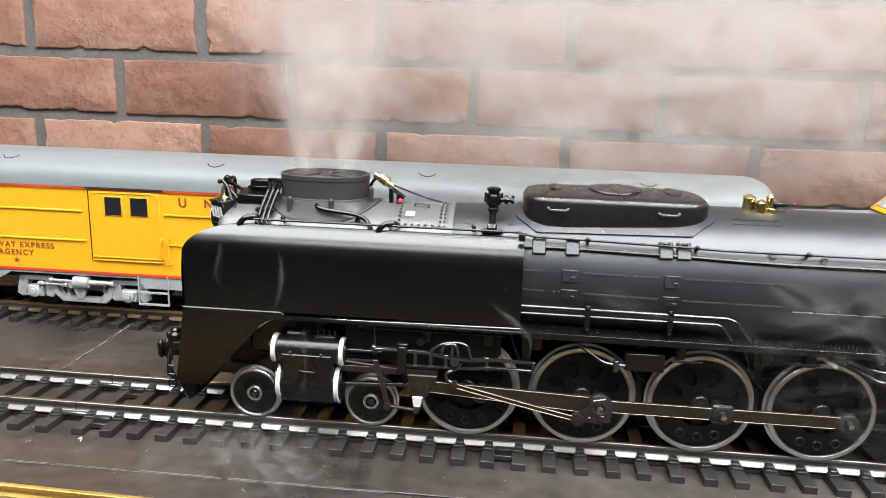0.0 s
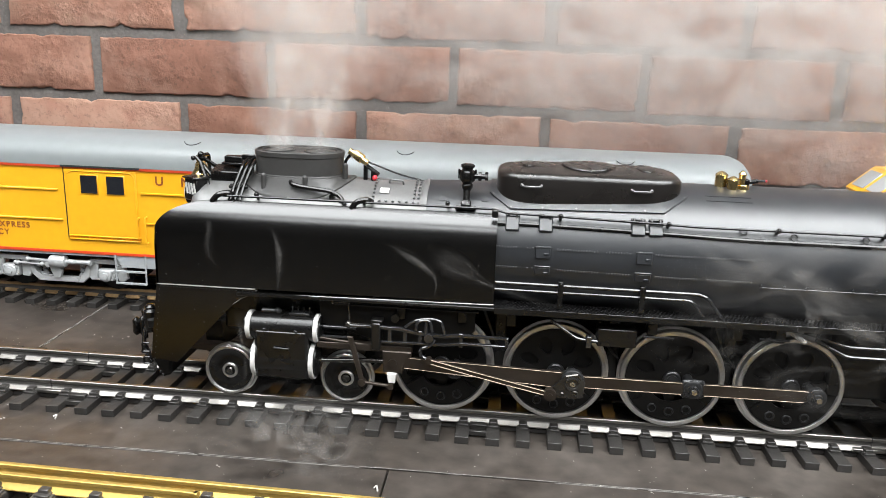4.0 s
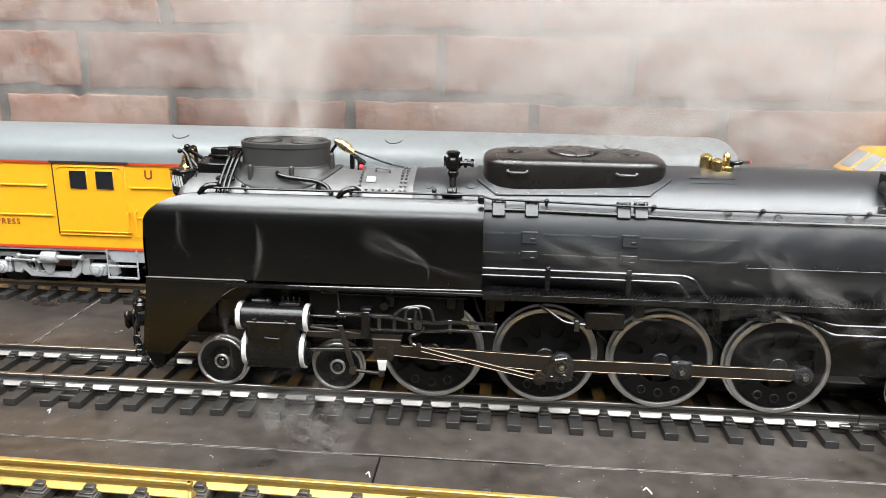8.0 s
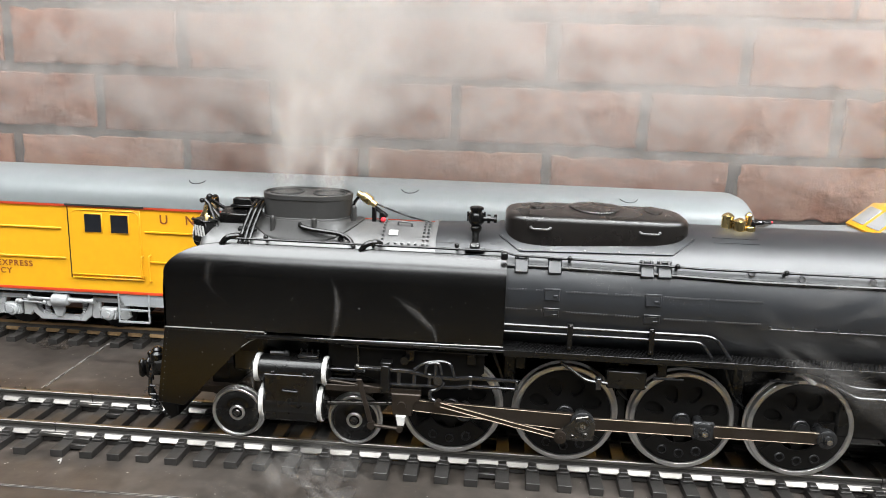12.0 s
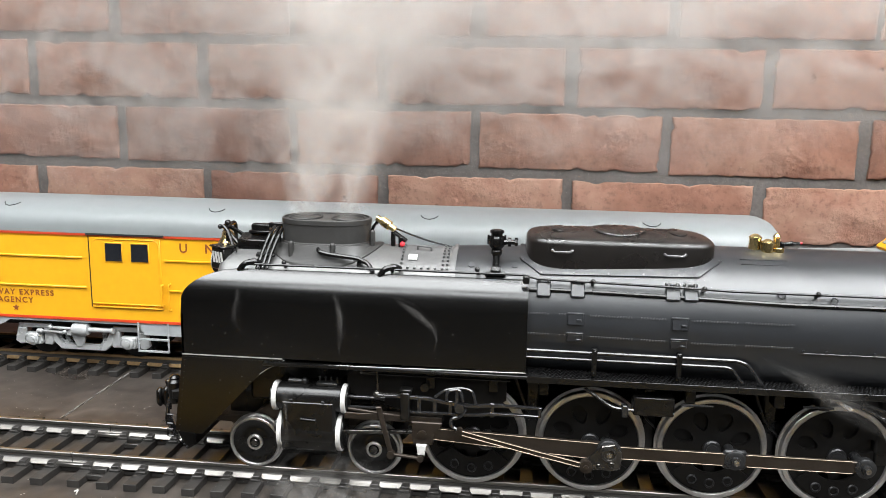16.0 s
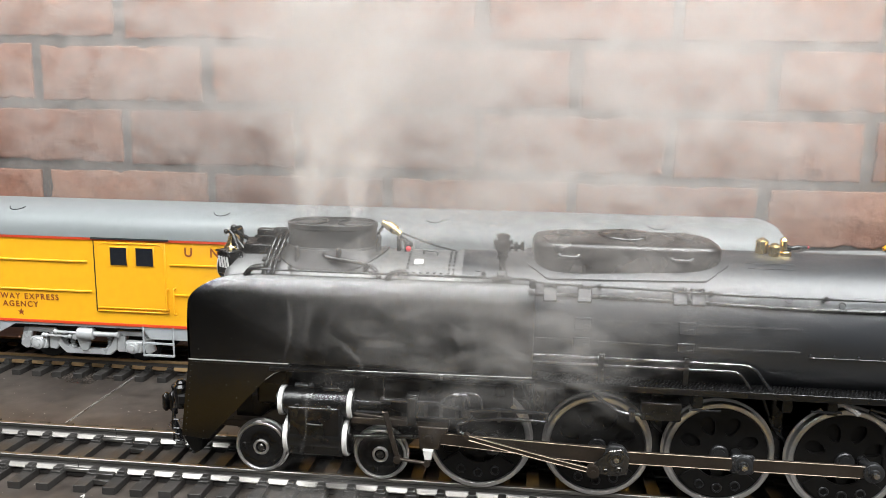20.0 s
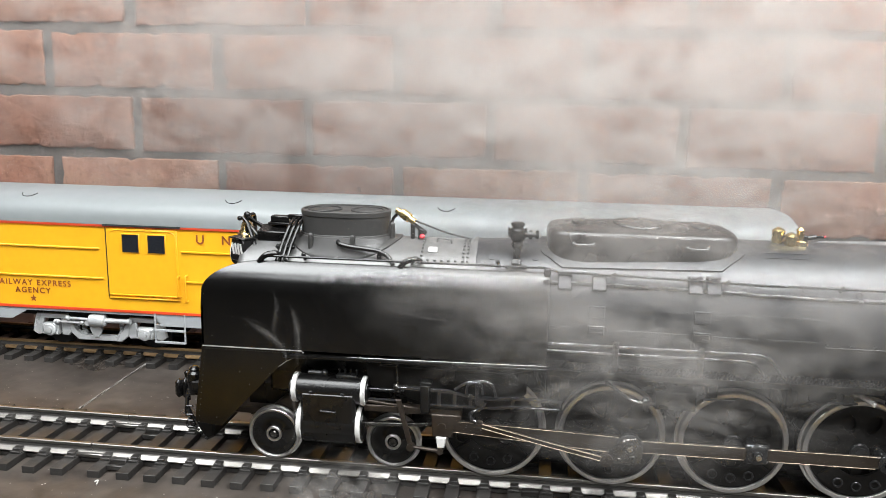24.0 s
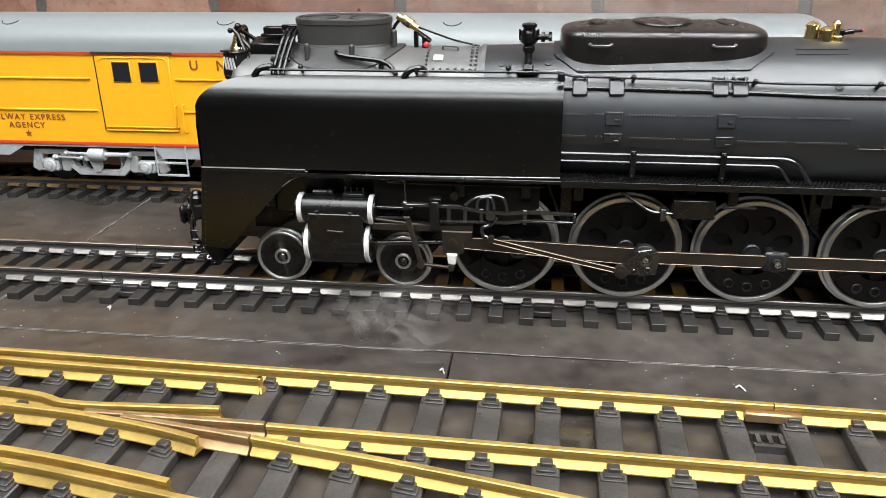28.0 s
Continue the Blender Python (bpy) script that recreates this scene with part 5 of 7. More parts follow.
# -- wheels --
def driver(x, s):
    R = 0.0321
    y = s * 0.0285
    bm = nb()
    lathe_y(bm, [(R - 0.0042, y - s * 0.0060), (R + 0.0014, y - s * 0.0062), (R + 0.0015, y - s * 0.0050), (R, y - s * 0.0044), (R, y - s * 0.0004), (R - 0.0005, y), (R - 0.0027, y), (R - 0.0034, y - s * 0.0008)], x, RT + R, 72)
    w = lpart("driving_wheel", bm, TYRE, "steel tyred black driving wheel")
    # box-pok centre: a dished disc with eight drop-shaped openings
    bm = nb()
    zc, n = RT + R, 24
    for q in range(8):
        mid = 2 * math.pi * (q + 0.5) / 8
        rings = []
        for kind in range(4):
            ring = []
            for k in range(n):
                t = 2 * math.pi * k / n
                c, d = math.cos(t), math.sin(t)
                if kind == 0:
                    m1 = max(abs(c), abs(d))
                    rr, ang = 0.0170 + 0.0120 * c / m1, mid + math.pi / 8 * d / m1
                else:
                    g = 0.0 if kind < 3 else 0.0003
                    rr = 0.0180 + (0.0062 - g) * c
                    ang = mid + (0.0040 - g) * (1 + 0.25 * c) * d / rr
                yy = y - s * (0.0010 + 0.0010 * math.sin(math.pi * (rr - 0.005) / 0.024) + (0.0, 0.0, 0.0006, 0.0040)[kind])
                ring.append(bm.verts.new((x + rr * math.cos(ang), yy, zc + rr * math.sin(ang))))
            rings.append(ring)
        for a, b in zip(rings, rings[1:]):
            for k in range(n):
                j = (k + 1) % n
                bm.faces.new((a[k], a[j], b[j], b[k]))
    bmesh.ops.remove_doubles(bm, verts=bm.verts, dist=0.00005)
    lathe_y(bm, [(0.0290, y - s * 0.0046), (0.0290, y - s * 0.0050), (0.0040, y - s * 0.0050)], x, zc, 48)
    lpart("wheel_centre", bm, WHEELBLACK, "black box-spoke wheel centre", w)
    bm = nb()
    lathe_y(bm, [(0.0055, y - s * 0.004), (0.0055, y + s * 0.0006), (0.0048, y + s * 0.0012), (0.0034, y + s * 0.0012), (0.0034, y + s * 0.0020), (0.0005, y + s * 0.0020)], x, RT + R, 28)
    lpart("hub", bm, DARKSTEEL, "grey axle end", w)
    bm = nb()
    outl = [(x + rr * math.cos(radians(a)), RT + R + rr * math.sin(radians(a))) for rr, aa in ((0.0272, range(215, 326, 10)), (0.0150, range(325, 214, -10))) for a in aa]
    prism(bm, outl, min(y - s * 0.0012, y + s * 0.0006), max(y - s * 0.0012, y + s * 0.0006), 0.0)
    lpart("counterweight", bm, WHEELBLACK, "", w)
    for dx in (-0.0105, 0.0, 0.0105):
        bm = nb()
        lathe_y(bm, [(0.0030, y), (0.0032, y + s * 0.0008), (0.0028, y + s * 0.0014), (0.0021, y + s * 0.0014), (0.0019, y + s * 0.0004), (0.0002, y + s * 0.0004)], x + dx, AZ - 0.0215 + abs(dx) * 0.18, 20)
        lpart("weight_plug", bm, DARKSTEEL, "", w)
    bm = nb()
    rod(bm, (x, y - s * 0.004, AZ), (x, 0, AZ), 0.004, 14)
    lpart("axle", bm, BLACK, "", w)


DRV = (-0.0725, 0.0, 0.0723, 0.1445)
for x in DRV:
    for s in (-1, 1):
        driver(x, s)


def small_wheel(x, s, R=0.0168):
    y = s * 0.0265
    bm = nb()
    lathe_y(bm, [(R - 0.003, y - s * 0.0052), (R + 0.0012, y - s * 0.0054), (R + 0.0013, y - s * 0.0042), (R, y - s * 0.0036), (R, y - s * 0.0003), (R - 0.0004, y), (R - 0.0014, y), (R - 0.0020, y - s * 0.0008)], x, RT + R, 56)
    w = lpart("pilot_wheel", bm, TYRE, "small steel-rimmed pilot wheel")
    bm = nb()
    lathe_y(bm, [(R - 0.0016, y - s * 0.0040), (R - 0.0018, y - s * 0.0010), (R - 0.0040, y - s * 0.0020), (0.0080, y - s * 0.0024), (0.0060, y - s * 0.0014), (0.0052, y - s * 0.0012), (0.0005, y - s * 0.0012)], x, RT + R, 48)
    lpart("wheel_disc", bm, BLACK, "", w)
    bm = nb()
    lathe_y(bm, [(0.0040, y - s * 0.0016), (0.0052, y - s * 0.0012), (0.0052, y), (0.0046, y + s * 0.0004), (0.0036, y + s * 0.0003), (0.0036, y - s * 0.0010)], x, RT + R, 32)
    lpart("hub_ring", bm, TYRE, "", w)
    bm = nb()
    lathe_y(bm, [(0.0024, y - s * 0.002), (0.0024, y + s * 0.0006), (0.0018, y + s * 0.0012), (0.0004, y + s * 0.0012)], x, RT + R, 20)
    lpart("axle_end", bm, GEARSTEEL, "", w)


for x in (-0.2135, -0.1352):
    for s in (-1, 1):
        small_wheel(x, s)
    bm = nb()
    rod(bm, (x, -0.026, RT + 0.0168), (x, 0.026, RT + 0.0168), 0.0025, 12)
    lpart("pilot_axle", bm, BLACK)
bm = nb()
prism(bm, [(-0.2430, 0.0450), (-0.2180, 0.0450), (-0.2100, 0.0520), (-0.2020, 0.0560), (-0.1450, 0.0500), (-0.1250, 0.0500), (-0.1250, 0.0430), (-0.2180, 0.0400), (-0.2430, 0.0405)], -0.0200, 0.0200, 0.0008)
lpart("pilot_truck_frame", bm, RODSTEEL, "brown-tinted pilot truck frame")
# trailing truck, just inside the view
for s in (-1, 1):
    bm = nb()
    prism(bm, [(0.204, 0.056), (0.222, 0.0640), (0.330, 0.0640), (0.330, 0.040), (0.300, 0.026), (0.214, 0.026), (0.206, 0.034)], min(s * 0.0440, s * 0.0380), max(s * 0.0440, s * 0.0380), 0.001)
    lpart("trailing_truck_side", bm, BLACK, "black cast trailing truck side")
for x in (0.232, 0.292):
    for s in (-1, 1):
        small_wheel(x, s)
    bm = nb()
    rod(bm, (x, -0.026, RT + 0.0168), (x, 0.026, RT + 0.0168), 0.0025, 12)
    lpart("trailing_axle", bm, BLACK)

# -- cylinders --
for s in (-1, 1):
    yv, yc = s * 0.0388, s * 0.0372
    bm = nb()
    rod(bm, (-0.1915, yv, 0.0686), (-0.1520, yv, 0.0686), 0.0086, 40)
    rod(bm, (-0.1890, yc, 0.0466), (-0.1550, yc, 0.0466), 0.0112, 40)
    prism(bm, [(-0.1888, 0.0366), (-0.1552, 0.0366), (-0.1552, 0.0690), (-0.1888, 0.0690)], min(s * 0.0478, s * 0.026), max(s * 0.0478, s * 0.026), 0.0016)
    box(bm, -0.1880, -0.1560, min(s * 0.010, s * 0.036), max(s * 0.010, s * 0.036), 0.040, 0.0760)
    cyl = lpart("cylinder", bm, BLACK, "satin black cylinder block")
    for xx, cz, r, yy in ((-0.1936, 0.0686, 0.0092, yv), (-0.1506, 0.0686, 0.0092, yv), (-0.1904, 0.0466, 0.0122, yc), (-0.1534, 0.0466, 0.0122, yc)):
        bm = nb()
        lathe_x(bm, [(r - 0.0012, xx - 0.0016), (r, xx - 0.0012), (r, xx + 0.0012), (r - 0.0012, xx + 0.0016)], yy, cz, 40)
        lpart("cylinder_head", bm, WHITE, "white enamelled head band", cyl)
        e = -1 if xx < -0.17 else 1
        bm = nb()
        lathe_x(bm, [(r - 0.0022, xx - e * 0.001), (r - 0.0018, xx + e * 0.0026), (0.004, xx + e * 0.0030), (0.0005, xx + e * 0.0030)], yy, cz, 32)
        lpart("head_cover", bm, BLACK, "", cyl)
    bm = nb()
    box(bm, -0.1680, -0.1550, s * 0.0388 - 0.003, s * 0.0388 + 0.003, 0.0768, 0.0788, 0.0004)
    for k in range(4):
        rod(bm, (-0.1665 + 0.0036 * k, s * 0.0388, 0.0788), (-0.1665 + 0.0036 * k, s * 0.0388, 0.0812), 0.0006, 8)
        ball(bm, (-0.1665 + 0.0036 * k, s * 0.0388, 0.0814), 0.0008, u=8, v=6)
    lpart("lubricator_plate", bm, DARKSTEEL, "", cyl)
    bm = nb()
    rod(bm, (-0.1860, s * 0.0388, 0.0785), (-0.1760, s * 0.0388, 0.0785), 0.0017, 10)
    ball(bm, (-0.1760, s * 0.0388, 0.0785), 0.0024, u=10, v=6)
    lpart("relief_valve", bm, DARKSTEEL, "", cyl)
    bm = nb()
    tube(bm, bent([(-0.1760, s * 0.0476, 0.0578), (-0.1760, s * 0.0490, 0.0578), (-0.1670, s * 0.0490, 0.0574), (-0.1670, s * 0.0476, 0.0574)], 0.0008), 0.0005, 6)
    for bx, bz in ((-0.1830, 0.0690), (-0.1820, 0.0692), (-0.1630, 0.0688), (-0.1622, 0.0685)):
        ball(bm, (bx, s * 0.0474, bz), 0.0008, u=8, v=6)
    lpart("jacket_handle", bm, PIPE, "", cyl)

# -- motion work on both sides: guides, crosshead and rods --
PX, PZ = 0.0093, 0.0015
for s in (-1, 1):
    def flat(bm, pts, y, h, t=0.0026, b=0.0004):
        """A bar of height h through points of (x, z) at distance y from the middle."""
        top = [(x, z + h / 2) for x, z in pts]
        bot = [(x, z - h / 2) for x, z in reversed(pts)]
        return prism(bm, top + bot, min(s * y, s * (y + t)), max(s * y, s * (y + t)), b)

    bm = nb()
    rod(bm, (-0.150, s * 0.0372, 0.0466), (-0.108, s * 0.0372, 0.0490), 0.0015, 12)
    lpart("piston_rod", bm, GEARSTEEL, "grey piston rod")
    bm = nb()
    rod(bm, (-0.149, s * 0.0388, 0.0700), (-0.126, s * 0.0388, 0.0700), 0.0013, 12)
    rod(bm, (-0.149, s * 0.0420, 0.0650), (-0.129, s * 0.0420, 0.0650), 0.0008, 8)
    lpart("valve_rod", bm, GLOSS, "glossy dark valve rod")
    bm = nb()
    flat(bm, [(-0.150, 0.0600), (-0.128, 0.0600), (-0.090, 0.0600)], 0.0385, 0.0040, 0.006)
    flat(bm, [(-0.148, 0.0640), (-0.118, 0.0610)], 0.0420, 0.0018, 0.002)
    lpart("guide_bar", bm, RODSTEEL, "brown steel crosshead guide")
    bm = nb()
    prism(bm, [(-0.1085, 0.0590), (-0.0900, 0.0590), (-0.0905, 0.0555), (-0.0950, 0.0535), (-0.0955, 0.0445), (-0.1075, 0.0445), (-0.1080, 0.0530)], min(s * 0.0390, s * 0.0455), max(s * 0.0390, s * 0.0455), 0.0006)
    rod(bm, (-0.1018, s * 0.0450, 0.0515), (-0.1018, s * 0.0472, 0.0515), 0.0026, 14)
    ch = lpart("crosshead", bm, RODSTEEL, "brown steel crosshead")
    bm = nb()
    prism(bm, [(-0.1052, 0.0450), (-0.0990, 0.0450), (-0.1000, 0.0385), (-0.1042, 0.0385)], min(s * 0.0440, s * 0.0475), max(s * 0.0440, s * 0.0475), 0.0004)
    lpart("shoe", bm, WHITE, "white painted crosshead shoe", ch)
    bm = nb()
    box(bm, -0.1150, -0.1095, min(s * 0.0385, s * 0.0480), max(s * 0.0385, s * 0.0480), 0.0600, 0.0775, 0.0006)
    box(bm, -0.1155, -0.1085, min(s * 0.0400, s * 0.0470), max(s * 0.0400, s * 0.0470), 0.0775, 0.0792, 0.0004)
    lpart("guide_yoke", bm, BLACK)
    bm = nb()
    flat(bm, [(-0.1290, 0.0745), (-0.1150, 0.0745), (-0.0980, 0.0745), (-0.0850, 0.0718), (-0.0700, 0.0706), (-0.0600, 0.0722), (-0.0320, 0.0718)], 0.0440, 0.0016, 0.0024)
    flat(bm, [(-0.1150, 0.0650), (-0.0700, 0.0655), (-0.0600, 0.0672), (-0.0320, 0.0668)], 0.0440, 0.0014, 0.0024)
    flat(bm, [(-0.0330, 0.0695), (-0.0310, 0.0695)], 0.0440, 0.0062, 0.0024)
    for gx in (-0.1040, -0.0945, -0.0850, -0.0600):
        flat(bm, [(gx - 0.0012, 0.0690), (gx + 0.0012, 0.0690)], 0.0440, 0.0090, 0.0020)
    lpart("valve_gear_frame", bm, GLOSS, "glossy black valve gear frame")
    bm = nb()
    tube(bm, bent([(-0.0945, s * 0.0455, 0.0755), (-0.0880, s * 0.0455, 0.0805), (-0.0780, s * 0.0455, 0.0820), (-0.0720, s * 0.0455, 0.0805), (-0.0700, s * 0.0455, 0.0725)], 0.005), 0.0010, 8)
    tube(bm, bent([(-0.0875, s * 0.0465, 0.0740), (-0.0870, s * 0.0465, 0.0800), (-0.0790, s * 0.0465, 0.0815), (-0.0775, s * 0.0465, 0.0740)], 0.004), 0.0010, 8)
    tube(bm, [(-0.0810, s * 0.0460, 0.0810), (-0.0815, s * 0.0460, 0.0700)], 0.0012, 8)
    rod(bm, (-0.0795, s * 0.0430, 0.0700), (-0.0795, s * 0.0485, 0.0700), 0.0028, 14)
    tube(bm, bent([(-0.0760, s * 0.046, 0.0690), (-0.0790, s * 0.046, 0.0640), (-0.0850, s * 0.046, 0.0620), (-0.0840, s * 0.046, 0.0570), (-0.0790, s * 0.046, 0.0555)], 0.003), 0.0012, 8)
    lpart("expansion_link", bm, GLOSS, "curved steel expansion link")
    bm = nb()
    flat(bm, [(-0.0795, 0.0562), (-0.0620, 0.0522), (-0.0330, 0.0458), (-0.0050, 0.0400)], 0.0488, 0.0030, 0.0018)
    rod(bm, (-0.0790, s * 0.0470, 0.0561), (-0.0790, s * 0.0512, 0.0561), 0.0022, 12)
    rod(bm, (-0.0040, s * 0.0470, 0.0397), (-0.0040, s * 0.0518, 0.0397), 0.0038, 16)
    rod(bm, (-0.0040, s * 0.0518, 0.0397), (-0.0040, s * 0.0528, 0.0397), 0.0016, 8)
    er = lpart("eccentric_rod", bm, RODSTEEL, "fluted brown eccentric rod")
    # thin light tubes draw the highlights along the rod's edges
    for dz in (-0.0013, 0.0013):
        bm = nb()
        tube(bm, [(-0.0785, s * 0.0507, 0.0560 + dz), (-0.0620, s * 0.0507, 0.0522 + dz), (-0.0330, s * 0.0507, 0.0458 + dz), (-0.0075, s * 0.0507, 0.0405 + dz)], 0.00030, 6)
        lpart("rod_edge", bm, RODEDGE, "painted highlight along the rod edge", er)
    # combination lever and union link by the front guide
    bm = nb()
    prism(bm, [(-0.1300, 0.0680), (-0.1266, 0.0680), (-0.1190, 0.0385), (-0.1220, 0.0385)], min(s * 0.0465, s * 0.0483), max(s * 0.0465, s * 0.0483), 0.0004)
    rod(bm, (-0.1205, s * 0.0455, 0.0382), (-0.1205, s * 0.0495, 0.0382), 0.0024, 12)
    rod(bm, (-0.1205, s * 0.0475, 0.0382), (-0.1025, s * 0.0475, 0.0366), 0.0011, 10)
    rod(bm, (-0.1025, s * 0.0455, 0.0366), (-0.1025, s * 0.0490, 0.0366), 0.0020, 12)
    lpart("combination_lever", bm, RODSTEEL, "slanted steel combination lever")
    bm = nb()
    tube(bm, [(-0.1395, s * 0.0430, 0.0880), (-0.1300, s * 0.0430, 0.0884), (-0.1297, s * 0.0430, 0.0770)], 0.0007, 6)
    ball(bm, (-0.1395, s * 0.0430, 0.0880), 0.0013, u=8, v=6)
    ball(bm, (-0.1300, s * 0.0430, 0.0884), 0.0013, u=8, v=6)
    ball(bm, (-0.1300, s * 0.0440, 0.0745), 0.0024, u=10, v=8)
    rod(bm, (-0.1290, s * 0.0440, 0.0745), (-0.1120, s * 0.0440, 0.0745), 0.0012, 8)
    lpart("lubricator_linkage", bm, GEARSTEEL, "thin grey linkage")
    # plate behind the gear, hung from the running board, for bracket and shade alike
    bm = nb()
    prism(bm, [(-0.1500, 0.0885), (-0.1500, 0.0720), (-0.1150, 0.0620), (-0.0640, 0.0620), (-0.0520, 0.0720), (-0.0520, 0.0885)], min(s * 0.0345, s * 0.0362), max(s * 0.0345, s * 0.0362), 0.0004)
    lpart("gear_shade_plate", bm, WHEELBLACK, "dull black plate for bracket and shade behind the valve gear")
    # main rod
    bm = nb()
    px2, pz2 = DRV[1] + PX, AZ + PZ
    prism(bm, [(-0.1045, 0.0545), (-0.0960, 0.0548), (px2 - 0.006, pz2 + 0.0048), (px2 + 0.004, pz2 + 0.0062), (px2 + 0.0075, pz2), (px2 + 0.004, pz2 - 0.0062), (px2 - 0.006, pz2 - 0.0052), (-0.0960, 0.0480), (-0.1045, 0.0486)], min(s * 0.0415, s * 0.0445), max(s * 0.0415, s * 0.0445), 0.0006)
    mr = lpart("main_rod", bm, RODSTEEL, "oily brown main rod")
    bm = nb()
    tube(bm, [(-0.0955, s * 0.0446, 0.0549), (px2 - 0.0065, s * 0.0446, pz2 + 0.0049)], 0.00022, 6)
    tube(bm, [(-0.0955, s * 0.0446, 0.0481), (px2 - 0.0065, s * 0.0446, pz2 - 0.0051)], 0.00022, 6)
    lpart("rod_edge", bm, RODEDGE, "painted highlight along the rod edge", mr)
    # side rods
    for a, b in zip(DRV, DRV[1:]):
        y = 0.0372 if a < -0.01 else 0.0425
        bm = nb()
        xa, xb = a + PX, b + PX
        prism(bm, [(xa, pz2 - 0.0036), (xb, pz2 - 0.0036), (xb, pz2 + 0.0036), (xa, pz2 + 0.0036)], min(s * y, s * (y + 0.0026)), max(s * y, s * (y + 0.0026)), 0.0005)
        sr = lpart("side_rod", bm, RODSTEEL, "oily brown side rod")
        bm = nb()
        for dz in (-0.0036, 0.0036):
            tube(bm, [(xa + 0.007, s * (y + 0.0027), pz2 + dz), (xb - 0.007, s * (y + 0.0027), pz2 + dz)], 0.00022, 6)
        lpart("rod_edge", bm, RODEDGE, "painted highlight along the rod edge", sr)
    for i, x in enumerate(DRV):
        bm = nb()
        y = 0.0425 if i else 0.0372
        rr = 0.0058 if i != 1 else 0.0075
        lathe_y(bm, [(rr, s * (y - 0.0003)), (rr, s * (y + 0.0034)), (rr - 0.0008, s * (y + 0.0040)), (rr * 0.5, s * (y + 0.0041)), (rr * 0.45, s * (y + 0.0060)), (0.0005, s * (y + 0.0062))], x + PX, pz2, 24)
        rod(bm, (x + PX, s * 0.0285, pz2), (x + PX, s * y, pz2), 0.0030, 14)
        if i == 2:
            boxm(bm, Matrix.Translation((x + PX, s * (y + 0.0014), pz2)), 0.0135, 0.0032, 0.0118, 0.0012)
        cp = lpart("crank_pin", bm, DARKSTEEL, "grey crank pin bearing")
        bm = nb()
        rod(bm, (x + PX, s * (y + 0.0058), pz2), (x + PX, s * (y + 0.0072), pz2), 0.0018, 6)
        lpart("pin_nut", bm, STEEL, "", cp)
    # eccentric crank
    bm = nb()
    prism(bm, [(px2 - 0.0045, pz2 + 0.0050), (px2 + 0.0030, pz2 + 0.0066), (px2 + 0.0075, pz2 + 0.0010), (px2 + 0.0068, pz2 - 0.0090), (px2 + 0.0010, pz2 - 0.0098), (-0.0045, pz2 - 0.0098), (-0.0068, pz2 - 0.0060), (-0.0030, pz2 - 0.0040)], min(s * 0.0468, s * 0.0490), max(s * 0.0468, s * 0.0490), 0.0005)
    for bx, bz, r in ((px2 + 0.0015, pz2 - 0.0058, 0.0020), (px2 - 0.006, pz2 - 0.0066, 0.0012), (px2, pz2 + 0.0005, 0.0046)):
        lathe_y(bm, [(r, s * 0.0488), (r, s * 0.0502), (r * 0.7, s * 0.0506), (r * 0.65, s * 0.0496), (0.0003, s * 0.0496)], bx, bz, 18)
    lpart("eccentric_crank", bm, GEARSTEEL, "grey eccentric crank")

# -- under the running board --
bm = nb()
box(bm, 0.0222, 0.0455, -0.0440, -0.0330, 0.0705, 0.0818, 0.0006)
lpart("air_tank", bm, BLACK, "plain black box under the board")
bm = nb()
tube(bm, bent([(-0.006, -0.0430, 0.0850), (0.010, -0.0430, 0.0740), (0.0225, -0.0430, 0.0732), (0.0455, -0.0430, 0.0722)], 0.004), 0.0010, 8)
box(bm, 0.0155, 0.0190, -0.0450, -0.0410, 0.0690, 0.0765, 0.0005)
lpart("reach_rod", bm, GLOSS, "glossy dark reach rod")
for x in (-0.098, -0.060, -0.03, 0.055, 0.105, 0.130):
    bm = nb()
    box(bm, x - 0.0030, x + 0.0030, -0.0400, -0.0300, 0.078, 0.0890, 0.0006)
    lpart("board_bracket", bm, BLACK)
for x0, x1, z in ((-0.14, -0.05, 0.0860), (0.050, 0.068, 0.0770), (0.118, 0.135, 0.0800)):
    bm = nb()
    tube(bm, [(x0, -0.040, z), (x1, -0.040, z)], 0.0008, 6)
    lpart("oil_pipe", bm, PIPE)
bm = nb()
rod(bm, (-0.1010, -0.0400, 0.0800), (-0.1010, -0.0440, 0.0800), 0.0026, 12)
lpart("bracket_pin", bm, BLACK)
for dz in (0.0, -0.0062):
    bm = nb()
    tube(bm, bent([(0.150, -0.0400, 0.0835 + dz * 0.3), (0.168, -0.0420, 0.0790 + dz), (0.30, -0.0420, 0.0790 + dz)], 0.004), 0.0011, 8)
    lpart("drain_pipe", bm, GLOSS, "glossy dark drain pipe")
bm = nb()
tube(bm, [(0.1340, -0.038, 0.0865), (0.1440, -0.041, 0.0800)], 0.0016, 8)
box(bm, 0.1310, 0.1370, -0.040, -0.036, 0.0840, 0.0880, 0.0006)
lpart("blowdown_cock", bm, WHITE, "pale metal cock")

# -- pilot and front coupler --
bm = nb()
prism(bm, [(-0.2640, 0.0660), (-0.2480, 0.0680), (-0.2480, 0.0600), (-0.2640, 0.0600)], -0.036, 0.036, 0.001)
prism(bm, [(-0.2645, 0.0600), (-0.2540, 0.0600), (-0.2540, 0.0250), (-0.2600, 0.0215), (-0.2665, 0.0330)], -0.026, 0.026, 0.0015)
pil = lpart("pilot", bm, WHEELBLACK, "dull black cast pilot")
bm = nb()
box(bm, -0.2800, -0.2640, -0.005, 0.005, 0.046, 0.0540, 0.0015)
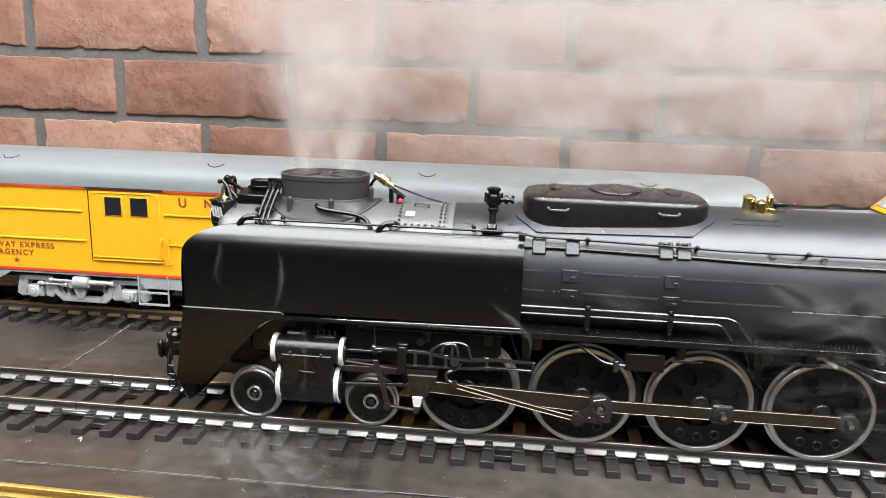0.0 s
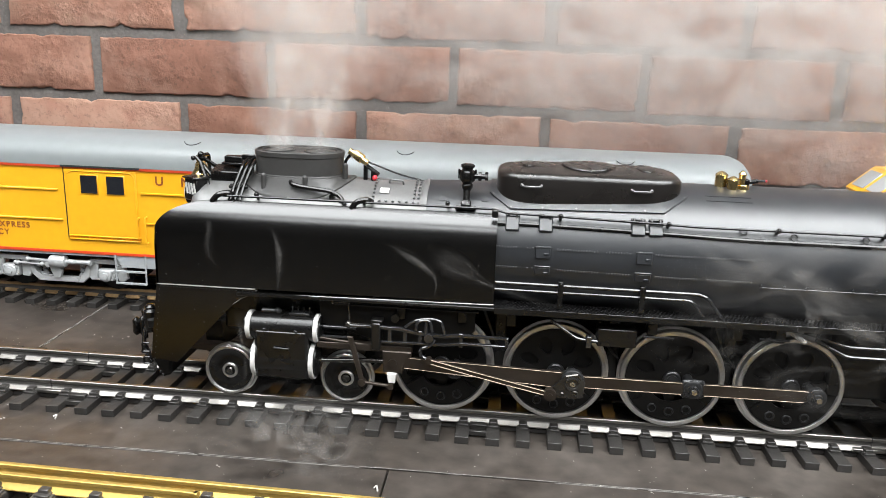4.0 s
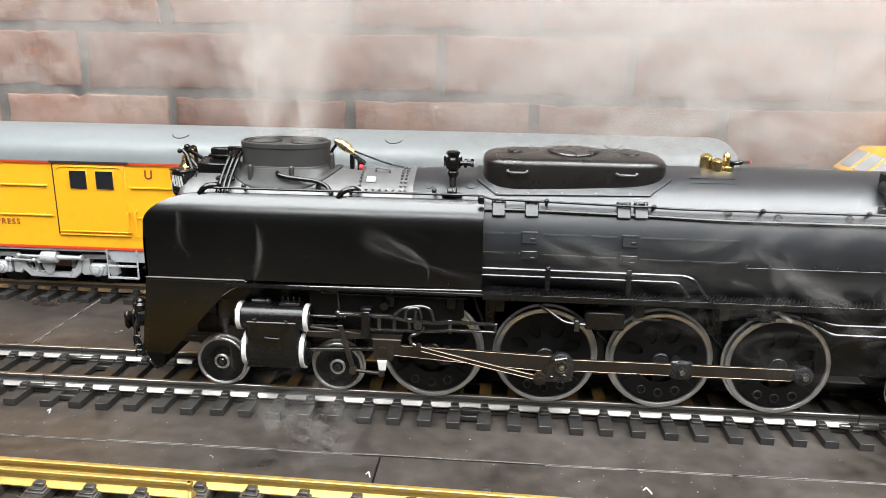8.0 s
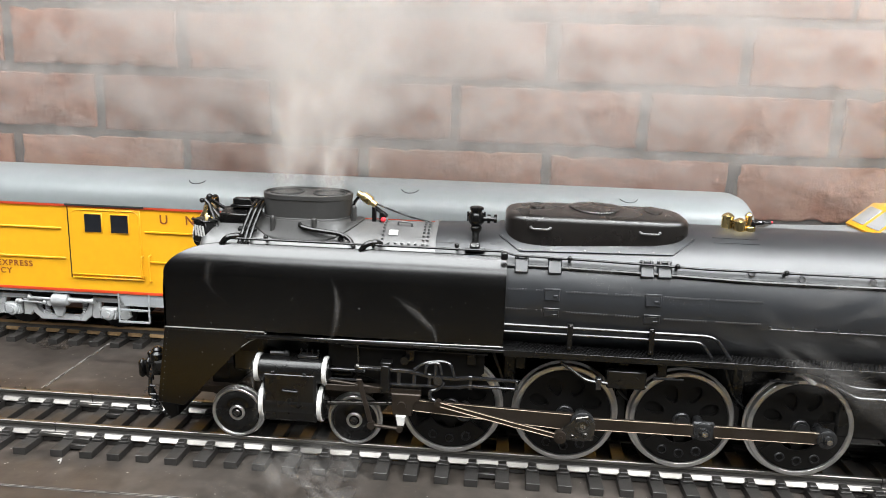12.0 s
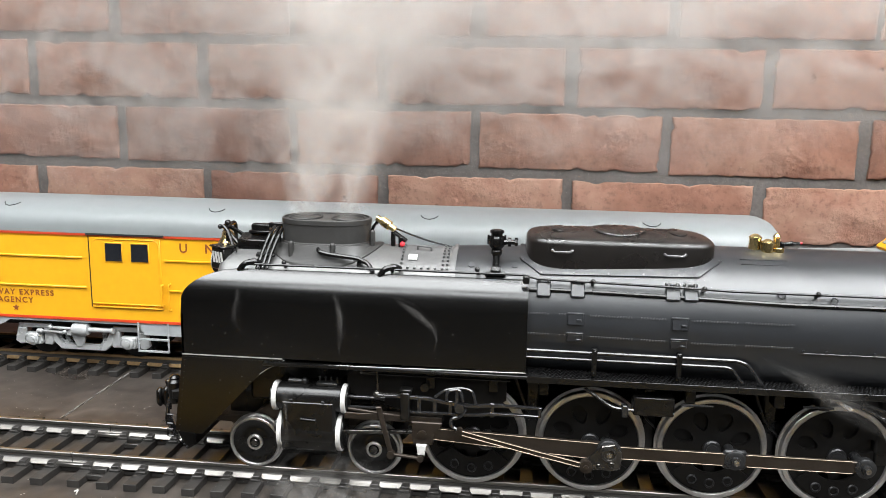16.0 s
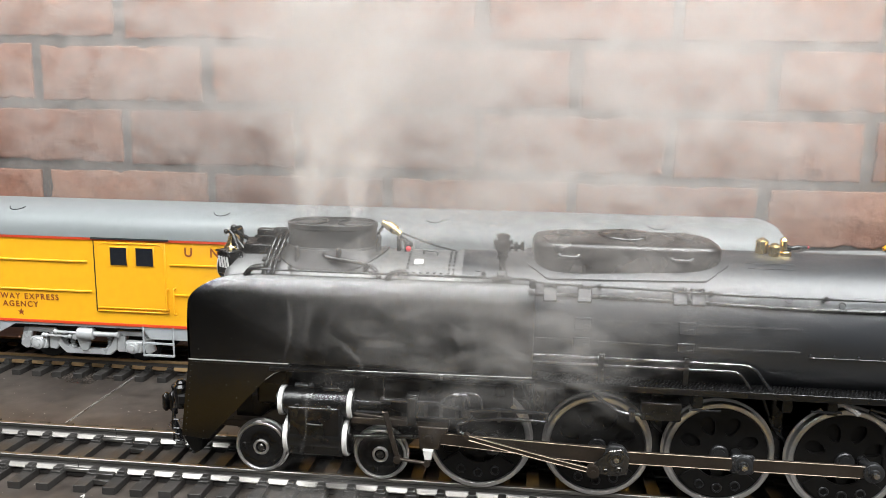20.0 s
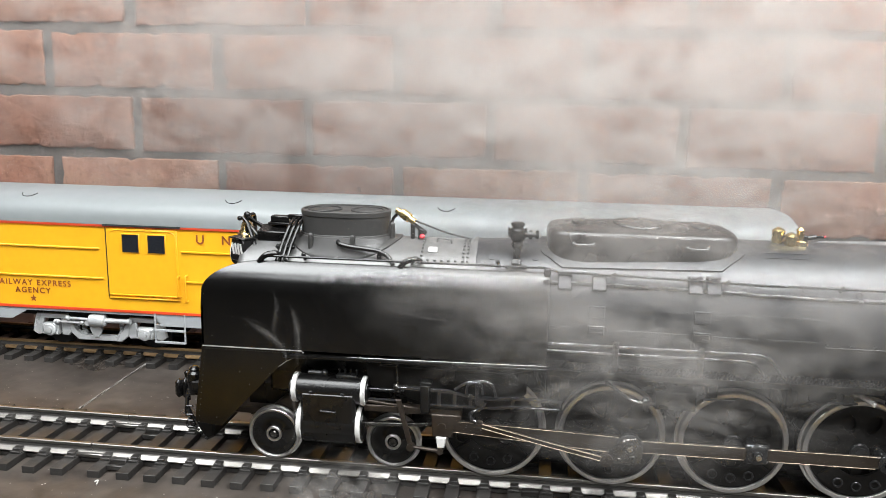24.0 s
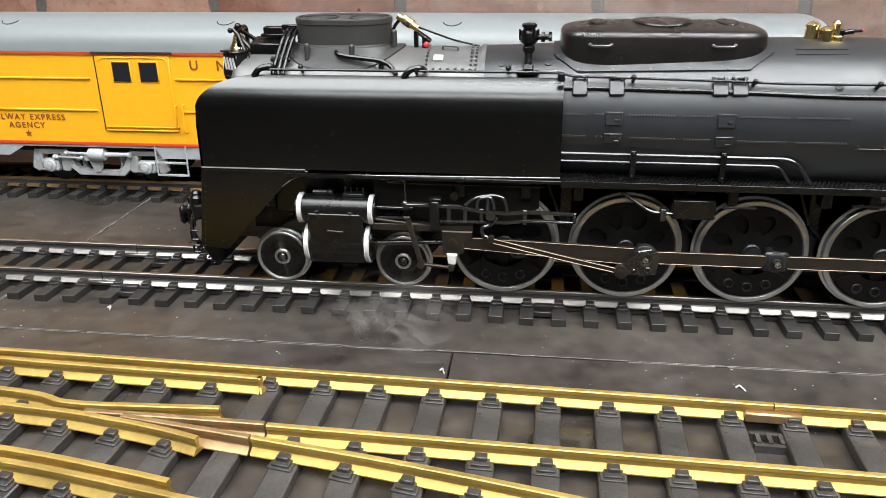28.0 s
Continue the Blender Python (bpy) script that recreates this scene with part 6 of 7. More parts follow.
box(bm, -0.2845, -0.2790, -0.009, 0.003, 0.0420, 0.0570, 0.0022)
box(bm, -0.2885, -0.2835, -0.010, -0.004, 0.0430, 0.0560, 0.0020)
box(bm, -0.2850, -0.2780, 0.002, 0.008, 0.0440, 0.0550, 0.0018)
rod(bm, (-0.2815, -0.004, 0.0400), (-0.2815, -0.004, 0.0590), 0.0016, 10)
ball(bm, (-0.2815, -0.004, 0.0592), 0.0021, u=10, v=8)
lpart("coupler", bm, BLACK, "black knuckle coupler", pil)
for dy, dx in ((-0.0230, 0.0), (-0.0160, -0.003)):
    bm = nb()
    tube(bm, bent([(-0.2640 + dx, dy, 0.0560), (-0.2725 + dx, dy, 0.0530), (-0.2735 + dx, dy - 0.001, 0.0420), (-0.2690 + dx, dy - 0.002, 0.0330)], 0.003), 0.0013, 8)
    rod(bm, (-0.2694 + dx, dy - 0.002, 0.0345), (-0.2680 + dx, dy - 0.002, 0.0310), 0.0018, 10)
    rod(bm, (-0.2650 + dx, dy, 0.0556), (-0.2672 + dx, dy, 0.0552), 0.0022, 10)
    lpart("air_hose", bm, GLOSS, "black rubber air hose", pil)
bm = nb()
for k in range(9):
    ball(bm, (-0.2715 + 0.0016 * k, -0.0285, 0.0400 - 0.0019 * k), 0.0009, u=8, v=6)
lpart("chain", bm, DARKSTEEL, "short hanging chain", pil)
bm = nb()
tube(bm, bent([(-0.2660, -0.0310, 0.0475), (-0.2705, -0.0310, 0.0475), (-0.2705, -0.0310, 0.0415), (-0.2660, -0.0310, 0.0415)], 0.001), 0.0007, 6)
tube(bm, bent([(-0.2660, -0.0310, 0.0375), (-0.2700, -0.0310, 0.0375), (-0.2700, -0.0310, 0.0330), (-0.2660, -0.0310, 0.0330)], 0.001), 0.0007, 6)
lpart("step_iron", bm, BLACK, "", pil)
bm = nb()
lathe_z(bm, [(0.0036, 0.0560), (0.0040, 0.0600), (0.0046, 0.0640), (0.0046, 0.0700), (0.0030, 0.0716), (0.0034, 0.0728), (0.0022, 0.0742), (0.0004, 0.0746)], -0.2640, -0.0300, 18)
lpart("pilot_post", bm, BLACK, "", pil)

# ---- brick courses of the wall ----
PITCH, COURSE = 0.1945, 0.0672
rng = random.Random(21)


def brick_mesh(i):
    """One worn brick with ragged, chipped edges, its face towards -y."""
    r = random.Random(i)
    L, H, D = PITCH - 0.0102 + r.uniform(-0.003, 0.002), COURSE - 0.0094 + r.uniform(-0.0012, 0.0012), 0.010
    nx, nz = 38, 13
    base = [(-L / 2 + L * k / nx, -H / 2, 0, -1) for k in range(nx)] + [(L / 2, -H / 2 + H * k / nz, 1, 0) for k in range(nz)]
    base += [(L / 2 - L * k / nx, H / 2, 0, 1) for k in range(nx)] + [(-L / 2, H / 2 - H * k / nz, -1, 0) for k in range(nz)]
    n = len(base)
    wave = [r.uniform(0, 6.28) for _ in range(3)]
    bite = [0.0] * n
    for _ in range(r.randint(4, 8)):
        c, d = r.randrange(n), r.uniform(0.0008, 0.0030)
        for e, f in ((-1, 0.4), (0, 1.0), (1, r.uniform(0.3, 1.0))):
            bite[(c + e) % n] += d * f
    drop = [max(-0.0008, 0.00025 * math.sin(0.2 * k + wave[0]) + 0.0002 * math.sin(0.7 * k + wave[1]) + r.gauss(0, 0.00028)) + bite[k] for k in range(n)]
    lip = [r.uniform(0.0008, 0.0020) + 0.5 * bite[k] for k in range(n)]
    bm = nb()
    rings = []
    for depth, m in ((D, 0.0), (0.0016, 0.0), (0.0005, 0.45), (0.0, 1.3)):
        ring = []
        for k, (x, z, ux, uz) in enumerate(base):
            ins = drop[k] + lip[k] * m
            cx = 0.0 if ux else -x * 2 / L * min(ins, 0.003)
            cz = 0.0 if uz else -z * 2 / H * min(ins, 0.003)
            ring.append((x - ux * ins + cx, depth, z - uz * ins + cz))
        rings.append(ring)
    loft(bm, rings)
    return mesh_of("brick", bm, BRICK)


kinds = [brick_mesh(100 + i) for i in range(16)]
for c in range(-3, 8):
    zc = 0.1777 + COURSE * (c + 0.5)
    if zc > 0.75 or zc < -0.05:
        continue
    off = -0.488 if c % 2 == 0 else -0.391
    for k in range(-5, 9):
        xb = off + PITCH * (k + 0.5)
        if -1.3 < xb < 1.2:
            share("brick", rng.choice(kinds), wall_n, pose(xb + rng.uniform(-0.002, 0.002), 0.3310 + rng.uniform(-0.0006, 0.0006), zc + 0.0008 - 0.0024 * xb + rng.uniform(-0.0012, 0.0012), 0, rng.uniform(-0.4, 0.4), 0))
# dust on the boards
bm = nb()
rng = random.Random(4)
spots = [(rng.uniform(-0.6, 0.3), rng.choice((rng.uniform(-0.20, -0.06), rng.uniform(0.06, 0.14)))) for _ in range(26)]
for k in range(1100):
    x, y = rng.uniform(-0.65, 0.4), rng.choice((rng.uniform(-0.13, -0.05), rng.uniform(0.05, 0.14), rng.uniform(-0.2, 0.1)))
    if k % 3 == 0:
        cx, cy = rng.choice(spots)
        x, y = rng.gauss(cx, 0.007), rng.gauss(cy, 0.004)
    r = rng.choice((0.00012, 0.00015, 0.0002, 0.00025, 0.0003, 0.0004))
    bmesh.ops.create_icosphere(bm, subdivisions=1, radius=r, matrix=Matrix.Translation((x, y, r * 0.3)) @ Matrix.Diagonal((rng.uniform(0.7, 2), 1, 0.5, 1)))
for k in range(36):
    x, z = rng.uniform(-0.25, -0.045), rng.uniform(0.095, 0.128)
    bmesh.ops.create_icosphere(bm, subdivisions=1, radius=rng.choice((0.00012, 0.00016, 0.0002)), matrix=Matrix.Translation((x, -0.0441, z)))
solo("dust", bm, DUST, "pale dust specks on the black boards", "dust", kind="stuff")
for x, y, l in ((0.0550, -0.1050, 0.0022), (-0.3225, -0.0520, 0.0016), (-0.1010, -0.1050, 0.0014)):
    bm = nb()
    tube(bm, bent([(x - l, y, 0.0006), (x, y + 0.002, 0.0012), (x + l, y - 0.003, 0.0006)], 0.001), 0.0005, 6)
    solo("paint_chip", bm, DUST, "small white paint chip on the black board", "debris", group="chips on the board")

# ---- smoke: thin rigid veils that turn and drift ----
def smoke_material(name, strength, su, sv, edge, seed, lo=0.42, hi=0.72, base=0.0, twist=1.2, tone=0.55, soft=0.95):
    """A see-through veil, dense by its own drifting noise and thin towards its edges (u across, v along)."""
    m = bpy.data.materials.new(name)
    m.use_nodes = True
    nt = m.node_tree
    nt.nodes.clear()
    out = nt.nodes.new("ShaderNodeOutputMaterial")
    uv = nt.nodes.new("ShaderNodeUVMap")
    uv.uv_map = "UVMap"
    sep = nt.nodes.new("ShaderNodeSeparateXYZ")
    nt.links.new(uv.outputs[0], sep.inputs[0])

    def op(kind, a, b=None, c=None):
        n = nt.nodes.new("ShaderNodeMath")
        n.operation = kind
        for i, v in enumerate((a, b, c)):
            if v is None:
                continue
            if isinstance(v, (int, float)):
                n.inputs[i].default_value = v
            else:
                nt.links.new(v, n.inputs[i])
        return n.outputs[0]
    U, V = sep.outputs[0], sep.outputs[1]
    comb = nt.nodes.new("ShaderNodeCombineXYZ")
    nt.links.new(op("MULTIPLY", U, su), comb.inputs[0])
    nt.links.new(op("MULTIPLY", V, sv), comb.inputs[1])
    comb.inputs[2].default_value = seed
    big = nt.nodes.new("ShaderNodeTexNoise")
    big.inputs["Scale"].default_value, big.inputs["Detail"].default_value, big.inputs["Roughness"].default_value, big.inputs["Distortion"].default_value = 1.0, 5.0, 0.55, twist
    nt.links.new(comb.outputs[0], big.inputs["Vector"])
    mr = nt.nodes.new("ShaderNodeMapRange")
    mr.interpolation_type = "SMOOTHSTEP"
    mr.inputs[1].default_value, mr.inputs[2].default_value, mr.inputs[3].default_value = lo, hi, base
    nt.links.new(big.outputs[0], mr.inputs[0])

    def smooth(x, a, b):
        r = nt.nodes.new("ShaderNodeMapRange")
        r.interpolation_type = "SMOOTHSTEP"
        r.inputs[1].default_value, r.inputs[2].default_value = a, b
        nt.links.new(x, r.inputs[0])
        return r.outputs[0]
    if edge is None:
        du, dv = op("SUBTRACT", U, 0.5), op("SUBTRACT", V, 0.5)
        rad = op("MULTIPLY", op("SQRT", op("ADD", op("MULTIPLY", du, du), op("MULTIPLY", dv, dv))), 2.0)
        fu, fv = smooth(op("SUBTRACT", 1.0, rad), 0.0, soft), 1.0
    else:
        fu = op("MULTIPLY", smooth(U, 0.0, edge[0]), smooth(op("SUBTRACT", 1.0, U), 0.0, edge[1]))
        fv = op("MULTIPLY", smooth(V, 0.0, edge[2]), smooth(op("SUBTRACT", 1.0, V), 0.0, edge[3]))
    dens = mr.outputs[0]
    alpha = op("MULTIPLY", op("MULTIPLY", op("MULTIPLY", fu, fv), dens), strength)
    tr = nt.nodes.new("ShaderNodeBsdfTransparent")
    df = nt.nodes.new("ShaderNodeBsdfDiffuse")
    df.inputs["Color"].default_value = (tone, tone * 0.95, tone * 0.905, 1)
    back = nt.nodes.new("ShaderNodeBsdfTranslucent")
    back.inputs["Color"].default_value = (tone, tone * 0.95, tone * 0.905, 1)
    both = nt.nodes.new("ShaderNodeMixShader")
    both.inputs[0].default_value = 0.45
    nt.links.new(df.outputs[0], both.inputs[1])
    nt.links.new(back.outputs[0], both.inputs[2])
    mx = nt.nodes.new("ShaderNodeMixShader")
    nt.links.new(alpha, mx.inputs[0])
    nt.links.new(tr.outputs[0], mx.inputs[1])
    nt.links.new(both.outputs[0], mx.inputs[2])
    nt.links.new(mx.outputs[0], out.inputs[0])
    return m


def veil(name, rows, material, parent, label=""):
    """A sheet through rows of points, with u across and v along."""
    nv, nu = len(rows), len(rows[0])
    verts = [p for row in rows for p in row]
    faces = [(i * nu + j, i * nu + j + 1, (i + 1) * nu + j + 1, (i + 1) * nu + j) for i in range(nv - 1) for j in range(nu - 1)]
    me = bpy.data.meshes.new(name)
    me.from_pydata([tuple(v) for v in verts], [], faces)
    layer = me.uv_layers.new(name="UVMap")
    for poly in me.polygons:
        for li, vi in zip(poly.loop_indices, poly.vertices):
            layer.data[li].uv = ((vi % nu) / (nu - 1), (vi // nu) / (nv - 1))
        poly.use_smooth = True
    me.materials.append(material)
    ob = new(name, me)
    ob.parent = parent
    if label:
        ob["label"] = label
    return ob


def plume_rows(height, w0, w1, face, lean, phase, n=30, power=1.0, wob=0.005):
    """An upright soft-edged ribbon that widens as it climbs, turned by face degrees."""
    rows = []
    c, d = math.cos(radians(face)), math.sin(radians(face))
    for i in range(n + 1):
        v = i / n
        w = w0 + (w1 - w0) * v ** power
        cx = lean * v ** 1.4 + wob * math.sin(6 * v + phase) * v
        row = []
        for j in range(9):
            u = j / 8 - 0.5
            row.append((cx + w * u * c, w * u * d, height * v))
        rows.append(row)
    return rows


def puff(name, a, b, dome, material, parent, ripple=0.0, rings=8, seg=36):
    """A round, slightly domed bank of smoke of half-width a and half-height b."""
    verts, uvs, faces = [(0, -dome, 0)], [(0.5, 0.5)], []
    for i in range(1, rings + 1):
        r = i / rings
        for k in range(seg):
            t = 2 * math.pi * k / seg
            verts.append((a * r * math.cos(t), -dome * (1 - r * r) + ripple * r * math.sin(3 * t + 4 * r), b * r * math.sin(t)))
            uvs.append((0.5 + 0.5 * r * math.cos(t), 0.5 + 0.5 * r * math.sin(t)))
    for k in range(seg):
        faces.append((0, 1 + k, 1 + (k + 1) % seg))
    for i in range(rings - 1):
        for k in range(seg):
            p, q = 1 + i * seg, 1 + (i + 1) * seg
            faces.append((p + k, q + k, q + (k + 1) % seg, p + (k + 1) % seg))
    me = bpy.data.meshes.new(name)
    me.from_pydata(verts, [], faces)
    layer = me.uv_layers.new(name="UVMap")
    for poly in me.polygons:
        for li, vi in zip(poly.loop_indices, poly.vertices):
            layer.data[li].uv = uvs[vi]
        poly.use_smooth = True
    me.materials.append(material)
    ob = new(name, me)
    ob.parent = parent
    return ob


SMOKE = "smoke over the locomotive"
LEAN = ((0, 1), (5, 0), (8, -2), (12, 3), (16, 6), (20, 2), (24, 9), (25.6, 14), (27, 40), (28, 46))


def lean(t):
    """Degrees by which the smoke leans towards +x."""
    return float(np.interp(t, [p[0] for p in LEAN], [p[1] for p in LEAN]))


def away(t):
    """Metres by which the plumes have risen off the flues."""
    return float(np.interp(t, (22.4, 23.4, 24.2, 25.2), (0.0, 0.10, 0.32, 0.75)))


CHURN = []
DRIFT = []
RISE = []
rng = random.Random(33)
PUFFS = [smoke_material("rising_smoke", 0.24, 2.2, 2.2, None, 7.7 * k, 0.40, 0.62, 0.0, 1.3, 0.74, 0.9) for k in range(6)]
JETS = [smoke_material("steam_jet", 0.24, 1.6, 1.6, None, 3.3 * k, 0.30, 0.60, 0.2, 1.0, 0.80, 0.9) for k in range(3)]
for px, slot, lab in ((SX - 0.0132, 0.0, "pale grey smoke rising from the front flue"), (SX + 0.0132, 0.0013, "pale grey smoke rising from the rear flue")):
    pl = thing("smoke_plume", lab, "smoke", px, 0.0, 0.1735, group=SMOKE)
    for k in range(8):
        mt = smoke_material("smoke_veil", 0.19, 1.8, 4.6, (0.5, 0.5, 0.03, 0.45), 3.1 * k + px * 50, 0.40, 0.64, 0.05, 1.3, 0.70)
        ob = veil("smoke_ribbon", plume_rows(0.36, 0.019, 0.19 + 0.022 * (k % 4), 0, 0.026 * (k - 3.5) / 1.5, 2.1 * k, power=0.85, wob=0.008), mt, pl)
        ph = 2.0 * k + px * 90
        DRIFT.append((ob, [(0.4 * i, pose(0.0012 * math.sin(2.1 * i * 0.4 + ph), 0.0022 * (k - 3.5) + slot, 0.006 * math.sin(1.3 * i * 0.4 + ph) + away(0.4 * i), 0, min(12.0, lean(0.4 * i)) + 2.5 * math.sin(0.9 * i * 0.4 + ph), 0)) for i in range(71)]))
    for k in range(12):
        z = 0.026 + 0.022 * k
        r = 0.017 + 0.0082 * k
        mt = smoke_material("smoke_puff", 0.24, 2.4, 2.4, None, 5.3 * k + px * 70, 0.42, 0.62, 0.0, 1.4, 0.72)
        ob = puff("smoke_puff", r, r, 0.0005, mt, pl)
        CHURN.append((ob, 0.004 * (k % 3 - 1) * (1 + 0.25 * k), (-0.0085 - 0.0026 * k if k % 2 else 0.0085 + 0.0026 * k) + slot, z, 0.010 + 0.001 * k, 2.6 + 0.3 * k, 26 if k % 2 else -22, 1.7 * k + px * 40))
    # puffs that wait in the smokebox, climb out of the flue and gather under the ceiling
    for k in range(44):
        r = rng.uniform(0.024, 0.033)
        if k > 36 and k % 3:
            continue
        ob = puff("rising_puff", r, r * rng.uniform(0.9, 1.05), 0.0004, PUFFS[k % 6], pl, 0.0, 5, 24)
        RISE.append((ob, -1.6 + 0.66 * k + rng.uniform(-0.15, 0.15), 0.0, rng.uniform(-0.012, 0.012) + slot, rng.uniform(-0.35, 0.35), rng.uniform(0, 360), rng.choice((-1, 1)) * rng.uniform(12, 30), 1.0))
jet = thing("steam_wisp", "short jets of white steam blown from the whistle", "smoke", -0.1330, 0.0, 0.1735, group=SMOKE)
for t0, t1, step in ((11.2, 12.6, 0.14), (16.6, 18.6, 0.11), (21.2, 21.8, 0.15)):
    for k in range(int((t1 - t0) / step)):
        r = rng.uniform(0.010, 0.019)
        ob = puff("steam_puff", r, r * 1.1, 0.0003, JETS[k % 3], jet, 0.0, 5, 24)
        RISE.append((ob, t0 + step * k, 0.0, rng.uniform(-0.006, 0.002), rng.uniform(-0.10, 0.14), rng.uniform(0, 360), rng.choice((-1, 1)) * 25, 1.3))

# banks of haze that drift along the wall: half-width, half-height, strength, depth, and (time, x, z)
haze = thing("smoke_haze", "thin drifting smoke haze before the brick wall", "smoke", 0, 0, 0, group=SMOKE)
for a, b, st, y, seed, rows in (
        (0.42, 0.20, 0.27, 0.265, 1.3, ((0, -0.98, 0.48), (4, -0.85, 0.42), (7, -0.55, 0.37), (9, -0.34, 0.30), (12, -0.38, 0.31), (14.5, -0.48, 0.40), (16, -0.40, 0.365), (17, -0.37, 0.345), (18, -0.34, 0.345), (20, -0.38, 0.32), (24, -0.34, 0.33), (26, -0.45, 0.36), (28, -0.60, 0.40))),
        (0.44, 0.20, 0.28, 0.245, 4.7, ((0, 0.04, 0.315), (3, 0.04, 0.33), (6, 0.10, 0.33), (9, -0.02, 0.29), (12, 0.06, 0.32), (14.5, 0.0, 0.44), (16, -0.06, 0.47), (18, -0.10, 0.37), (20, 0.02, 0.32), (24, 0.00, 0.32), (26, 0.0, 0.34), (28, 0.02, 0.30))),
        (0.42, 0.20, 0.29, 0.225, 7.9, ((0, 0.34, 0.34), (3, 0.34, 0.32), (6, 0.30, 0.33), (9, 0.26, 0.28), (12, 0.38, 0.32), (14.5, 0.44, 0.40), (16, 0.40, 0.46), (18, 0.56, 0.46), (20, 0.47, 0.42), (24, 0.36, 0.36), (26, 0.36, 0.38), (28, 0.42, 0.32))),
        (0.46, 0.21, 0.23, 0.205, 11.3, ((0, 0.20, 0.66), (6, 0.15, 0.52), (9, 0.02, 0.33), (12, -0.22, 0.38), (14.5, -0.30, 0.56), (16, -0.28, 0.52), (18, -0.20, 0.40), (20, -0.12, 0.33), (24, -0.08, 0.35), (26, 0.0, 0.46), (28, 0.05, 0.55))),
        (0.22, 0.080, 0.13, -0.056, 19.4, ((0, 0.06, 0.34), (6, 0.05, 0.36), (12, 0.08, 0.36), (16, 0.10, 0.33), (18, -0.02, 0.25), (20, -0.05, 0.205), (22, 0.0, 0.195), (24, 0.04, 0.185), (26, 0.06, 0.23), (28, 0.08, 0.30))),
        (0.32, 0.15, 0.21, 0.120, 15.1, ((0, 0.02, 0.31), (3, 0.04, 0.34), (6, 0.10, 0.36), (8, 0.12, 0.28), (9, 0.06, 0.29), (12, -0.12, 0.33), (16, -0.04, 0.36), (18, -0.10, 0.33), (20, -0.02, 0.30), (24, 0.05, 0.29), (26, 0.05, 0.36), (28, 0.08, 0.40)))):
    for k in range(4):
        mt = smoke_material("haze", min(0.24, st), 5.5 + 1.2 * k, 3.4 + 0.8 * k, None, seed + 1.7 * k, 0.40, 0.63, 0.05, 1.7, 0.62, 0.7)
        ob = puff("haze_bank", a, b, 0.003, mt, haze, 0.0006, 10, 48)
        sway = 0.010 * (k - 1.5)
        DRIFT.append((ob, [(t, pose(dx + sway * math.sin(0.8 * t + k), y + 0.005 * (k - 1.5), dz - 0.035 + 0.006 * math.sin(1.1 * t + 2 * k))) for t, dx, dz in rows]))


def wisp(name, path, width, material, parent):
    """A narrow soft ribbon along a path in the xz plane, turning a little as it goes."""
    pts = [Vector(p) for p in path]
    rows = []
    for i, p in enumerate(pts):
        d = pts[min(i + 1, len(pts) - 1)] - pts[max(i - 1, 0)]
        nrm = Vector((-d.z, 0, d.x))
        nrm.normalize()
        w = width * (0.7 + 0.5 * math.sin(2.7 * i / len(pts) * 3 + width * 900))
        tilt = 0.5 * math.sin(5 * i / len(pts))
        rows.append([p + nrm * (w * (j / 6 - 0.5)) + Vector((0, tilt * w * (j / 6 - 0.5), 0)) for j in range(7)])
    return veil(name, rows, material, parent)


def curl(x0, z0, x1, z1, amp, turns, ph, n=36):
    """A path from one point to another that sways and loops over."""
    out = []
    for i in range(n + 1):
        v = i / n
        s = math.sin(2 * math.pi * turns * v + ph)
        c = math.cos(2 * math.pi * turns * v + ph)
        out.append((x0 + (x1 - x0) * v + amp * s * (0.5 + 0.5 * v), 0.003 * c, z0 + (z1 - z0) * v + 0.15 * amp * c))
    return out


low = thing("low_smoke", "thin curls of smoke drifting down the locomotive side", "smoke", 0, 0, 0, group=SMOKE)
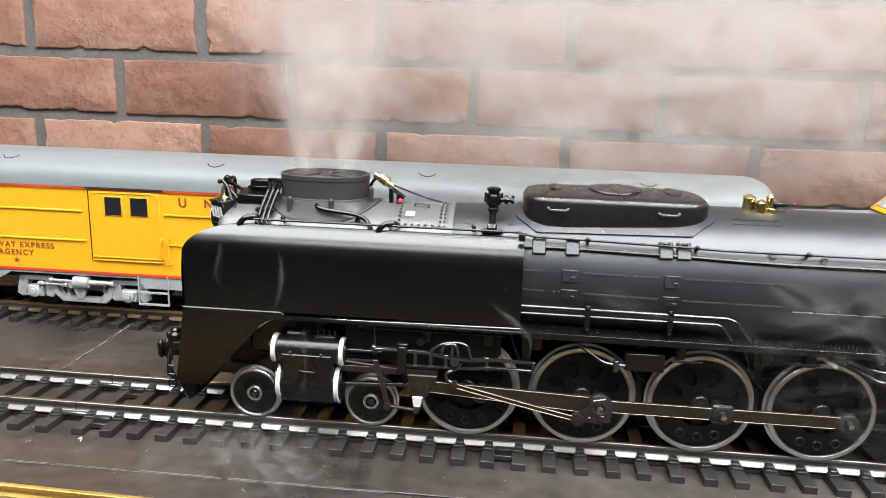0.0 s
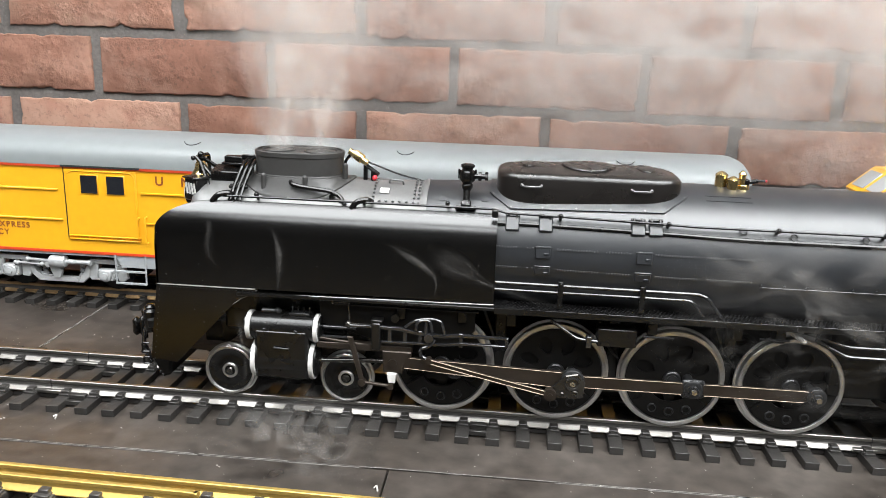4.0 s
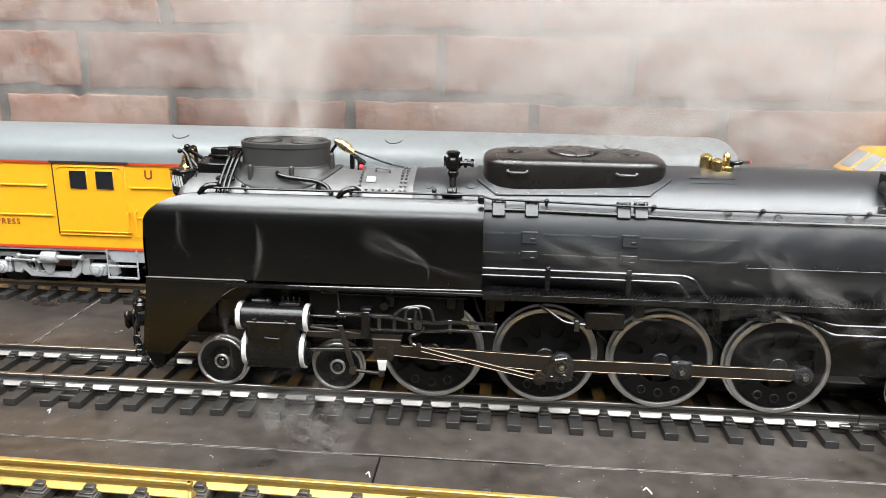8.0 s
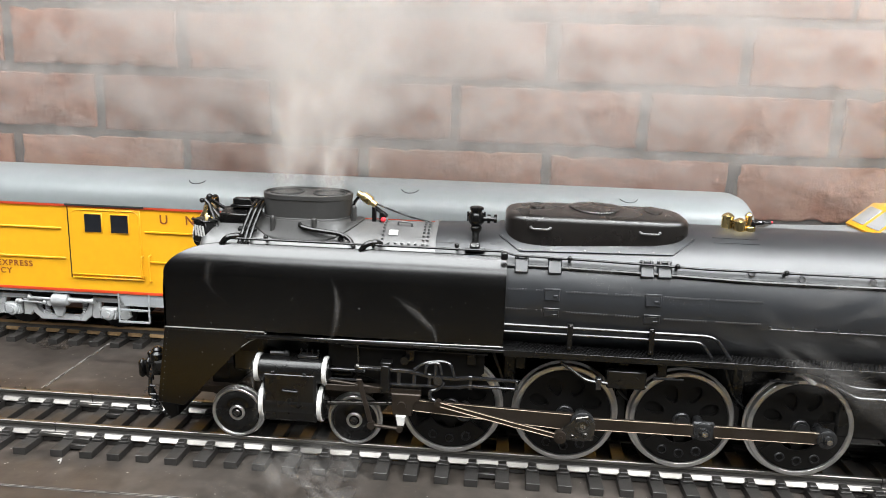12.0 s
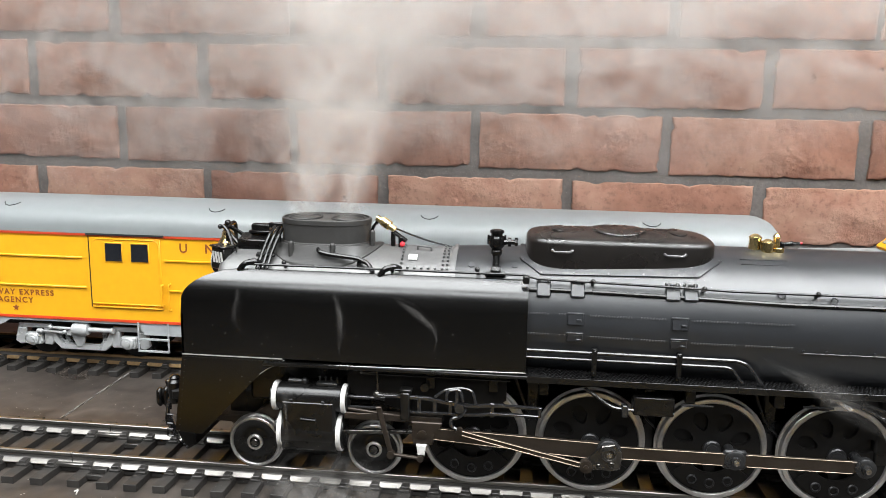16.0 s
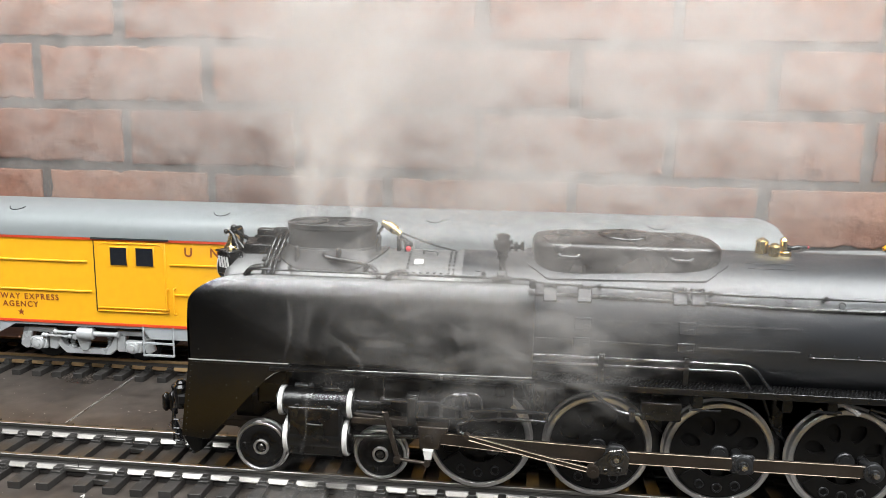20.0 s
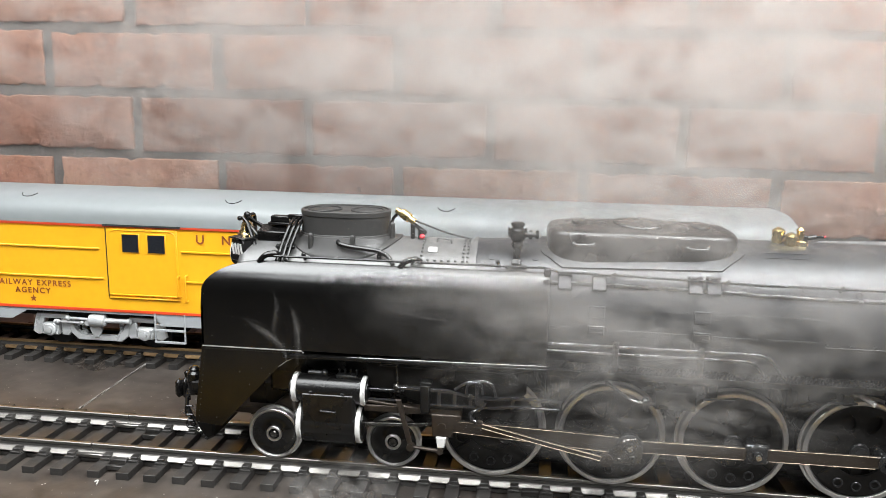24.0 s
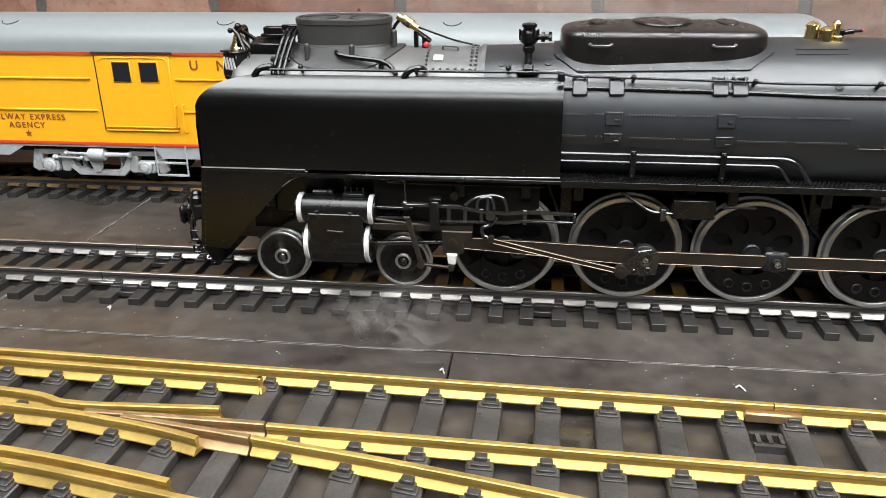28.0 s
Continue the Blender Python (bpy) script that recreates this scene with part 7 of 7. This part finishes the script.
# narrow curls before the deflector and the boiler: path, width, strength and (time, x, z)
for path, w, st, rows in (
        (curl(0, 0, 0.018, -0.054, 0.008, 0.85, 0.4), 0.0042, 0.40, ((0, -0.188, 0.142), (3, -0.176, 0.142), (6, -0.178, 0.140), (8, -0.178, 0.140), (12, -0.146, 0.138), (16, -0.158, 0.146), (17, -0.158, 0.142), (19, -0.180, 0.146), (21, -0.190, 0.142), (24, -0.195, 0.132), (26, -0.17, 0.150), (28, -0.16, 0.230))),
        (curl(0, 0, 0.10, -0.034, 0.010, 0.7, 2.0), 0.011, 0.30, ((0, -0.01, 0.128), (6, -0.11, 0.134), (8, -0.12, 0.136), (12, -0.01, 0.150), (16, 0.02, 0.165), (18, -0.18, 0.140), (20, -0.16, 0.134), (24, -0.15, 0.138), (26.5, -0.06, 0.150), (28, 0.28, 0.190))),
        (curl(0, 0, 0.026, -0.050, 0.009, 0.9, 1.0), 0.0040, 0.32, ((0, -0.225, 0.150), (6, -0.215, 0.150), (8, -0.228, 0.150), (12, -0.220, 0.160), (16, -0.215, 0.152), (17, -0.206, 0.132), (19, -0.205, 0.140), (21, -0.150, 0.146), (24, -0.205, 0.140), (26, -0.19, 0.150), (28, -0.15, 0.240))),
        (curl(0, 0, 0.036, -0.034, 0.009, 0.9, 5.2), 0.0045, 0.30, ((0, -0.060, 0.116), (6, -0.110, 0.136), (8, -0.100, 0.132), (12, -0.105, 0.128), (16, -0.118, 0.142), (17, -0.125, 0.136), (19, -0.120, 0.130), (21, -0.210, 0.120), (24, -0.218, 0.120), (26, -0.10, 0.130), (28, -0.09, 0.290))),
        (curl(0, 0, 0.12, -0.050, 0.010, 0.9, 3.1), 0.015, 0.30, ((0, 0.08, 0.145), (3, 0.09, 0.150), (6, -0.03, 0.140), (9, 0.0, 0.138), (12, 0.10, 0.120), (16, 0.15, 0.120), (18, -0.06, 0.140), (20, -0.10, 0.140), (24, -0.04, 0.145), (26.5, 0.08, 0.150), (28, 0.34, 0.170))),
        (curl(0, 0, 0.08, -0.070, 0.012, 0.8, 4.4), 0.014, 0.26, ((0, 0.14, 0.140), (6, 0.10, 0.150), (12, 0.12, 0.110), (18, 0.02, 0.130), (20, -0.05, 0.135), (24, 0.0, 0.130), (26, 0.06, 0.120), (28, 0.36, 0.160))),
        (curl(0, 0, 0.020, 0.060, 0.006, 0.9, 0.0), 0.006, 0.32, ((0, -0.178, 0.040), (6, -0.20, 0.030), (16, -0.19, 0.035), (20, -0.185, 0.036), (25, -0.20, 0.030), (28, -0.205, 0.010)))):
    mt = smoke_material("smoke_curl", min(0.24, st * 0.31), 2.6, 3.6, (0.5, 0.5, 0.3, 0.45), w * 1000, 0.34, 0.66, 0.05, 0.5)
    ob = wisp("smoke_curl", path, w * 1.3, mt, low)
    DRIFT.append((ob, [(t, pose(dx, -0.066, dz, 0, 6 * math.sin(1.7 * i + w * 500), 0)) for i, (t, dx, dz) in enumerate(rows)]))
# soft banks before the boiler and the wheels
for a, b, st, y, seed, rows in (
        (0.13, 0.070, 0.28, -0.076, 2.4, ((0, 0.17, 0.100), (3.5, 0.16, 0.105), (6, 0.09, 0.118), (8, 0.14, 0.115), (9, 0.12, 0.12), (11, 0.16, 0.12), (16, 0.26, 0.130), (18, -0.06, 0.122), (20, -0.06, 0.125), (24, 0.03, 0.110), (27, 0.10, 0.10), (28, 0.42, 0.12))),
        (0.15, 0.075, 0.18, -0.084, 8.9, ((0, 0.34, 0.10), (14, 0.36, 0.11), (17, 0.36, 0.11), (20, 0.30, 0.11), (21, 0.14, 0.105), (22, 0.10, 0.11), (24, 0.02, 0.100), (26, 0.05, 0.10), (27, 0.18, 0.10), (28, 0.46, 0.12))),
        (0.15, 0.080, 0.24, -0.070, 6.1, ((0, 0.62, 0.14), (12, 0.62, 0.14), (17, 0.50, 0.14), (19, -0.04, 0.135), (21, -0.06, 0.132), (24, -0.02, 0.125), (26, 0.04, 0.130), (27, 0.22, 0.16), (28, 0.45, 0.20))),
        (0.12, 0.060, 0.22, -0.088, 12.6, ((0, 0.55, 0.10), (14, 0.55, 0.10), (18, 0.30, 0.12), (20, -0.09, 0.120), (22, -0.04, 0.105), (24, 0.00, 0.095), (26, 0.02, 0.10), (27, 0.20, 0.10), (28, 0.42, 0.12))),
        (0.075, 0.040, 0.24, -0.092, 5.5, ((0, -0.19, 0.018), (7, -0.14, 0.022), (12, -0.15, 0.020), (16, -0.15, 0.026), (20, -0.16, 0.022), (25, -0.15, 0.022), (27, -0.13, 0.026), (28, -0.13, 0.018))),
        (0.045, 0.030, 0.24, -0.098, 9.5, ((0, -0.17, 0.022), (7, -0.13, 0.020), (12, -0.14, 0.026), (16, -0.14, 0.030), (20, -0.15, 0.026), (25, -0.14, 0.028), (27, -0.13, 0.020), (28, -0.12, 0.022)))):
    mt = smoke_material("smoke_bank", min(0.24, st), 4.6, 3.6, None, seed, 0.42, 0.68, 0.04, 1.8)
    ob = puff("smoke_bank", a, b, 0.006, mt, low, 0.004)
    DRIFT.append((ob, [(t, pose(dx, y, dz)) for t, dx, dz in rows]))


RUN = ((0.0, -0.0560), (0.2, -0.010), (0.4, 0.040), (0.8, 0.115), (1.3, 0.200), (1.9, 0.310), (2.6, 0.450), (4.5, 0.95))


def climb(t, t0, x, y, side, spin0, spin, speed):
    """Where a rising puff is at t: still in the smokebox, on its way, or under the ceiling."""
    dt = (t - t0) * speed
    z = float(np.interp(dt, [p[0] for p in RUN], [p[1] for p in RUN]))
    h, tip = max(0.0, z), radians(lean(min(28.0, max(0.0, t))))
    run = min(4.5, max(0.0, dt))
    return pose(x + side * h * 0.55 + h * math.sin(tip), y, z if z < 0 else h * math.cos(tip), 0, spin0 + spin * run, 0)


def motions():
    """All that moves: the smoke alone."""
    for ob, x, y, z, lift, period, rate, ph in CHURN:
        rows = []
        for i in range(71):
            t = 0.4 * i
            w = 2 * math.pi * t / period + ph
            zz, tip = z + lift * math.sin(w) + away(t), radians(min(12.0, lean(t)))
            rows.append((t, pose(x + 0.006 * math.sin(w * 0.6) + zz * math.sin(tip), y, zz * math.cos(tip), 0, rate * t, 0)))
        walk(ob, rows)
    for ob, rows in DRIFT:
        walk(ob, rows)
    for ob, t0, x, y, side, spin0, spin, speed in RISE:
        rows = []
        for dt, z in RUN:
            t = t0 + dt / speed
            if t <= 0.05:
                rows = [(0.0, climb(0.0, t0, x, y, side, spin0, spin, speed))]
            elif t < 27.95:
                if not rows:
                    rows.append((0.0, climb(0.0, t0, x, y, side, spin0, spin, speed)))
                rows.append((t, climb(t, t0, x, y, side, spin0, spin, speed)))
        if not rows:
            rows.append((0.0, climb(0.0, t0, x, y, side, spin0, spin, speed)))
        rows.append((28.0, climb(28.0, t0, x, y, side, spin0, spin, speed)))
        walk(ob, rows)


motions()
